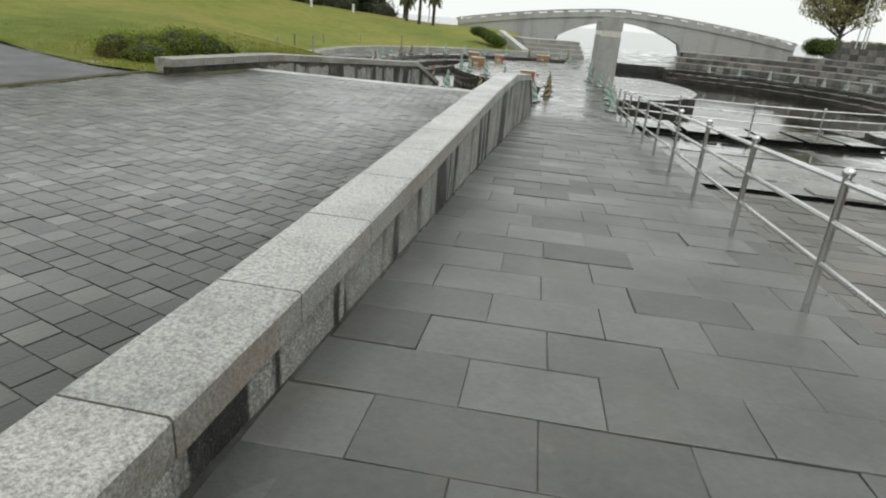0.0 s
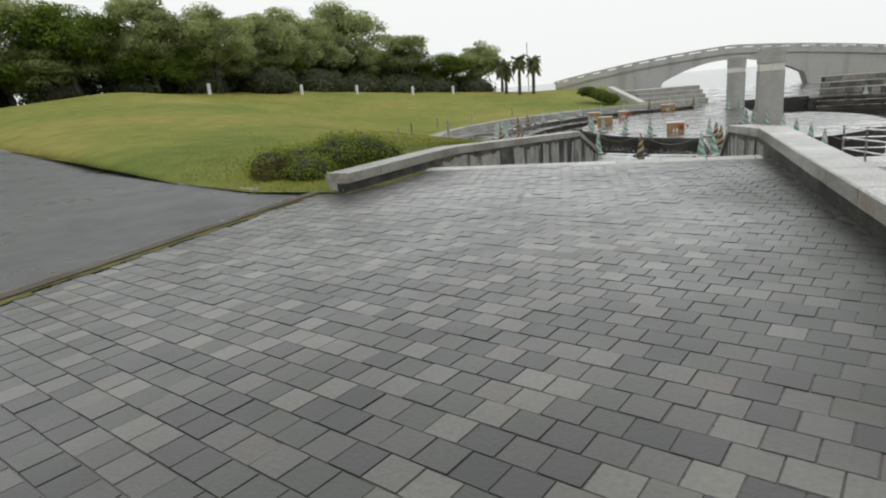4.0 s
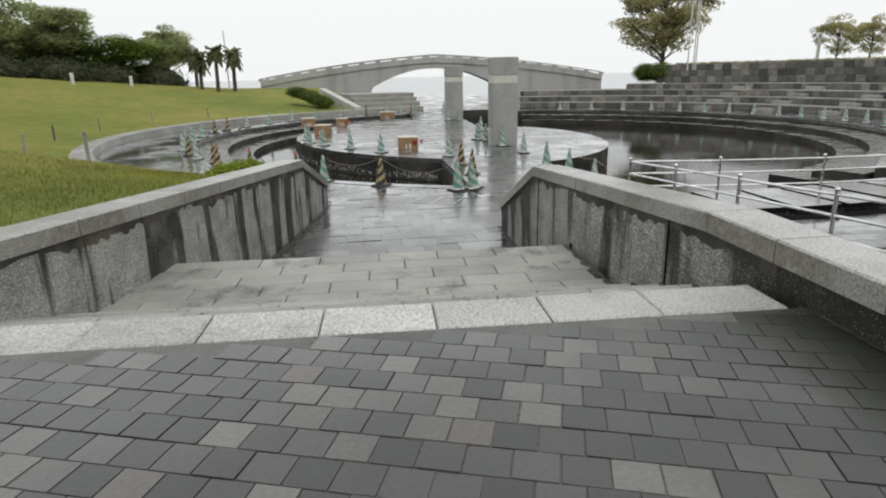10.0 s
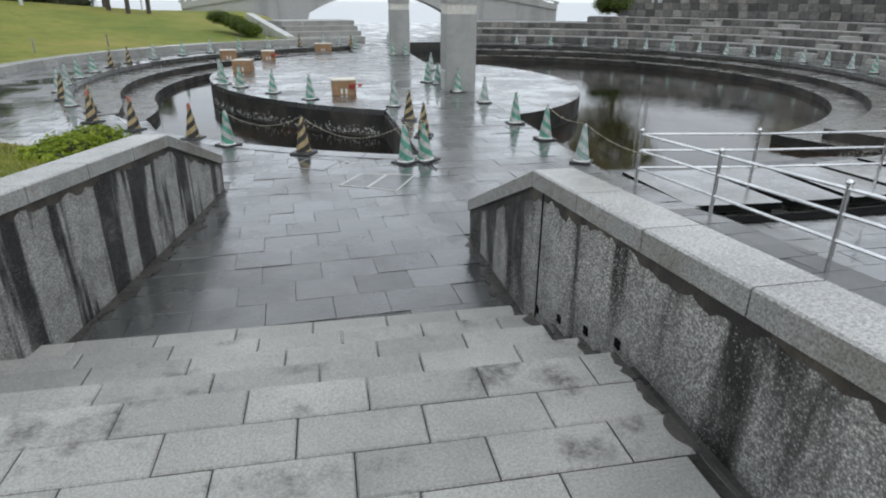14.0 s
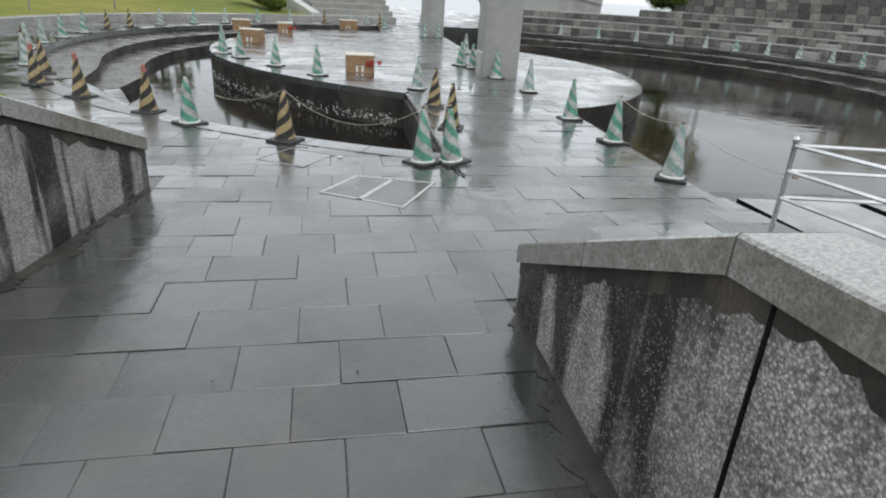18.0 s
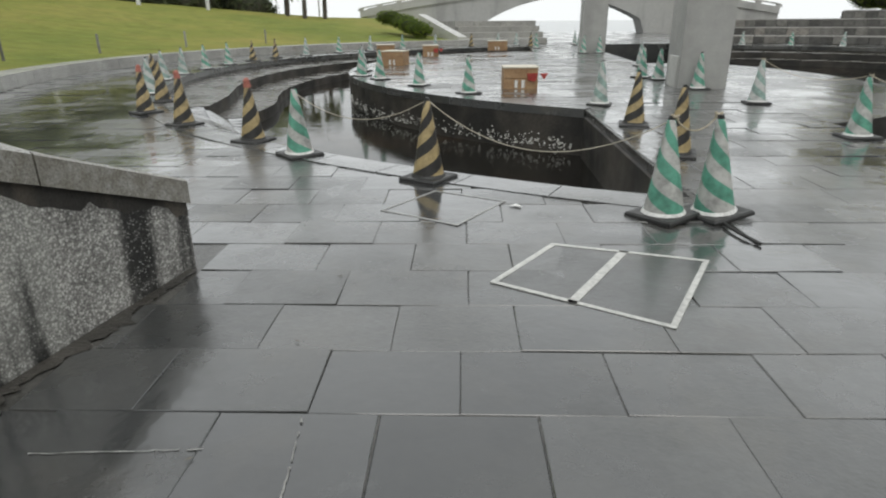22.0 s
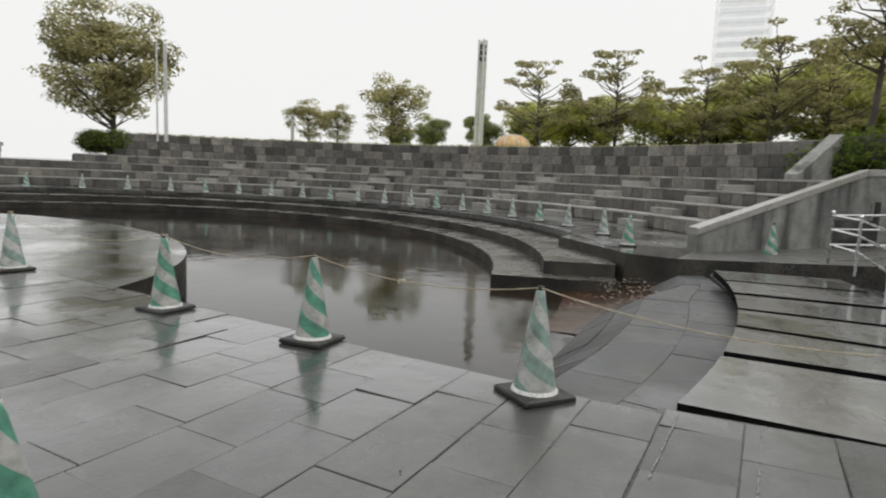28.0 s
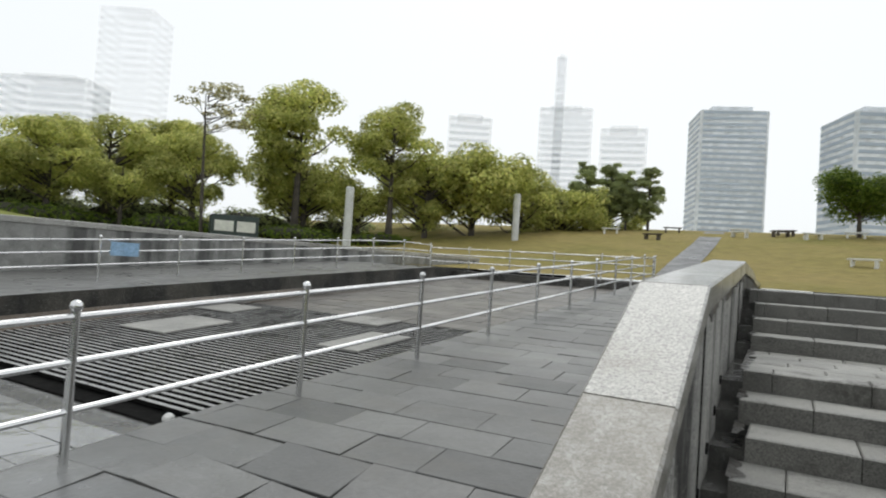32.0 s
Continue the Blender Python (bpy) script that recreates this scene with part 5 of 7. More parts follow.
# ---- stepping slabs and grate ----
srnd = random.Random(9)
SEAM = [(-96.27, -95.27), (-91.0, -90.35), (-86.9, -87.1), (-83.5, -83.5), (-79.7, -79.7), (-75.8, -75.8), (-71.9, -71.9)]
for (a0, o0), (a1, o1) in zip(SEAM, SEAM[1:]):
    mx, my = polar(17.6, (a0 + a1) / 2)
    s = group_at("stepping_slab", mx, my, -0.165, "large wet grey stepping slab on low bearers", "stepping slab", "slabs across the channel")
    w = srnd.uniform(0.24, 0.30)
    bm = bmesh.new()
    top_z = 0.186 + srnd.uniform(-0.005, 0.005)
    sides = []
    for n in range(5):
        u, v = a0 + w + (a1 - a0 - 2 * w) * n / 4, o0 + w + (o1 - o0 - 2 * w) * n / 4
        pi, po = polar(16.60, u), polar(18.46, v)
        sides.append([bm.verts.new((x - mx, y - my, z)) for (x, y), z in ((pi, 0.085), (po, 0.085), (po, top_z), (pi, top_z))])
    for p, q in zip(sides, sides[1:]):
        for n in range(4):
            bm.faces.new((p[n], p[(n + 1) % 4], q[(n + 1) % 4], q[n]))
    bm.faces.new(sides[0])
    bm.faces.new(sides[-1][::-1])
    bmesh.ops.recalc_face_normals(bm, faces=bm.faces[:])
    # slab sides coloured near-black as the shade between the slabs
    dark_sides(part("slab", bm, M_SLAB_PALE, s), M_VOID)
    for r0 in (16.95, 18.1):
        bm = bmesh.new()
        arc(bm, r0, r0 + 0.2, a0 + w + 0.1, a1 - w - 0.1, -0.005, 0.086, 2)
        bmesh.ops.translate(bm, verts=bm.verts[:], vec=(-mx, -my, 0))
        bmesh.ops.recalc_face_normals(bm, faces=bm.faces[:])
        part("bearer", bm, M_JOINT, s)
grate = group_at("grate", 0, 0, 0, "long pale bars of a drain grate in the channel", "grate")
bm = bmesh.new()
# black block close under the bars paints the shade of the pit
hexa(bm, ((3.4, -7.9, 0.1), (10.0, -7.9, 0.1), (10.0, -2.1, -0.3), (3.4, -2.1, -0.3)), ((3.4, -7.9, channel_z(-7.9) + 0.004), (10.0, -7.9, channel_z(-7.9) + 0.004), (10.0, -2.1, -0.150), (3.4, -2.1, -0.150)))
part("pit_shade", bm, M_VOID, grate)
for i in range(46):
    y = -2.37 - 0.122 * i
    z = channel_z(y) + 0.022
    bm = bmesh.new()
    box(bm, 3.4, y - 0.034, z, 10.0, y + 0.034, z + 0.04)
    # shade between the bars painted on their sides
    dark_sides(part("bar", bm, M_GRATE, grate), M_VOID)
for (x, y, w, d) in ((8.5, -5.2, 1.1, 1.35), (5.15, -5.95, 0.75, 1.35), (9.4, -7.0, 1.0, 0.8), (6.3, -7.5, 1.0, 0.7)):
    bm = bmesh.new()
    stone(bm, -w / 2, -d / 2, w / 2, d / 2, -0.03, 0, 0.008)
    s = part("loose_slab", bm, M_STEP)
    s.matrix_basis = pose(x, y, channel_z(y) + 0.098, -4.4, 0, srnd.uniform(-4, 4))
    tagged(s, "pale flat slab lying on the grate", "slab", "slabs on the grate")
bm = bmesh.new()
tube(bm, (0, 0, 0), (0, 0, 0.05), 0.05, 12)
bmesh.ops.create_uvsphere(bm, u_segments=12, v_segments=6, radius=0.055, matrix=Matrix.Translation((0, 0, 0.06)))
s = part("stud", bm, M_WHITEP)
s.location = (4.38, -2.12, -0.15)
tagged(s, "small white stud at the grate's corner", "stud")

# ---- cones ----
def make_cone(name, stripe, label):
    c = group_at(name, 0, 0, 0, label, "traffic cone")
    bm = bmesh.new()
    stone(bm, -0.19, -0.19, 0.19, 0.19, 0.0, 0.035, 0.012)
    base = part("base", bm, M_BLACK, c, "black rubber foot")
    bm = bmesh.new()
    tube(bm, (0, 0, 0.035), (0, 0, 0.055), 0.155, 20, 0.145)
    part("collar", bm, M_BLACK if stripe == M_CONE_YEL else M_WHITEP, c)
    bm = bmesh.new()
    prev = None
    rings = [(0.055, 0.138), (0.2, 0.112), (0.4, 0.077), (0.6, 0.042), (0.68, 0.029), (0.69, 0.022)]
    vs = [[bm.verts.new((r * math.cos(2 * math.pi * i / 20), r * math.sin(2 * math.pi * i / 20), z)) for i in range(20)] for z, r in rings]
    for a, b in zip(vs, vs[1:]):
        for i in range(20):
            bm.faces.new((a[i], a[(i + 1) % 20], b[(i + 1) % 20], b[i]))
    bm.faces.new(vs[-1])
    part("body", bm, stripe, c, smooth=True)
    bm = bmesh.new()
    tube(bm, (0, 0, 0.686), (0, 0, 0.715), 0.024, 10, 0.02)
    part("tip", bm, M_BLACK, c)
    return c


teal = make_cone("traffic_cone", M_CONE_TEAL, "green and white striped traffic cone on wet paving")
faded = make_cone("traffic_cone", M_CONE_FADED, "faded pale green traffic cone on wet paving")
yel = make_cone("traffic_cone", M_CONE_YEL, "black and yellow striped traffic cone on wet paving")
capped = make_cone("traffic_cone", M_CONE_YEL, "black and yellow traffic cone with a red cap")
bm = bmesh.new()
bmesh.ops.create_icosphere(bm, subdivisions=2, radius=0.04, matrix=Matrix.Translation((0.006, 0, 0.695)) @ Matrix.Diagonal((1, 0.85, 1.1, 1)))
tube(bm, (0, 0, 0.63), (0, 0, 0.68), 0.046, 12, 0.038)
part("cap", bm, M_CAP, capped, "dull red plastic cap")
KIND = {"t": teal, "f": faded, "y": yel, "r": capped}
spots = [("y", -2.07, 4.80), ("t", -3.56, 5.75), ("r", -4.36, 6.49), ("r", -5.80, 7.63), ("r", -7.0, 8.75), ("y", -7.45, 10.1), ("f", -8.35, 11.3), ("y", -9.0, 12.6),
         ("f", -9.7, 14.3), ("f", -10.1, 16.0), ("t", -10.35, 17.9), ("t", -10.5, 19.9), ("y", -10.4, 21.8), ("y", -10.2, 23.6), ("f", -9.6, 25.6), ("t", -8.7, 27.6), ("f", -7.6, 29.2), ("t", -6.3, 30.8), ("f", -4.8, 32.2), ("y", -3.0, 33.3),
         ("f", -5.3, 17.0), ("t", -5.0, 15.4), ("t", -4.35, 14.5), ("t", -3.2, 13.0), ("t", -2.05, 11.55), ("f", 0.20, 9.95), ("y", 0.34, 7.85), ("y", 0.40, 5.95), ("t", -0.26, 3.80),
         ("f", 2.86, 3.30), ("t", 2.86, 5.25), ("t", 2.76, 7.06), ("f", 2.80, 10.2), ("t", 2.50, 12.42), ("t", 1.95, 15.0), ("t", 2.2, 14.4), ("f", 2.75, 19.0), ("t", 1.98, 26.5), ("t", 2.65, 26.5), ("f", 2.7, 30.0), ("f", 2.7, 32.0), ("f", 2.7, 34.0), ("f", 2.7, 36.0),
         ("t", 0.3, 31.5), ("y", 0.1, 33.0), ("f", 0.2, 34.5), ("f", -0.6, 35.2), ("f", -1.6, 34.6),
         ("t", 12.95, 2.55), ("t", 12.85, 5.35)]
for i, a in enumerate((-51, -42.5, -36, -30, -24.5, -19, -13.5, -8, -2.5, 3, 8.5, 14, 20, 26, 32, 38, 45, 52, 60, 68)):
    spots.append(("fftf"[i % 4], *polar(16.0, a)))
crnd = random.Random(12)
for k, x, y in spots:
    copy_thing(KIND[k], pose(x, y, 0.004, crnd.uniform(-1.5, 1.5), crnd.uniform(-1.5, 1.5), crnd.uniform(0, 360)))
copy_thing(teal, pose(0.11, 3.86, 0.012, 0, -5.5, 30))     # leans on its neighbour
for c in KIND.values():
    for o in list(c.children_recursive):
        bpy.data.objects.remove(o)
    bpy.data.objects.remove(c)

# chain and ropes slung between cone tips
def sling(name, p, q, sag, material, label, r=0.012, n=18, knots=()):
    p, q = Vector(p), Vector(q)
    bm = bmesh.new()
    pts = [p.lerp(q, i / n) - Vector((0, 0, sag * 4 * (i / n) * (1 - i / n))) - p for i in range(n + 1)]
    pipe(bm, pts, r, 5)
    for u in knots:
        a = pts[round(u * n)]
        for k in range(4):
            d = Vector((math.cos(k * 1.9), math.sin(k * 1.9), 0.4 * (k - 1.5)))
            tube(bm, a - d * 0.026, a + d * 0.026, r * 1.7, 6)
    ob = part(name, bm, material)
    ob.location = p
    return tagged(ob, label, "chain" if name == "chain" else "rope", "lines between the cones")


sling("chain", (-2.07, 4.80, 0.70), (-0.26, 3.80, 0.70), 0.33, M_CHAIN, "white plastic chain slung between cones", 0.0045, 30)
sling("chain", (-3.56, 5.75, 0.66), (-2.07, 4.80, 0.70), 0.22, M_CHAIN, "white plastic chain slung between cones", 0.0045)
sling("rope", (-0.26, 3.80, 0.71), (0.045, 3.86, 0.72), 0.10, M_ROPE, "short yellowish rope joining two cones", 0.0055, 18, (0.0, 1.0))
sling("rope", (2.86, 3.30, 0.71), (2.86, 5.25, 0.71), 0.10, M_ROPE, "yellowish rope slung between cones", 0.0045, 18, (0.55,))
sling("rope", (2.86, 5.25, 0.71), (2.76, 7.06, 0.71), 0.10, M_ROPE, "yellowish rope slung between cones", 0.0045, 18, (1.0,))
sling("rope", (2.76, 7.06, 0.71), (2.80, 10.2, 0.71), 0.16, M_ROPE, "yellowish rope slung between cones", 0.0045, 18, (1.0,))
sling("rope", (2.86, 3.30, 0.71), (3.0, 1.36, 0.60), 0.08, M_ROPE, "yellowish rope tied to the rail post", 0.0045, 18, (1.0,))

# ---- small things on the deck ----
def lying_cord(name, pts, r, material, label, category):
    bm = bmesh.new()
    o = Vector((*pts[0], 0))
    q = [Vector((x, y, 0.006 + r)) - o for x, y in pts]
    sm = []
    for i in range(len(q) - 1):
        p0, p1, p2, p3 = q[max(0, i - 1)], q[i], q[i + 1], q[min(len(q) - 1, i + 2)]
        for k in range(5):
            t = k / 5
            sm.append(0.5 * ((2 * p1) + (p2 - p0) * t + (2 * p0 - 5 * p1 + 4 * p2 - p3) * t * t + (3 * p1 - p0 - 3 * p2 + p3) * t ** 3))
    pipe(bm, sm + [q[-1]], r, 5)
    ob = part(name, bm, material)
    ob.location = o
    tagged(ob, label, category)


lying_cord("strap", [(0.10, 3.83), (0.12, 3.5), (0.19, 3.21)], 0.012, M_BLACK, "black rubber strap lying by the green cones", "strap")
bm = bmesh.new()
prism(bm, [(0, 0), (0.10, -0.03), (0.06, 0.05)], 0.0, 0.004)
s = part("scrap", bm, M_WHITEP)
s.location = (-1.36, 3.98, 0.009)
tagged(s, "white paper scrap beside the small hatch", "scrap")
lrn = random.Random(77)
for k in range(44):
    x, y = lrn.uniform(-3.0, 3.0), lrn.uniform(-1.5, 7.0)
    if (x < 0 and y > 4.0) or (x > -0.1 and y < 2.6) or (x < left_x(min(y, 2.68)) + 0.2):
        continue
    bm = bmesh.new()
    face(bm, ((-0.016, 0, 0.0), (0, -0.006, 0.002), (0.016, 0, 0.001), (0, 0.006, 0.002)))
    s = part("fallen_leaf", bm, (M_LITTER, M_BARK, M_LEAF_RED)[k % 3])
    s.matrix_basis = pose(x, y, 0.011, 0, 0, lrn.uniform(0, 360))
    tagged(s, "small pale fallen leaf stuck on the wet deck" if k % 3 == 0 else "small brown fallen leaf stuck on the wet deck", "leaf", "leaves on the deck")

# ---- crates ----
def crate(x, y, w, d, h, turn, flag):
    c = group_at("crate", x, y, 0.004, "brown plywood crate with a pale lid, standing on the island", "crate", "crates on the island")
    c.rotation_euler = (0, 0, radians(turn))
    for s, (a, b, e, f) in enumerate(((-w / 2, -d / 2, w / 2, -d / 2 + 0.02), (-w / 2, d / 2 - 0.02, w / 2, d / 2), (-w / 2, -d / 2 + 0.02, -w / 2 + 0.02, d / 2 - 0.02), (w / 2 - 0.02, -d / 2 + 0.02, w / 2, d / 2 - 0.02))):
        bm = bmesh.new()
        box(bm, a, b, 0.0, e, f, h * 0.46)
        part("side_board", bm, M_WOOD, c)
        bm = bmesh.new()
        box(bm, a, b, h * 0.48, e, f, h - 0.03)
        part("side_board", bm, M_WOOD, c)
    bm = bmesh.new()
    stone(bm, -w / 2 - 0.015, -d / 2 - 0.015, w / 2 + 0.015, d / 2 + 0.015, h - 0.03, h, 0.004)
    part("lid", bm, M_WOODTOP, c, "pale wet lid")
    for dx in (-0.12, 0.02):
        bm = bmesh.new()
        box(bm, dx, -d / 2 - 0.004, 0.02, dx + 0.06, -d / 2 - 0.001, h * 0.4)
        part("paper_label", bm, M_WHITEP, c, "white paper strip")
    if flag:
        bm = bmesh.new()
        face(bm, ((w * 0.18, -d / 2 - 0.02, h * 0.7), (w * 0.5, -d / 2 - 0.05, h * 0.72), (w * 0.42, -d / 2 - 0.06, h * 0.35), (w * 0.2, -d / 2 - 0.03, h * 0.4)))
        face(bm, ((w * 0.56, -d / 2 + 0.05, h * 0.68), (w * 0.8, -d / 2 + 0.02, h * 0.7), (w * 0.68, -d / 2 + 0.0, h * 0.4)))
        bmesh.ops.solidify(bm, geom=bm.faces[:], thickness=0.006)
        part("red_cloth", bm, M_RED, c, "red cloth flags")
    return c


crate(-1.05, 12.7, 0.70, 0.6, 0.44, 4, True)
crate(-4.8, 19.6, 0.7, 0.6, 0.45, -10, False)
crate(-6.1, 25.0, 0.7, 0.6, 0.45, 15, False)
crate(-4.2, 24.4, 0.6, 0.6, 0.44, 8, True)
crate(-1.6, 29.4, 0.9, 0.6, 0.44, 0, False)

# ---- hatches in the deck ----
def hatch(pts, label, middle):
    h = group_at("hatch", pts[0][0], pts[0][1], 0.0, label, "hatch", "hatches in the deck")
    P = [Vector((x - pts[0][0], y - pts[0][1], 0)) for x, y in pts]
    c = sum(P, Vector()) / 4
    bm = bmesh.new()
    prism(bm, [(p.x, p.y) for p in P], -0.004, 0.0065)
    part("cover", bm, M_SLAB, h)
    for i in range(4):
        a, b = P[i], P[(i + 1) % 4]
        ai, bi = a + (c - a).normalized() * (0.045 if middle else 0.03), b + (c - b).normalized() * (0.045 if middle else 0.03)
        bm = bmesh.new()
        prism(bm, [(a.x, a.y), (b.x, b.y), (bi.x, bi.y), (ai.x, ai.y)], 0.0, 0.010)
        bmesh.ops.recalc_face_normals(bm, faces=bm.faces[:])
        part("frame_bar", bm, M_GRATE if not middle else M_LIGHT, h)
    if middle:
        m0, m1 = P[0].lerp(P[1], 0.48), P[3].lerp(P[2], 0.48)
        d = (P[1] - P[0]).normalized() * 0.025
        bm = bmesh.new()
        prism(bm, [((m0 - d).x, (m0 - d).y), ((m0 + d).x, (m0 + d).y), ((m1 + d).x, (m1 + d).y), ((m1 - d).x, (m1 - d).y)], 0.0, 0.010)
        bmesh.ops.recalc_face_normals(bm, faces=bm.faces[:])
        part("middle_bar", bm, M_LIGHT, h)
    return h


hatch([(-1.48, 2.53), (-0.62, 2.06), (-0.20, 2.94), (-1.10, 3.17)], "paved double hatch framed with pale metal bars", True)
hatch([(-2.32, 3.80), (-1.72, 3.48), (-1.38, 4.11), (-1.97, 4.39)], "paved square hatch framed with steel angle", False)

# ---- bushes, posts, lamps ----
def leaf_cloud(bm, blobs, count, size, rnd, flat=0.7):
    """Small bent leaves in clumps over the skins of several blobs."""
    tot = sum(b[3] * b[4] for b in blobs)
    for (x, y, z, rx, rz) in blobs:
        for _ in range(int(count * rx * rz / tot)):
            u = Vector((rnd.gauss(0, 1), rnd.gauss(0, 1), rnd.gauss(0, 1))).normalized()
            if u.z < -0.35 and rnd.random() < 0.6:
                continue
            f = rnd.uniform(0.62, 1.04)
            bump = 1 + 0.16 * noise.noise((u.x * 2.5 + x, u.y * 2.5 + y, u.z * 2.5 + z))
            p = Vector((x + u.x * rx * f * bump, y + u.y * rx * f * bump, z + u.z * rz * f * bump))
            n = (u + Vector((rnd.uniform(-0.7, 0.7), rnd.uniform(-0.7, 0.7), rnd.uniform(-0.2, 0.9)))).normalized()
            a = n.orthogonal().normalized()
            b = n.cross(a)
            t = rnd.uniform(0, 6.28)
            a, b = a * math.cos(t) + b * math.sin(t), b * math.cos(t) - a * math.sin(t)
            s = size * rnd.uniform(0.6, 1.3)
            tip = p + a * s
            v = [bm.verts.new(q) for q in (p - a * s, p + b * s * 0.5 - n * s * 0.12, tip, p - b * s * 0.5 - n * s * 0.12)]
            bm.faces.new(v)


def bush(name, x, y, z, blobs, count, size, label, seed, material=None):
    r = random.Random(seed)
    e = group_at(name, x, y, z, label, "bush")
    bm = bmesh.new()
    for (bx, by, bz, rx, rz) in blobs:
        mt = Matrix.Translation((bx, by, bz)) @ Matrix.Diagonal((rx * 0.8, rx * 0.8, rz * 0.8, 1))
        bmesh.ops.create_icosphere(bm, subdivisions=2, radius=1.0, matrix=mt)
    # near-black core puts the shade inside the bush into colour
    part("shaded_core", bm, M_TWIG, e, "solid inner core coloured dark like the shaded inside")
    bm = bmesh.new()
    leaf_cloud(bm, blobs, count, size, r)
    part("foliage", bm, material or M_LEAF_BUSH, e)
    return e


azalea = bush("bush", -6.75, -7.6, 1.38, [(0.45, -0.60, 0.16, 0.46, 0.32), (-0.45, -0.30, 0.20, 0.50, 0.38), (-0.15, -0.62, 0.10, 0.34, 0.22), (0.05, -0.05, 0.22, 0.50, 0.36), (0.45, 0.25, 0.28, 0.54, 0.42), (0.70, 0.75, 0.26, 0.50, 0.40), (0.82, 1.2, 0.16, 0.42, 0.30), (0.15, 0.85, 0.26, 0.54, 0.42), (-0.45, 0.35, 0.2, 0.50, 0.34)], 24000, 0.028, "rounded clipped azalea bush, brown in front, on the grass", 3, M_LEAF_AZALEA)
bm = bmesh.new()
leaf_cloud(bm, [(-0.22, -0.60, 0.12, 0.42, 0.26), (0.05, -0.50, 0.16, 0.36, 0.26)], 3600, 0.024, random.Random(8))
part("withered_leaves", bm, M_LEAF_RED, azalea, "withered brown leaves")
bush("bush", -4.95, 2.3, 0.48, [(0.22, 0.05, 0.36, 0.40, 0.24), (0.02, -0.5, 0.36, 0.42, 0.25), (-0.1, -1.0, 0.32, 0.36, 0.22)], 4500, 0.045, "small bright green bush behind the stair wall", 4, M_LEAF_FRESH)
for i, (x, y, z, r) in enumerate(((-8.6, 40.6, 1.25, 0.95), (-7.6, 39.6, 1.0, 0.95), (-6.9, 38.6, 0.72, 0.85), (-6.3, 37.6, 0.55, 0.8))):
    bush("bush", x, y, z, [(0, 0, 0.28, r, 0.46), (0.2, -0.3, 0.24, r * 0.7, 0.4)], 2600, 0.07, "clipped round bush in a row above the pool walk", 200 + i)
bush("bush", *polar(24.9, 51.5), 1.7, [(0, 0, 0.75, 1.25, 0.85), (-0.7, 1.1, 0.75, 1.1, 0.8)], 6000, 0.07, "clipped dark bush at the end of the stone seats", 6)
bush("bush", 23.6, 0.4, 1.9, [(0, 0, 0.5, 2.0, 1.15), (1.5, 0.5, 0.4, 1.8, 1.0), (-1.2, -1.4, 0.2, 1.4, 0.8), (-0.8, 1.2, 0.3, 1.3, 0.9), (0.4, -1.8, 0.2, 1.5, 0.8)], 15000, 0.09, "low spreading bush with reddish leaves on the mound", 7)


def marker_post(x, y, z, h, label="slim dark post standing in the grass"):
    bm = bmesh.new()
    tube(bm, (0, 0, -0.2), (0, 0, h), 0.04, 8)
    tube(bm, (0, 0, h), (0, 0, h + 0.02), 0.045, 8, 0.02)
    p = part("marker_post", bm, M_POLE if h > 1 else M_WALL2)
    p.location = (x, y, z)
    tagged(p, label, "post", "posts along the grass")


for a in (229, 215.5, 202, 189, 176, 163, 150):
    x, y = polar(R_CURB + 1.95, a)
    marker_post(x, y, bank_z(x, y, 0.45), 0.62)

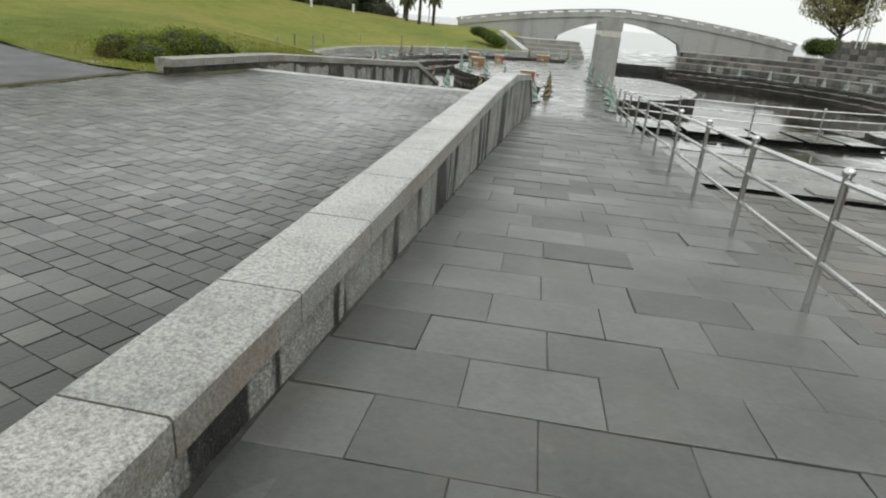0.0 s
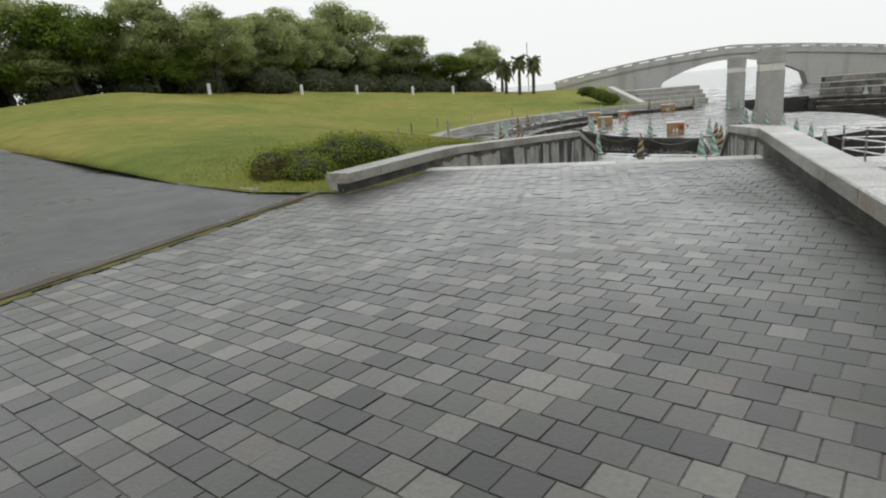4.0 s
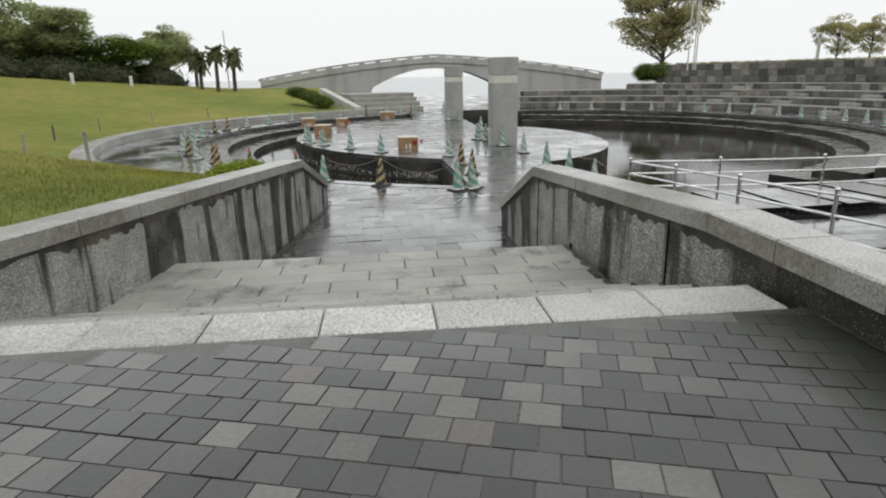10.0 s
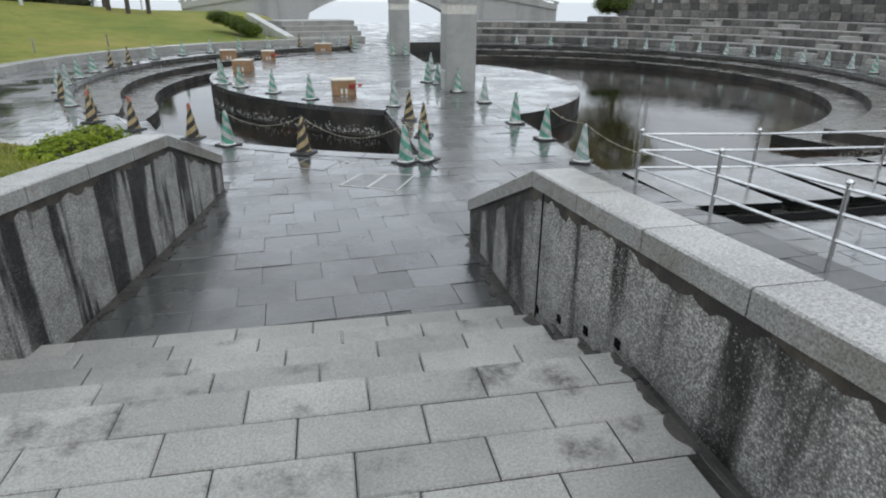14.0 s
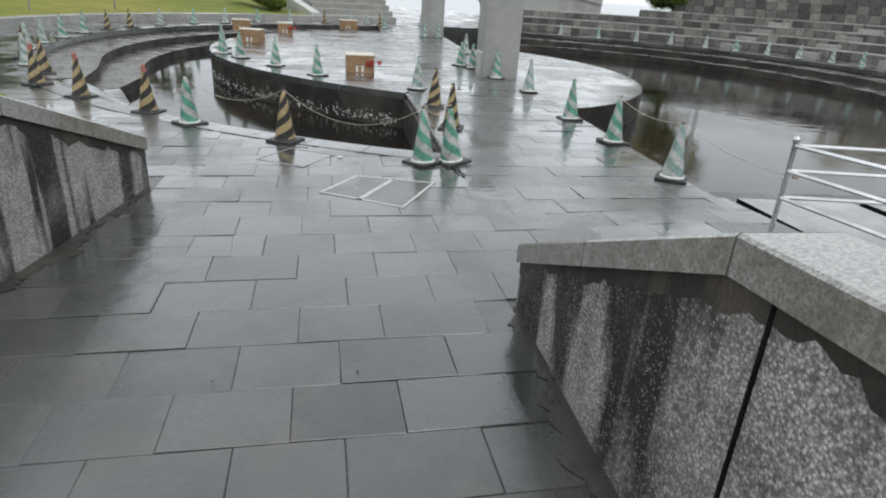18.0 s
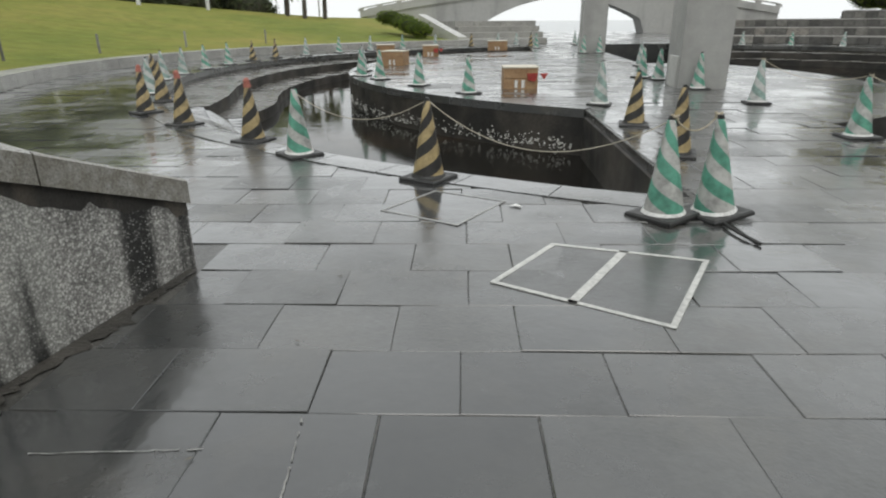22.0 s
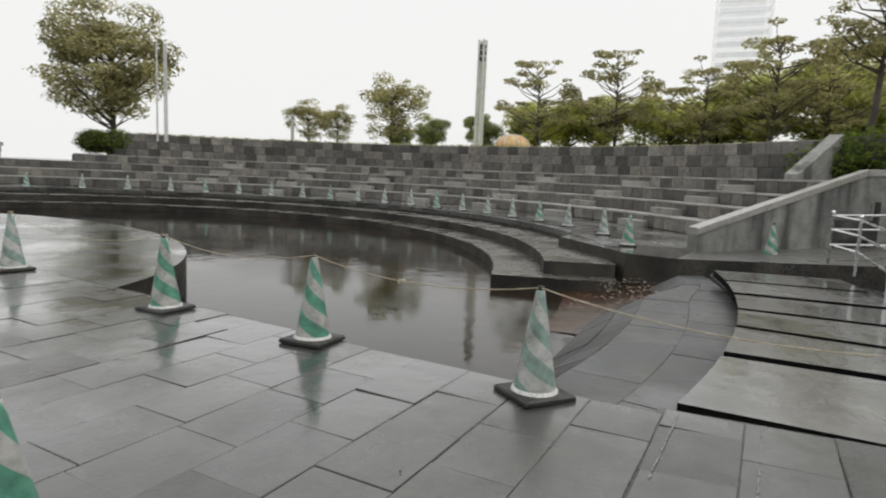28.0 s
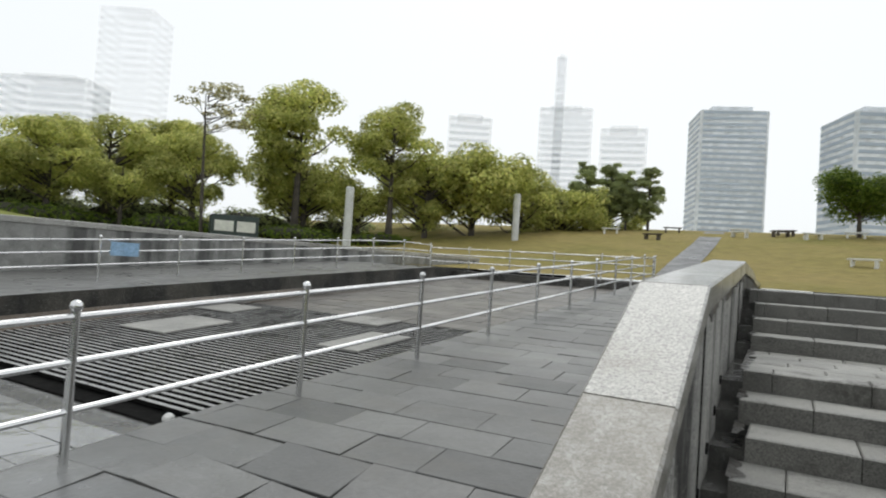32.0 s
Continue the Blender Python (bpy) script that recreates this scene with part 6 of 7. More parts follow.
# ---- trees ----
def make_tree(name, h, spread, low, trunk_r, leaf, count, size, seed, label, n_blob=34, blob=0.34, flat=0.62):
    """Trunk, limbs out to every clump of the crown, and the crown's leaves; low: height of the crown's foot."""
    rnd = random.Random(seed)
    t = group_at(name, 0, 0, 0, label, "tree")
    mid, half = 0.5 * (h + low), 0.5 * (h - low)
    blobs = []
    for k in range(n_blob):
        u = Vector((rnd.gauss(0, 1), rnd.gauss(0, 1), rnd.gauss(0, 1))).normalized()
        f = rnd.uniform(0.3, 1.0) ** 0.6 * (1 - 0.75 * blob)
        r = spread * blob * rnd.uniform(0.5, 1.25)
        wide = 1.0 if u.z > 0 else 1.0 + 0.12 * abs(u.z)
        blobs.append((u.x * spread * f * wide, u.y * spread * f * wide, mid + u.z * half * f, r, r * rnd.uniform(flat - 0.1, flat + 0.15)))
    bm = bmesh.new()
    lean = Vector((rnd.uniform(-0.15, 0.15), rnd.uniform(-0.15, 0.15), 0))
    stem = [Vector((0, 0, -0.4)), Vector((0, 0, low * 0.6)) + lean, Vector((0, 0, low + half * 0.5)) + lean * 1.6, Vector((0, 0, h - half * 0.45)) + lean * 2]
    for p, q, r0, r1 in zip(stem, stem[1:], (1.25, 1.0, 0.6), (1.0, 0.6, 0.15)):
        tube(bm, p, q, trunk_r * r0, 8, trunk_r * r1, caps=False)
    for (x, y, z, rx, rz) in blobs:
        zb = max(low * 0.7, min(h - half * 0.6, z - math.hypot(x, y) * rnd.uniform(0.4, 0.8)))
        a = Vector((0, 0, zb)) + lean
        e = Vector((x, y, z))
        m = a.lerp(e, 0.5) + Vector((rnd.uniform(-0.2, 0.2), rnd.uniform(-0.2, 0.2), rnd.uniform(-0.3, 0.1)))
        tube(bm, a, m, trunk_r * 0.36, 5, trunk_r * 0.22, caps=False)
        tube(bm, m, e, trunk_r * 0.22, 5, trunk_r * 0.07, caps=False)
        for _ in range(3):
            w = e + Vector((rnd.uniform(-1, 1) * rx, rnd.uniform(-1, 1) * rx, rnd.uniform(-0.4, 0.9) * rz)) * 0.8
            tube(bm, m.lerp(e, 0.7), w, trunk_r * 0.1, 4, trunk_r * 0.03, caps=False)
    part("trunk", bm, leaf[1], t)
    bm = bmesh.new()
    leaf_cloud(bm, blobs, count, size, rnd)
    part("crown", bm, leaf[0], t)
    return t


DARK, MID, OLIVE = (M_LEAF_DARK, M_BARK), (M_LEAF_MID, M_BARK), (M_LEAF_OLIVE, M_BARK)
grove_a = make_tree("tree", 9.6, 4.6, 1.5, 0.28, DARK, 21000, 0.125, 21, "broad dark evergreen tree in the grove", 38, 0.33)
grove_b = make_tree("tree", 8.8, 4.0, 1.7, 0.25, DARK, 20000, 0.125, 22, "broad dark evergreen tree in the grove", 34, 0.35)
grove_c = make_tree("tree", 8.2, 4.0, 1.4, 0.22, (M_LEAF_BUSH, M_BARK), 19000, 0.125, 23, "green evergreen tree in the grove", 26, 0.40)
camph_a = make_tree("tree", 10.2, 5.0, 1.9, 0.3, MID, 15000, 0.16, 24, "camphor tree with fresh yellow-green leaves", 44, 0.27)
camph_b = make_tree("tree", 8.0, 5.2, 1.6, 0.26, MID, 14500, 0.16, 25, "camphor tree with fresh yellow-green leaves", 40, 0.29)
sparse = make_tree("tree", 7.5, 3.8, 0.5, 0.12, OLIVE, 8500, 0.12, 26, "thin open tree with olive leaves", 60, 0.24)
thin = make_tree("tree", 7.8, 3.8, 1.0, 0.12, OLIVE, 4600, 0.12, 29, "thin open tree with sky showing through its olive leaves", 50, 0.18, 0.35)
lone = make_tree("tree", 10.4, 4.9, 1.0, 0.2, OLIVE, 24000, 0.12, 27, "lone olive-leaved tree above the stone seats", 90, 0.25, 0.45)
pine = make_tree("tree", 6.6, 2.0, 2.6, 0.12, (M_LEAF_OLIVE, M_BARK), 4500, 0.08, 28, "tall sparse young tree on the mound", 44, 0.27, 0.4)
conif = make_tree("tree", 10.0, 1.9, 1.0, 0.2, DARK, 7000, 0.16, 29, "narrow dark conifer at the lawn's edge", 34, 0.4)
camph_tall = make_tree("tree", 12.3, 4.1, 3.8, 0.26, MID, 15000, 0.15, 36, "tall camphor tree with yellow-green leaves and open gaps", 26, 0.36)
umbrella = make_tree("tree", 10.0, 3.2, 6.6, 0.09, OLIVE, 2400, 0.10, 33, "thin tree with flat open layers of leaves above the camphors", 24, 0.24, 0.2)
trnd = random.Random(31)


def plant(src, x, y, z, s=1.0, group="", wide=1.0):
    t = copy_thing(src, pose(x, y, z, 0, 0, trnd.uniform(0, 360)) @ Matrix.Diagonal((s * wide, s * wide, s * trnd.uniform(0.96, 1.04), 1)))
    if group:
        t["group"] = group


row = [(-54, 3, 12.0), (-50, 8, 11.0), (-46.5, 13, 11.5), (-43, 18, 10.0), (-40, 22.5, 9.6), (-37.5, 27, 8.2), (-39, 36, 9.0), (-41, 44, 9.6), (-40.6, 54.6, 11.2), (-32, 52.2, 7.3), (-27.8, 54.5, 4.7), (-24.3, 60, 5.5)]
for i, (x, y, h) in enumerate(row):
    src, full = ((grove_a, 9.6), (grove_b, 8.8), (grove_c, 8.2))[(0, 1, 0, 2, 1, 0, 1, 0, 0, 1, 2, 1)[i]]
    gz = (3.2, 3.6, 4.0, 4.2, 4.2, 4.2, 3.9, 3.6, 3.3, 2.6, 2.2, 1.8)[i]
    plant(src, x, y, gz, (h * (1.06 if i > 4 else 1.0) + 2.85 - gz) / full, "grove beside the grass", (1.0, 1.0, 1.0, 1.0, 1.0, 1.15, 1.15, 1.2, 1.3, 1.5, 1.55, 1.35)[i])
    if i < 7:
        plant((grove_b, grove_a)[i % 2], x - 5.0, y + 3.4, gz - 0.5, 0.92 - 0.04 * i, "grove beside the grass")
    if i < len(row) - 1:
        x2, y2, h2 = row[i + 1]
        for u in (0.33, 0.7):
            low_h = (0.66 if i < 7 else 0.60 * h / h2 if i == 8 else 0.85) * min(h, h2) * (1.0 if u < 0.5 else 0.9)
            plant((grove_c, grove_b)[(i + (u > 0.5)) % 2], x + (x2 - x) * u - 1.2, y + (y2 - y) * u + 0.8, gz - 0.9, low_h / 8.4, "grove beside the grass", 1.5)
for x, y, s in ((46, 32, 0.50), (48.5, 28.5, 0.54), (44, 34.5, 0.42), (51, 25, 0.6)):
    plant(grove_b, x, y, 2.6, s, "trees behind the stone seats")
for x, y, s in ((31.5, 33.3, 0.5), (33, 32, 0.45), (36.0, 29.0, 0.78), (41, 19.5, 1.0), (43, 14.4, 1.05), (43.5, 9, 1.0), (39, 4.6, 1.1), (40.5, 2, 1.0)):
    plant(thin if x > 38 else sparse, x, y, 2.9, s, "trees behind the stone seats")
for i, (x, y, s) in enumerate(((50, 24, 0.62), (48, 20, 0.66), (47, 17, 0.68), (49, 12, 0.8), (48, 6, 0.8), (52, 9, 0.85), (51, 2, 0.85), (50, -3, 0.9), (49, -9, 0.9), (47, -16, 0.9), (43, -24, 0.9), (34, -35, 0.95), (46, 0, 0.85), (45, -5, 0.75), (44, -10, 0.78), (43, -15, 0.68), (41, -19, 0.70), (38.5, -22.5, 0.70), (36, -26, 0.74), (30, -37, 0.8), (25, -39, 0.85), (22.5, -42, 1.12), (20, -46, 0.92), (18, -50, 0.95), (15, -56, 0.9), (50, -22, 0.9), (44, -30, 0.95), (38, -38, 0.9), (30, -46, 0.9))):
    plant((camph_a, camph_b)[i % 2], x, y, 2.4, s * (0.98, 1.08, 0.92, 1.03, 0.95)[i % 5], "camphor trees behind the far ramp")
plant(camph_tall, 32.6, -32.5, 2.4, 1.10)
plant(camph_tall, 26.6, -36.5, 2.4, 0.96)
plant(umbrella, 31.2, -23.2, 2.4, 1.0)
plant(lone, 21.6, 41.0, 2.0, 0.98)
plant(pine, 25.0, 0.6, 2.7, 1.0)
for x, y, s in ((16.2, -51.5, 0.86), (13.8, -52, 0.80), (12.6, -52.6, 0.72), (10.8, -53, 0.80)):
    plant(conif, x, y, 4.6, s, "conifers at the lawn's edge")
plant(grove_c, -4.4, -51, 4.6, 0.86)
for src in (grove_a, grove_b, grove_c, camph_a, camph_b, sparse, thin, lone, pine, conif, umbrella, camph_tall):
    for o in list(src.children_recursive):
        bpy.data.objects.remove(o)
    bpy.data.objects.remove(src)
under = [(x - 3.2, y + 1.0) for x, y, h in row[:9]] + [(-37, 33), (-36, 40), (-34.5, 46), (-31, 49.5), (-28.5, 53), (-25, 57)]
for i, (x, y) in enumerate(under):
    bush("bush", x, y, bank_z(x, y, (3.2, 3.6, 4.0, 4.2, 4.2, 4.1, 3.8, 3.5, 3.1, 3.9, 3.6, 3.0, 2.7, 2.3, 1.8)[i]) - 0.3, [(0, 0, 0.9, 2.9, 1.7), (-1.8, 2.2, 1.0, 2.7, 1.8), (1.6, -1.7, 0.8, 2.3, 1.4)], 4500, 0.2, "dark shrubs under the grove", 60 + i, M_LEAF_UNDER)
for i, (x, y) in enumerate(((46, 14), (47, 5), (45, -4), (43, -12), (40, -19), (36, -26), (31, -32), (27, -37), (23, -43))):
    bush("hedge", x, y, 2.3, [(0, 0, 0.5, 2.6, 0.9), (-0.8, 2.6, 0.5, 2.4, 0.85), (0.8, -2.6, 0.5, 2.4, 0.8)], 3500, 0.16, "low green hedge under the camphor trees", 80 + i, M_LEAF_BUSH)
for i, (x, y) in enumerate(((54, 12), (55, 3), (54, -6), (53, -14), (50, -22), (46, -30), (41, -37), (36, -43), (30, -50))):
    bush("bush", x, y, 2.2, [(0, 0, 1.2, 3.6, 2.1), (-1.6, 3.6, 1.1, 3.2, 1.9), (1.6, -3.6, 1.2, 3.2, 2.0)], 5200, 0.2, "dark shrubs behind the camphor trees", 150 + i, M_LEAF_DARK)
# palms
def palm(x, y, z, h, seed):
    r = random.Random(seed)
    t = group_at("palm_tree", x, y, z, "slender palm tree with a tuft of dark fronds", "palm tree", "palms near the bridge")
    bm = bmesh.new()
    tube(bm, (0, 0, -0.3), (0.1, 0, h), 0.19, 8, 0.15)
    part("trunk", bm, M_BARK, t)
    for k in range(40):
        bm = bmesh.new()
        an, up = r.uniform(0, 6.28), r.uniform(-1.3, 1.3)
        pts = []
        for j in range(6):
            u = j / 5
            pts.append(Vector((0.1 + math.cos(an) * 0.85 * u, math.sin(an) * 0.85 * u, h + up * u * 0.95 - 0.5 * u * u)))
        side = Vector((-math.sin(an), math.cos(an), 0))
        for j in range(5):
            w0, w1 = 0.32 * math.sin(math.pi * (j + 0.4) / 5.6), 0.32 * math.sin(math.pi * (j + 1.4) / 5.6)
            for s in (-1, 1):
                v = [bm.verts.new(q) for q in (pts[j], pts[j + 1], pts[j + 1] + side * s * w1 - Vector((0, 0, 0.15)), pts[j] + side * s * w0 - Vector((0, 0, 0.15)))]
                bm.faces.new(v)
        part("frond", bm, M_LEAF_PALM, t)


for i, (x, y, h) in enumerate(((-16.9, 49.4, 3.3), (-15.8, 51.3, 3.3), (-18.8, 51.0, 2.9), (-20.6, 56, 3.3))):
    palm(x, y, 1.75, h, i)

# ---- poles, lamps ----
def lamp_pole(x, y, z, h, r, label, bars=False):
    t = group_at("lamp_post", x, y, z, label, "lamp post")
    bm = bmesh.new()
    if bars:
        for dx, dy in ((-0.16, -0.16), (0.16, -0.16), (0.16, 0.16), (-0.16, 0.16)):
            tube(bm, (dx, dy, 0), (dx, dy, h), 0.085, 6)
        part("shaft", bm, M_WHITEP, t)
        for zz in (h - 1.3, h - 0.9, h - 0.5):
            bm = bmesh.new()
            box(bm, -0.2, -0.2, zz, 0.2, 0.2, zz + 0.22)
            part("lamp_box", bm, M_BLACK, t)
    else:
        tube(bm, (0, 0, -0.3), (0, 0, h), r, 12)
        part("shaft", bm, M_POLE, t)
        bm = bmesh.new()
        tube(bm, (0, 0, h), (0, 0, h + 0.08), r * 1.06, 12, r * 0.8)
        part("cap", bm, M_POLE, t)


lamp_pole(34.4, 21.0, 2.9, 7.1, 0.3, "tall pale pole of four tubes with lamp boxes", True)
for x, y in ((21.15, 35.25), (21.5, 35.05), (21.8, 35.3)):
    lamp_pole(x, y, 2.9, 5.3, 0.05, "thin tall pale pole beside the lone tree")
lamp_pole(30.2, 33.5, 2.9, 2.0, 0.12, "short grey post behind the seats")
lamp_pole(33.8, -6.5, 2.0, 4.0, 0.24, "round pale grey lamp column")
lamp_pole(23.7, -28.0, 2.4, 3.5, 0.26, "round pale grey lamp column")
lamp_pole(17.6, -39.9, 3.6, 3.5, 0.26, "round pale grey lamp column")
lamp_pole(-16.6, 52.5, 2.0, 5.0, 0.06, "thin pale mast behind the palms")
for x, y in ((-45, 10.5), (-41, 17), (-36.5, 24.5), (-32.5, 31.7), (-29.8, 37), (-26.1, 41.9), (-23.6, 47)):
    lamp_pole(x, y, bank_z(x, y, 3.6) - 0.05, 0.85, 0.14, "short pale stone post in front of the grove")

# low clipped hedge on the bank behind the seats' top wall
for i, an in enumerate(range(-38, 52, 6)):
    x, y = polar(26.3, an)
    dx, dy = -math.sin(radians(an)), math.cos(radians(an))
    bush("hedge", x, y, 2.75, [(dx * u, dy * u, 0.12, 0.8, 0.34) for u in (-1.2, -0.4, 0.4, 1.2)], 1500, 0.10, "low olive-brown hedge along the top of the stone seats", 120 + i, M_LEAF_OLIVE)

# orange dome of a play frame behind the seats
dome = group_at("play_dome", 35.6, 19.1, 2.95, "mottled orange and yellow dome behind the stone seats", "play equipment")
bm = bmesh.new()
bmesh.ops.create_uvsphere(bm, u_segments=16, v_segments=8, radius=1.0, matrix=Matrix.Translation((0, 0, 0.4)) @ Matrix.Diagonal((1.2, 1.2, 0.8, 1)))
part("shell", bm, M_ORANGE, dome, smooth=True)
for k in range(8):
    bm = bmesh.new()
    an = math.pi * k / 4
    pipe(bm, [(1.22 * math.cos(an) * math.cos(u), 1.22 * math.sin(an) * math.cos(u), 0.4 + 0.82 * math.sin(u)) for u in np.linspace(0, 1.5, 7)], 0.035, 5)
    part("rib", bm, M_WHITEP, dome)

# information hut, benches
hut = group_at("notice_hut", 30.2, -24.8, 2.2, "dark green hut with white notice boards", "notice board")
bm = bmesh.new()
stone(bm, -0.9, -1.4, 0.9, 1.4, -0.2, 1.5, 0.02)
part("body", bm, M_SIGNGREEN, hut)
for y0 in (-1.2, 0.1):
    bm = bmesh.new()
    box(bm, -0.93, y0, 0.5, -0.905, y0 + 1.1, 1.15)
    part("notice_board", bm, M_WHITEP, hut)
hut.rotation_euler = (0, 0, radians(-35))
bl = bmesh.new()
box(bl, -0.3, -0.012, -0.14, 0.3, 0.012, 0.14)
sign = part("sign_plate", bl, M_BLUE)
sign.matrix_basis = pose(11.56, -6.1, 1.33, 0, 0, 90)
tagged(sign, "pale blue notice plate tied to the rail", "sign")
brnd = random.Random(8)


def bench(x, y, dark):
    z = lawn_z(y)
    b = group_at("bench", x, y, z, "low dark bench on the lawn" if dark else "low white bench block on the lawn", "bench", "benches on the lawn")
    b.rotation_euler = (0, 0, radians(brnd.uniform(-30, 30)))
    m = M_BARK if dark else M_WHITEP
    bm = bmesh.new()
    stone(bm, -0.7, -0.22, 0.7, 0.22, 0.34, 0.42, 0.01)
    part("seat", bm, m, b)
    for s in (-0.5, 0.5):
        bm = bmesh.new()
        box(bm, s - 0.06, -0.18, -0.1, s + 0.06, 0.18, 0.34)
        part("leg", bm, m, b)


for x, y, dk in ((0.3, -50, True), (0.6, -49.0, True), (8.6, -43.9, True), (8.3, -50.2, True), (3.2, -47.7, False), (3.4, -50.5, False), (-1.4, -47.7, False), (-3.3, -34.4, False), (12.6, -47.6, False), (-4.0, -49.5, False)):
    bench(x, y, dk)

# ---- far buildings ----
def tower(x, y, z, w, d, h, turn, floors, label):
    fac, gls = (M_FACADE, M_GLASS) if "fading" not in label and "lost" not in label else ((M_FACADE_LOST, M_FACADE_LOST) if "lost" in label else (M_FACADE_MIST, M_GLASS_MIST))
    t = group_at("building", x, y, z, label, "building", "towers in the mist")
    t.rotation_euler = (0, 0, radians(turn))
    fh = h / floors
    bm = bmesh.new()
    prism(bm, [(-w / 2 + 0.8, -d / 2), (w / 2 - 0.8, -d / 2), (w / 2, -d / 2 + 0.8), (w / 2, d / 2 - 0.8), (w / 2 - 0.8, d / 2), (-w / 2 + 0.8, d / 2), (-w / 2, d / 2 - 0.8), (-w / 2, -d / 2 + 0.8)], -6, h)
    part("wall", bm, fac, t)
    for f in range(floors):
        z0 = f * fh + fh * 0.35
        bm = bmesh.new()
        e = 0.15
        for (a, b, c, k) in ((-w / 2 + 1.2, -d / 2 - e, w / 2 - 1.2, -d / 2), (-w / 2 + 1.2, d / 2, w / 2 - 1.2, d / 2 + e), (-w / 2 - e, -d / 2 + 1.2, -w / 2, d / 2 - 1.2), (w / 2, -d / 2 + 1.2, w / 2 + e, d / 2 - 1.2)):
            box(bm, a, b, z0, c, k, z0 + fh * 0.5)
        part("window_band", bm, gls, t)
    bm = bmesh.new()
    box(bm, -w * 0.3, -d * 0.3, h, w * 0.3, d * 0.3, h + 3)
    part("roof", bm, fac, t)


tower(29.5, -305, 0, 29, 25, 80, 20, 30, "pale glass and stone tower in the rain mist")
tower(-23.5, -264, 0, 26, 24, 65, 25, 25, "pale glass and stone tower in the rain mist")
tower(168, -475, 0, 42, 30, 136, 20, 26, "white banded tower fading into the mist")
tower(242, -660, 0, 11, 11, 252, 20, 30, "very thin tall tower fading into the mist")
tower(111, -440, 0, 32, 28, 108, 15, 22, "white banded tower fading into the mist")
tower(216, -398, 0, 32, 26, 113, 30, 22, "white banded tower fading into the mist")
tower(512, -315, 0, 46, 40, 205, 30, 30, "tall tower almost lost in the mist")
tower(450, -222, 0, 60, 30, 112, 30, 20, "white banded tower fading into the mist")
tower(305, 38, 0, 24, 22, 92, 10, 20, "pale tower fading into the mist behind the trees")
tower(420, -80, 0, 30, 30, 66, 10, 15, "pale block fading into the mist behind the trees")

# ---- silt and moss washed against the walls' feet ----
def ribbon(bm, foot, y0, y1, side, width, z, seed):
    """A ragged thin film along a wall's foot line foot(y)."""
    n = max(6, int(abs(y1 - y0) / 0.035))
    rows = []
    for i in range(n + 1):
        y = y0 + (y1 - y0) * i / n
        w = width * max(0.12, 0.55 + 0.9 * noise.noise((y * 1.7, seed, 0)) + 0.5 * noise.noise((y * 7.0, seed, 3)) + 0.4 * noise.noise((y * 23.0, seed, 5)))
        w *= min(1.0, 0.15 + 4 * min(i, n - i) / n)
        x = foot(y)
        rows.append([bm.verts.new((x - side * 0.02, y, z + 0.004)), bm.verts.new((x + side * w * 0.55, y, z + 0.0035)), bm.verts.new((x + side * w, y, z + 0.0005))])
    for u, v in zip(rows, rows[1:]):
        for k in range(2):
            bm.faces.new((u[k], u[k + 1], v[k + 1], v[k]))
    bmesh.ops.recalc_face_normals(bm, faces=bm.faces[:])


bm = bmesh.new()
ribbon(bm, lambda y: wall_x(y) + 0.03, -2.04, 0.0, -1, 0.22, 0.004, 1)
ribbon(bm, lambda y: left_x(y) + 0.0, -2.04, 2.6, 1, 0.20, 0.004, 2)
ribbon(bm, lambda y: wall_x(y) + 0.03, -17.0, -7.5, -1, 0.10, H + 0.002, 3)
for k, (y0, y1, z, h) in enumerate(treads[1:]):
    ribbon(bm, lambda y: wall_x(y) - 0.115, y0 + 0.01, y1 - 0.01, -1, 0.08, z + 0.003, 10 + k)
tagged(part("silt", bm, M_SILT), "dark wet silt along the feet of the walls", "silt", kind="stuff")
bm = bmesh.new()
ribbon(bm, lambda y: -4.99 + (y + 9.32) * 0.147, -9.42, -7.35, 1, 0.26, H + 0.003, 51)
ribbon(bm, lambda y: -5.46, -24.0, -9.25, 1, 0.13, H + 0.003, 52)
tagged(part("moss", bm, M_MOSS), "yellow-green moss along the wall's foot and the drain", "moss", kind="stuff")

# ---- mown blades on the near part of the bank ----
grn = random.Random(91)
gv, gf = [], []
for _ in range(26000):
    y = grn.uniform(-9.6, 4.0)
    x = -4.4 - 0.16 * (1.0 - y) * 0.5 - abs(grn.gauss(0, 3.2))
    hit = tree_bank.ray_cast(Vector((x, y, 8)), Vector((0, 0, -1)))
    if hit[0] is None:
        continue
    z = hit[0].z
    a, hgt, w = grn.uniform(0, 6.28), grn.uniform(0.025, 0.06), grn.uniform(0.004, 0.008)
    k = len(gv)
    dx, dy = math.cos(a) * w, math.sin(a) * w
    lx, ly = grn.uniform(-0.03, 0.03), grn.uniform(-0.03, 0.03)
    gv.extend(((x - dx, y - dy, z - 0.01), (x + dx, y + dy, z - 0.01), (x + lx, y + ly, z + hgt)))
    gf.append((k, k + 1, k + 2))
me = bpy.data.meshes.new("grass_blades")
me.from_pydata(gv, [], gf)
me.materials.append(M_BLADE)
tagged(new("grass_blades", me), "short mown blades of olive-green grass", "grass", kind="stuff")

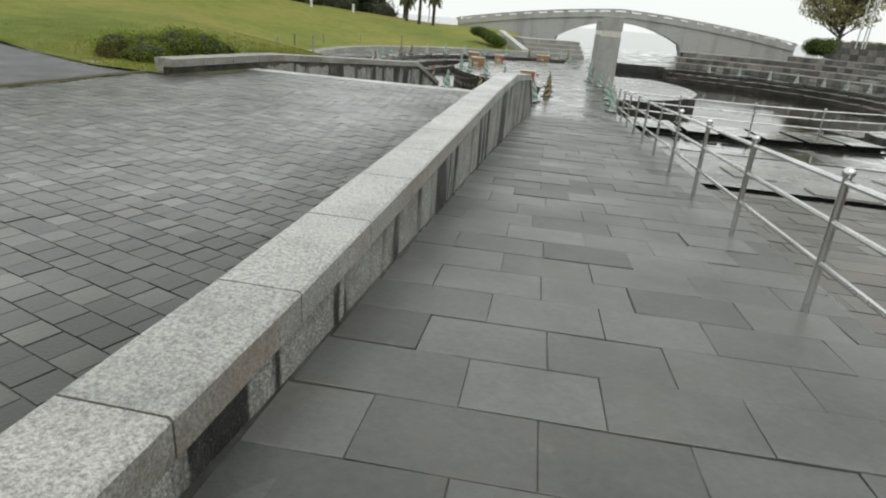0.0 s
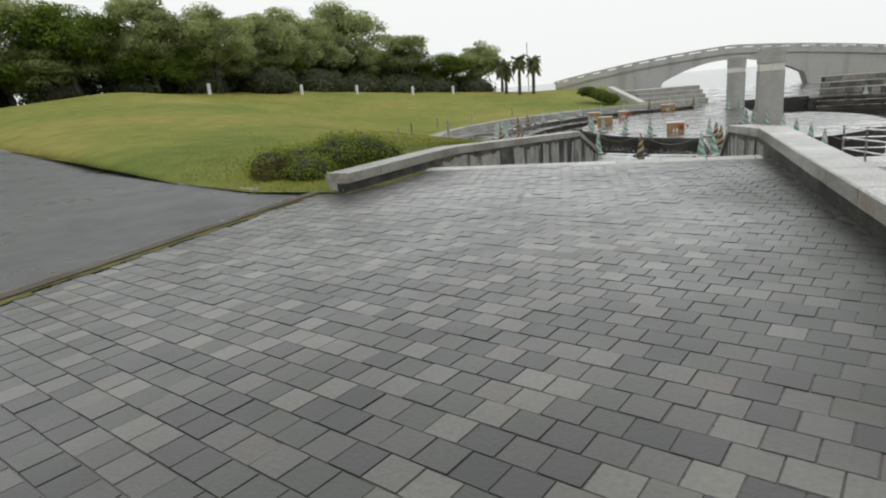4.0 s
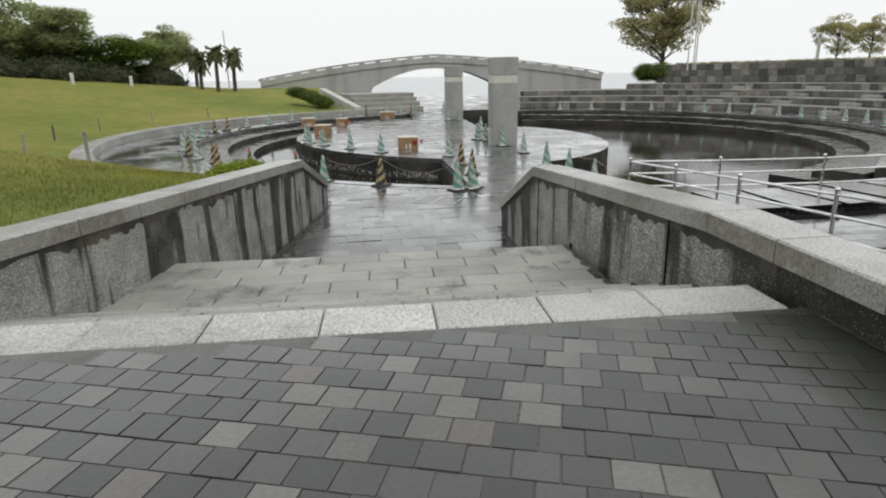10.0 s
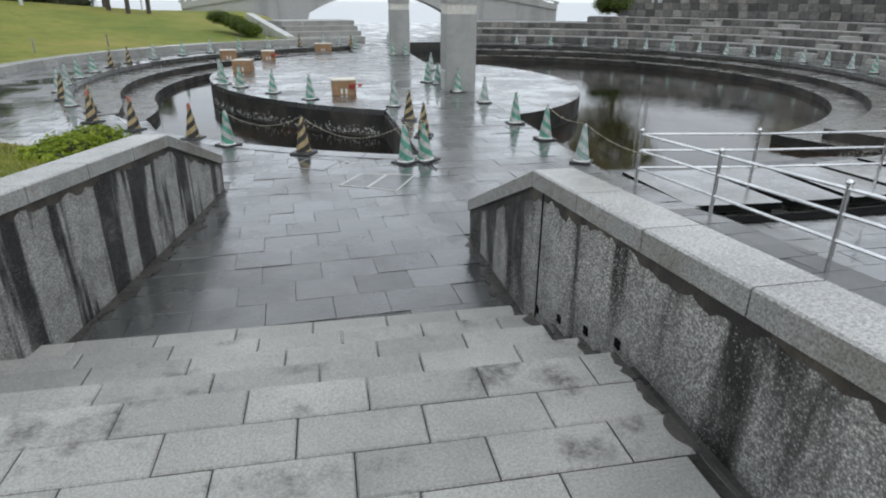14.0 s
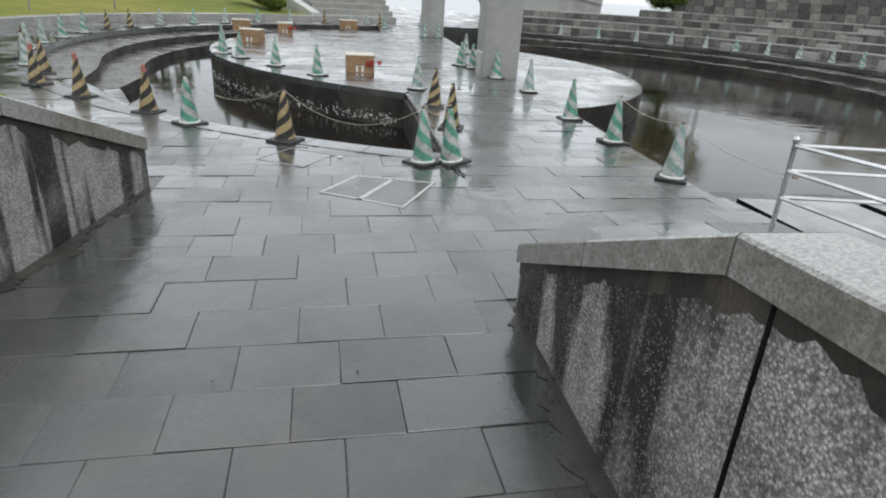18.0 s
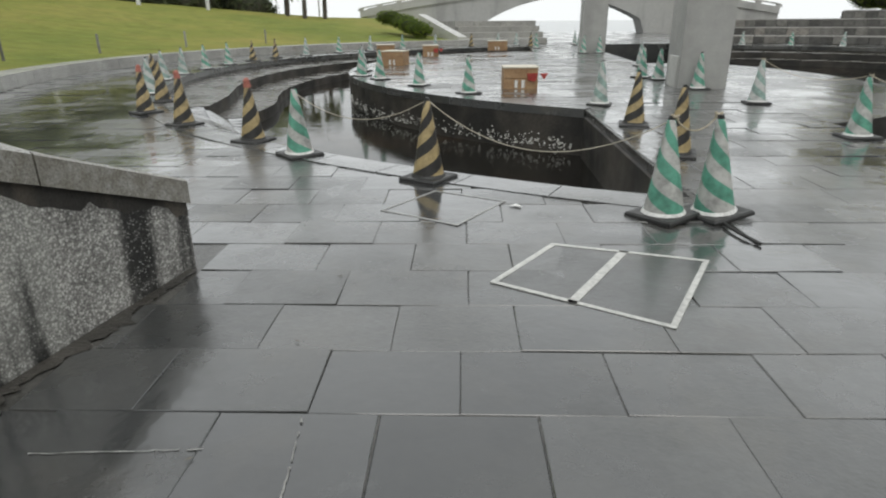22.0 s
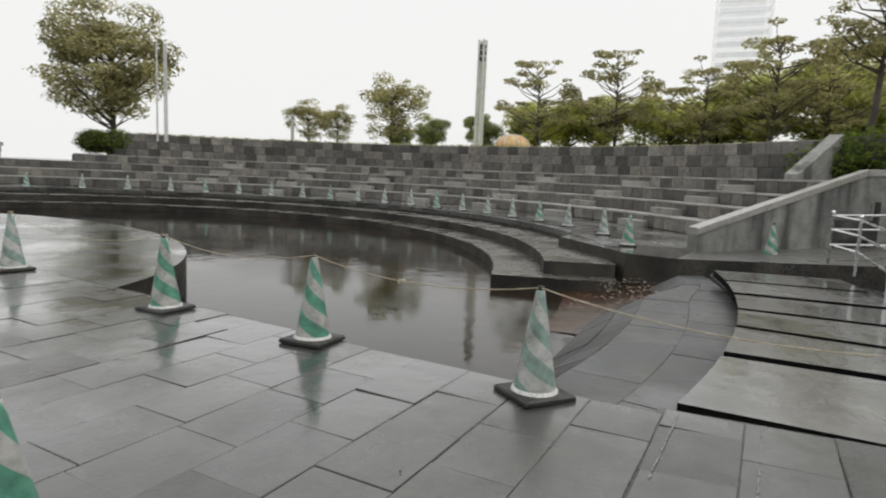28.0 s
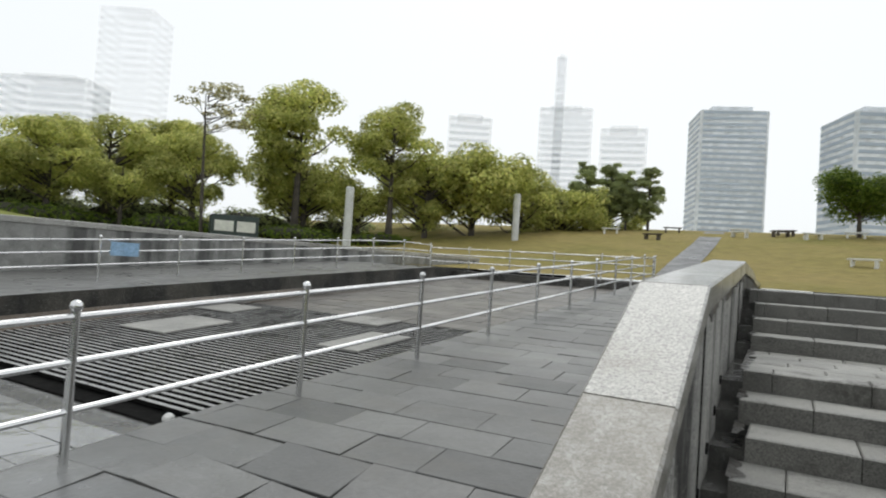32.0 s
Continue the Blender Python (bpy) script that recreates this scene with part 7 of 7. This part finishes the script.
# ---- barnacles on the island face ----
brn = random.Random(17)
bm = bmesh.new()
for _ in range(1500):
    a = 241 - 45 * brn.random() ** 1.5
    zz = -0.585 + brn.gauss(0, 0.065) + 0.06 * noise.noise((a * 0.4, 0, 0))
    if zz < -0.735 or noise.noise((a * 1.9, zz * 9, 3)) + 0.5 * noise.noise((a * 6, zz * 22, 8)) < brn.uniform(-0.1, 0.35):
        continue
    x, y = polar(R_ISLE + 0.032, a)
    s = brn.uniform(0.008, 0.022)
    bmesh.ops.create_cone(bm, cap_ends=True, segments=5, radius1=s, radius2=s * 0.4, depth=s, matrix=Matrix.Translation((x, y, zz)) @ Matrix.Rotation(radians(a + 90), 4, 'Z') @ Matrix.Rotation(radians(90), 4, 'X'))
b = part("barnacles", bm, M_BARNACLE)
tagged(b, "white barnacles along the island's waterline", "barnacles", kind="stuff")

# ---- paving pieces ----
rnd = random.Random(2)
SW, SD = 0.60, 0.43
data_slab = [chipped_data("slab", SW, SD, 0.05, M_SLAB, rnd, 0.0038) for _ in range(8)]
data_ramp = [chipped_data("slab", SW, SD, 0.05, M_SLAB_RAMP, rnd, 0.0038) for _ in range(8)]
REST = {False: ([], []), True: ([], []), "silt": ([], []), "film": ([], [])}


def turned(x, y, turn):
    c, k = math.cos(radians(turn)), math.sin(radians(turn))
    return x * c - y * k, x * k + y * c


def rest_slab(x0, x1, y0, y1, zfun, drained, turn):
    """One slab of the joined rest, following the slope."""
    e = rnd.choice((0.0, 0.0, 0.002, 0.005)) + rnd.uniform(-0.002, 0.002)
    rest_v, rest_f = REST[drained]
    k = len(rest_v)
    c = 0.004
    (g0, h0), (g1, h1), (g2, h2), (g3, h3) = [(rnd.uniform(-0.003, 0.002), rnd.uniform(0.0, 0.004)) for _ in range(4)]
    flat_ring = ((x0 + g0, y0 + h0), (x1 - g1, y0 + h1), (x1 - g2, y1 - h2), (x0 + g3, y1 - h3))
    tops = [turned(x + c * sx, y + c * sy, turn) for (x, y), (sx, sy) in zip(flat_ring, ((1, 1), (-1, 1), (-1, -1), (1, -1)))]
    foot = [turned(x, y, turn) for x, y in flat_ring]
    mid = 0.5 * (x0 + x1)
    zs = [zfun(*turned(mid, y0, turn))] * 2 + [zfun(*turned(mid, y1, turn))] * 2
    rest_v.extend([(x, y, z - 0.03) for (x, y), z in zip(foot, zs)])
    rest_v.extend([(x, y, z + e) for (x, y), z in zip(tops, zs)])
    rest_f.append((k + 4, k + 5, k + 6, k + 7))
    for i in range(4):
        rest_f.append((k + i, k + (i + 1) % 4, k + 4 + (i + 1) % 4, k + 4 + i))


def course(y0, depth, inside, x_lo, x_hi, shift, zfun, near, parent, turn=0.0, film=False):
    """One row of slabs, cut where the paved area ends; turn: degrees by which the rows are laid askew."""
    y1 = y0 + depth
    probe = (y0 + 0.01, (y0 + y1) / 2, y1 - 0.01)
    spans, start, x = [], None, x_lo
    while x <= x_hi + 0.02:
        ok = x <= x_hi and all(inside(*turned(x, y, turn)) for y in probe)
        if ok and start is None:
            start = x
        if not ok and start is not None:
            spans.append((start, x - 0.02))
            start = None
        x += 0.02
    for a, b in spans:
        x = x_lo + shift - SW * math.ceil((x_lo + shift - a) / SW + 1)
        lap = 0.0
        while x < b:
            step = SW + lap
            lap = rnd.uniform(-0.05, 0.05)
            step -= lap
            p, q = max(a, x), min(b, x + step)
            p, q = (a if p - a < 0.2 and q - p > 0.2 else p), (b if b - q < 0.2 else q)
            if q - p > 0.07:
                mx, my = turned((p + q) / 2, (y0 + y1) / 2, turn)
                if near(mx, my) and parent.get("laid", 0) < 290:
                    parent["laid"] = parent.get("laid", 0) + 1
                    zq = [zfun(*turned(u, v, turn)) for u, v in ((p, y0), (q, y0), (p, y1), (q, y1))]
                    tilt = math.degrees(math.atan2(zq[2] + zq[3] - zq[0] - zq[1], 2 * depth))
                    roll = -math.degrees(math.atan2(zq[1] + zq[3] - zq[0] - zq[2], 2 * (q - p)))
                    m = pose(mx, my, sum(zq) / 4 + rnd.choice((0.0, 0.0, 0.001, 0.005)) + rnd.uniform(-0.002, 0.002), tilt + rnd.uniform(-0.6, 0.6), roll + rnd.uniform(-0.5, 0.5), turn + rnd.uniform(-0.25, 0.25))
                    piece("slab", (data_ramp if parent in (ramp_ob, head) else data_slab)[rnd.randrange(8)], parent, m @ Matrix.Diagonal(((q - p + rnd.uniform(-0.002, 0.005)) / SW, (depth - rnd.uniform(0.0, 0.006)) / SD, 1, 1)))
                else:
                    rest_slab(p, q, y0, y1, zfun, "film" if film else "silt" if parent is channel and y0 < -8 else parent in (ramp_ob, head), turn)
            x += step


def in_court(x, y):
    if not (LOW[-1] + 0.01 < y < 6.4 and x < (deck_edge(y) - 0.02 if y < 2.6 else 3.04)):
        return False
    if math.hypot(x - CX, y - CY) < pool_r(math.degrees(math.atan2(y - CY, x - CX)) % 360) + 0.03 and not (x > 0.135 and y < 4.58 + 0.0612 * x):
        return False
    if y < 2.72 and x < left_x(y) + 0.03:
        return False
    if y < -0.005 and x > wall_x(y) + 0.02:
        return False
    if x > 0.385 and y < 0.11 + 0.0612 * x:
        return False
    return x > -4.0 or y > 2.8


def in_ring(x, y):
    r = math.hypot(x - CX, y - CY)
    if not pool_r(math.degrees(math.atan2(y - CY, x - CX)) % 360) + 0.03 < r < (R_CURB if x < 5 else 19.03):
        return False
    if x < -4.0 or (x < 0 and y > 30):
        return y > 2.8 and not (x > -4.05 and y < 6.4)
    return x > 11.4 and y > 5.2


def in_isle(x, y):
    if (0.11 - 0.037 * (y - 4.0) if y < 9.3 else 0.0) + 0.01 < x < 3.03 and 4.56 + 0.0612 * x < y < 38.9:
        return not (2.14 < x < 3.13 and 12.58 < y < 13.62) and not (1.91 < x < 2.95 and 26.78 < y < 27.82)
    return x <= 0.01 and y > 9.05 and math.hypot(x - CX, y - CY) < R_ISLE - 0.04


def in_channel(x, y):
    return 3.62 < x < 11.33 and y < 2.55 and not (-8.0 < y < -2.06 and x < 10.05)


def in_ramp(x, y):
    return max(wall_x(y) + 0.345, 0.365) < x < (rail_x(y) + 0.31 if y < 0.5 else deck_edge(y) - 0.02)


def in_head(x, y):
    return wall_x(y) + 0.345 < x < 11 if y < -18.2 else in_ramp(x, y)


flat = lambda x, y: 0.0
for j in range(-5, 92):
    y, s = SD * j, 0.3 * (j % 2) + rnd.uniform(-0.05, 0.05)
    course(y, SD, in_ring, -14.2, 24.2, s, lambda x, v: -0.002, lambda x, v: False, deck, 0.0, True)
for j in range(-4, 15):
    course(0.11 + 0.446 * j, 0.446, in_court, -4.2, 3.8, 0.03 + 0.3 * (j % 2) + rnd.uniform(-0.03, 0.03), lambda x, v: ramp_at(x, v) if x > 0.3 and v > 0 else 0.0, lambda x, v: True, deck, 3.5)
for j in range(82):
    course(4.57 + SD * j, SD, in_isle, -6.2, 6.0, 0.3 * (j % 2) + rnd.uniform(-0.05, 0.05), flat, lambda x, v: v < 13 and x > 0, island, 3.5)
course(-2.02, 0.346, in_court, -4.2, 0.8, 0.33, flat, lambda x, v: True, deck, 3.5)
for j in range(-42, 10):
    y, s = SD * j, 0.3 * (j % 2)
    course(y, SD, in_channel, 3.6, 11.4, s, lambda x, v: channel_z(v) + 0.012, lambda x, v: False, channel, 0.0, y > -2.5)
for j in range(-16, 46):
    y, s = -16.74 + 0.42 * j, 0.3 * (j % 2) + rnd.uniform(-0.05, 0.05)
    course(y, 0.45 if j == 39 else 0.42, lambda x, v: in_head(x, v) and -23.5 < v < 0.125 + 0.0612 * x, -2.6, 9.6, s, ramp_at, (lambda x, v: v < -7 or v > -2.2) if y > -17.3 else (lambda x, v: v > -20 and x < 5), ramp_ob if y > -17.3 else head, 4.0)
for drained, (rest_v, rest_f) in REST.items():
    me = bpy.data.meshes.new("paving_slabs")
    me.from_pydata(rest_v, [], rest_f)
    me.materials.append(M_SLAB_MUD if drained == "silt" else M_SLAB_FILM if drained == "film" else M_SLAB_RAMP_I if drained else M_SLAB_I)
    tagged(new("paving_slabs", me), "silted brown slabs on the channel floor" if drained == "silt" else "flooded slate slabs of the walk round the pool" if drained == "film" else "damp slate slabs of the ramp in staggered rows" if drained else "wet slate slabs laid in staggered rows", "paving", kind="stuff")
for o in (deck, island, ramp_ob, head):
    if "laid" in o:
        del o["laid"]
# white lime washed out of a few joints
lime = random.Random(23)
for (xa, ya), (xb, yb) in (((-2.98, 1.02), (-2.41, 1.09)), ((-2.13, 1.28), (-2.07, 0.88)), ((3.10, 2.45), (2.15, 2.41)), ((3.18, 2.0), (2.1, 1.95))):
    bm = bmesh.new()
    p, q = Vector((xa, ya)), Vector((xb, yb))
    d = (q - p).normalized()
    n = Vector((-d.y, d.x))
    steps = int((q - p).length / 0.025)
    old = None
    for i in range(steps + 1):
        m, w = p.lerp(q, i / steps) + n * lime.uniform(-0.003, 0.003), lime.uniform(0.001, 0.005)
        z = max(0.0, ramp_at(m.x, m.y) if m.x > 0.3 else 0.0) + 0.0065
        now = [bm.verts.new((m.x + n.x * k * w, m.y + n.y * k * w, z)) for k in (-1, 1)]
        if old and lime.random() < 0.85:
            bm.faces.new((old[0], now[0], now[1], old[1]))
        old = now
    tagged(part("trim_lime", bm, M_LIME), "broken white line of lime washed from a joint", "stain", kind="structure")
# rim stones of the pool deck
rim = group_at("trim_pool_rim", label="curved wet stone rim along the pool deck", category="rim", kind="structure")
for a0, a1 in ((102, 250.4), (-61, 79)):
    a = a0
    while a < a1:
        bm = bmesh.new()
        arc(bm, lambda u: pool_r(u) - 0.02, lambda u: pool_r(u) + 0.35, a + 0.02, min(a1, a + 3.1) - 0.02, -0.14, 0.010, 3)
        bmesh.ops.recalc_face_normals(bm, faces=bm.faces[:])
        part("rim_stone", bm, M_SLAB, rim)
        a += 3.1

# terrace pavers: rows turned a little against the stairs
data_pav = [chipped_data("paver", 0.1572, 0.1572, 0.04, M_PAVER, rnd, 0.0018) for _ in range(8)]
rest = bmesh.new()
ca, sa = math.cos(radians(-17)), math.sin(radians(-17))
near = 0
for j in range(-110, 110):
    for i in range(-110, 110):
        u, v = 0.158 * i + (0.079 if j % 2 else 0.0), 0.158 * j
        x, y = -2.2 + ca * u - sa * v, -14.0 + sa * u + ca * v
        if not (-5.38 < x < wall_x(y) + 0.12 and -23 < y < KERB_N - 0.09):
            continue
        if y > -9.42 and x < -4.97 + (y + 9.36) * 0.131 + 0.05:
            continue
        e = rnd.uniform(-0.0025, 0.0025)
        if -12.2 < y < -9.2 and -3.0 < x < -0.2 and near < 300:
            near += 1
            piece("paver", data_pav[rnd.randrange(8)], terrace, pose(x, y, H + e, rnd.uniform(-0.8, 0.8), rnd.uniform(-0.8, 0.8), -17 + rnd.uniform(-1, 1)))
        else:
            h = 0.0784
            c = 0.0022
            jit = [(rnd.uniform(0, 0.0025), rnd.uniform(0, 0.0025)) for _ in range(4)]
            lo = [(x + ca * (a - math.copysign(u, a)) - sa * (b - math.copysign(v, b)), y + sa * (a - math.copysign(u, a)) + ca * (b - math.copysign(v, b))) for (a, b), (u, v) in zip(((-h, -h), (h, -h), (h, h), (-h, h)), jit)]
            k = h - c
            hi = [(x + ca * (a - math.copysign(u, a)) - sa * (b - math.copysign(v, b)), y + sa * (a - math.copysign(u, a)) + ca * (b - math.copysign(v, b))) for (a, b), (u, v) in zip(((-k, -k), (k, -k), (k, k), (-k, k)), jit)]
            r0 = [rest.verts.new((p, q, H - 0.009)) for p, q in lo]
            r1 = [rest.verts.new((p, q, H + e)) for p, q in hi]
            for m in range(4):
                rest.faces.new((r0[m], r0[(m + 1) % 4], r1[(m + 1) % 4], r1[m]))
            rest.faces.new(r1)
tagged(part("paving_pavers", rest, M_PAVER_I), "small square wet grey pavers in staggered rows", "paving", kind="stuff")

# stone blocks of the seats: dark faces, wet treads coloured pale for reflected sky
for k, (r, zt) in enumerate(TIER):
    data = block_data("block", 0.515, 0.5, 0.345, M_BLOCK, 0.02)
    tread = block_data("tread", 1.05, 0.94, 0.06, M_TREAD, 0.012)
    da = math.degrees(0.54 / r)
    a = -60.3
    i = 0
    while a < (77 if k < 3 else A1 + 5):
        x, y = polar(r + 0.25, a + da / 2)
        piece("seat_block", data, seats, pose(x, y, zt - 0.06, 0, 0, a + da / 2 + 90))
        if i % 2 == 0:
            x, y = polar(r + 0.46, a + da)
            piece("seat_tread", tread, seats, pose(x, y, zt, 0, 0, a + da + 90))
        a += da
        i += 1
for k, (r, zt) in enumerate(COURSE):
    data = block_data("block", 0.61, 0.5, 0.425, M_BLOCK, 0.022)
    da = math.degrees(0.635 / r)
    a = A0 + 3 + (da / 2 if k % 2 else 0)
    while a < A1:
        x, y = polar(r + 0.25, a + da / 2)
        piece("wall_block", data, seats, pose(x, y, zt, 0, 0, a + da / 2 + 90))
        a += da
# pale half-steps set on the tiers
half = block_data("half_step", 1.1, 0.42, 0.21, M_STEP, 0.015)
for a in (-40, -27, -14, -2, 11, 24, 37):
    for k, (r, zt) in enumerate(TIER[:4]):
        x, y = polar(r - 0.20, a - 1.2 * k)
        piece("half_step", half, seats, pose(x, y, zt - 0.21, 0, 0, a - 1.2 * k + 90))
# sloping cheek at the seats' end
bm = bmesh.new()
q0, q1 = polar(24.6, -44.6), polar(22.0, -47.6)
n = Vector((q1[1] - q0[1], q0[0] - q1[0])).normalized() * 0.4
hexa(bm, ((q0[0], q0[1], 0.5), (q1[0], q1[1], 0.5), (q1[0] - n.x, q1[1] - n.y, 0.5), (q0[0] - n.x, q0[1] - n.y, 0.5)), ((q0[0], q0[1], 3.2), (q1[0], q1[1], 1.85), (q1[0] - n.x, q1[1] - n.y, 1.85), (q0[0] - n.x, q0[1] - n.y, 3.2)))
bmesh.ops.recalc_face_normals(bm, faces=bm.faces[:])
part("cheek_wall", bm, M_WALL2, seats)
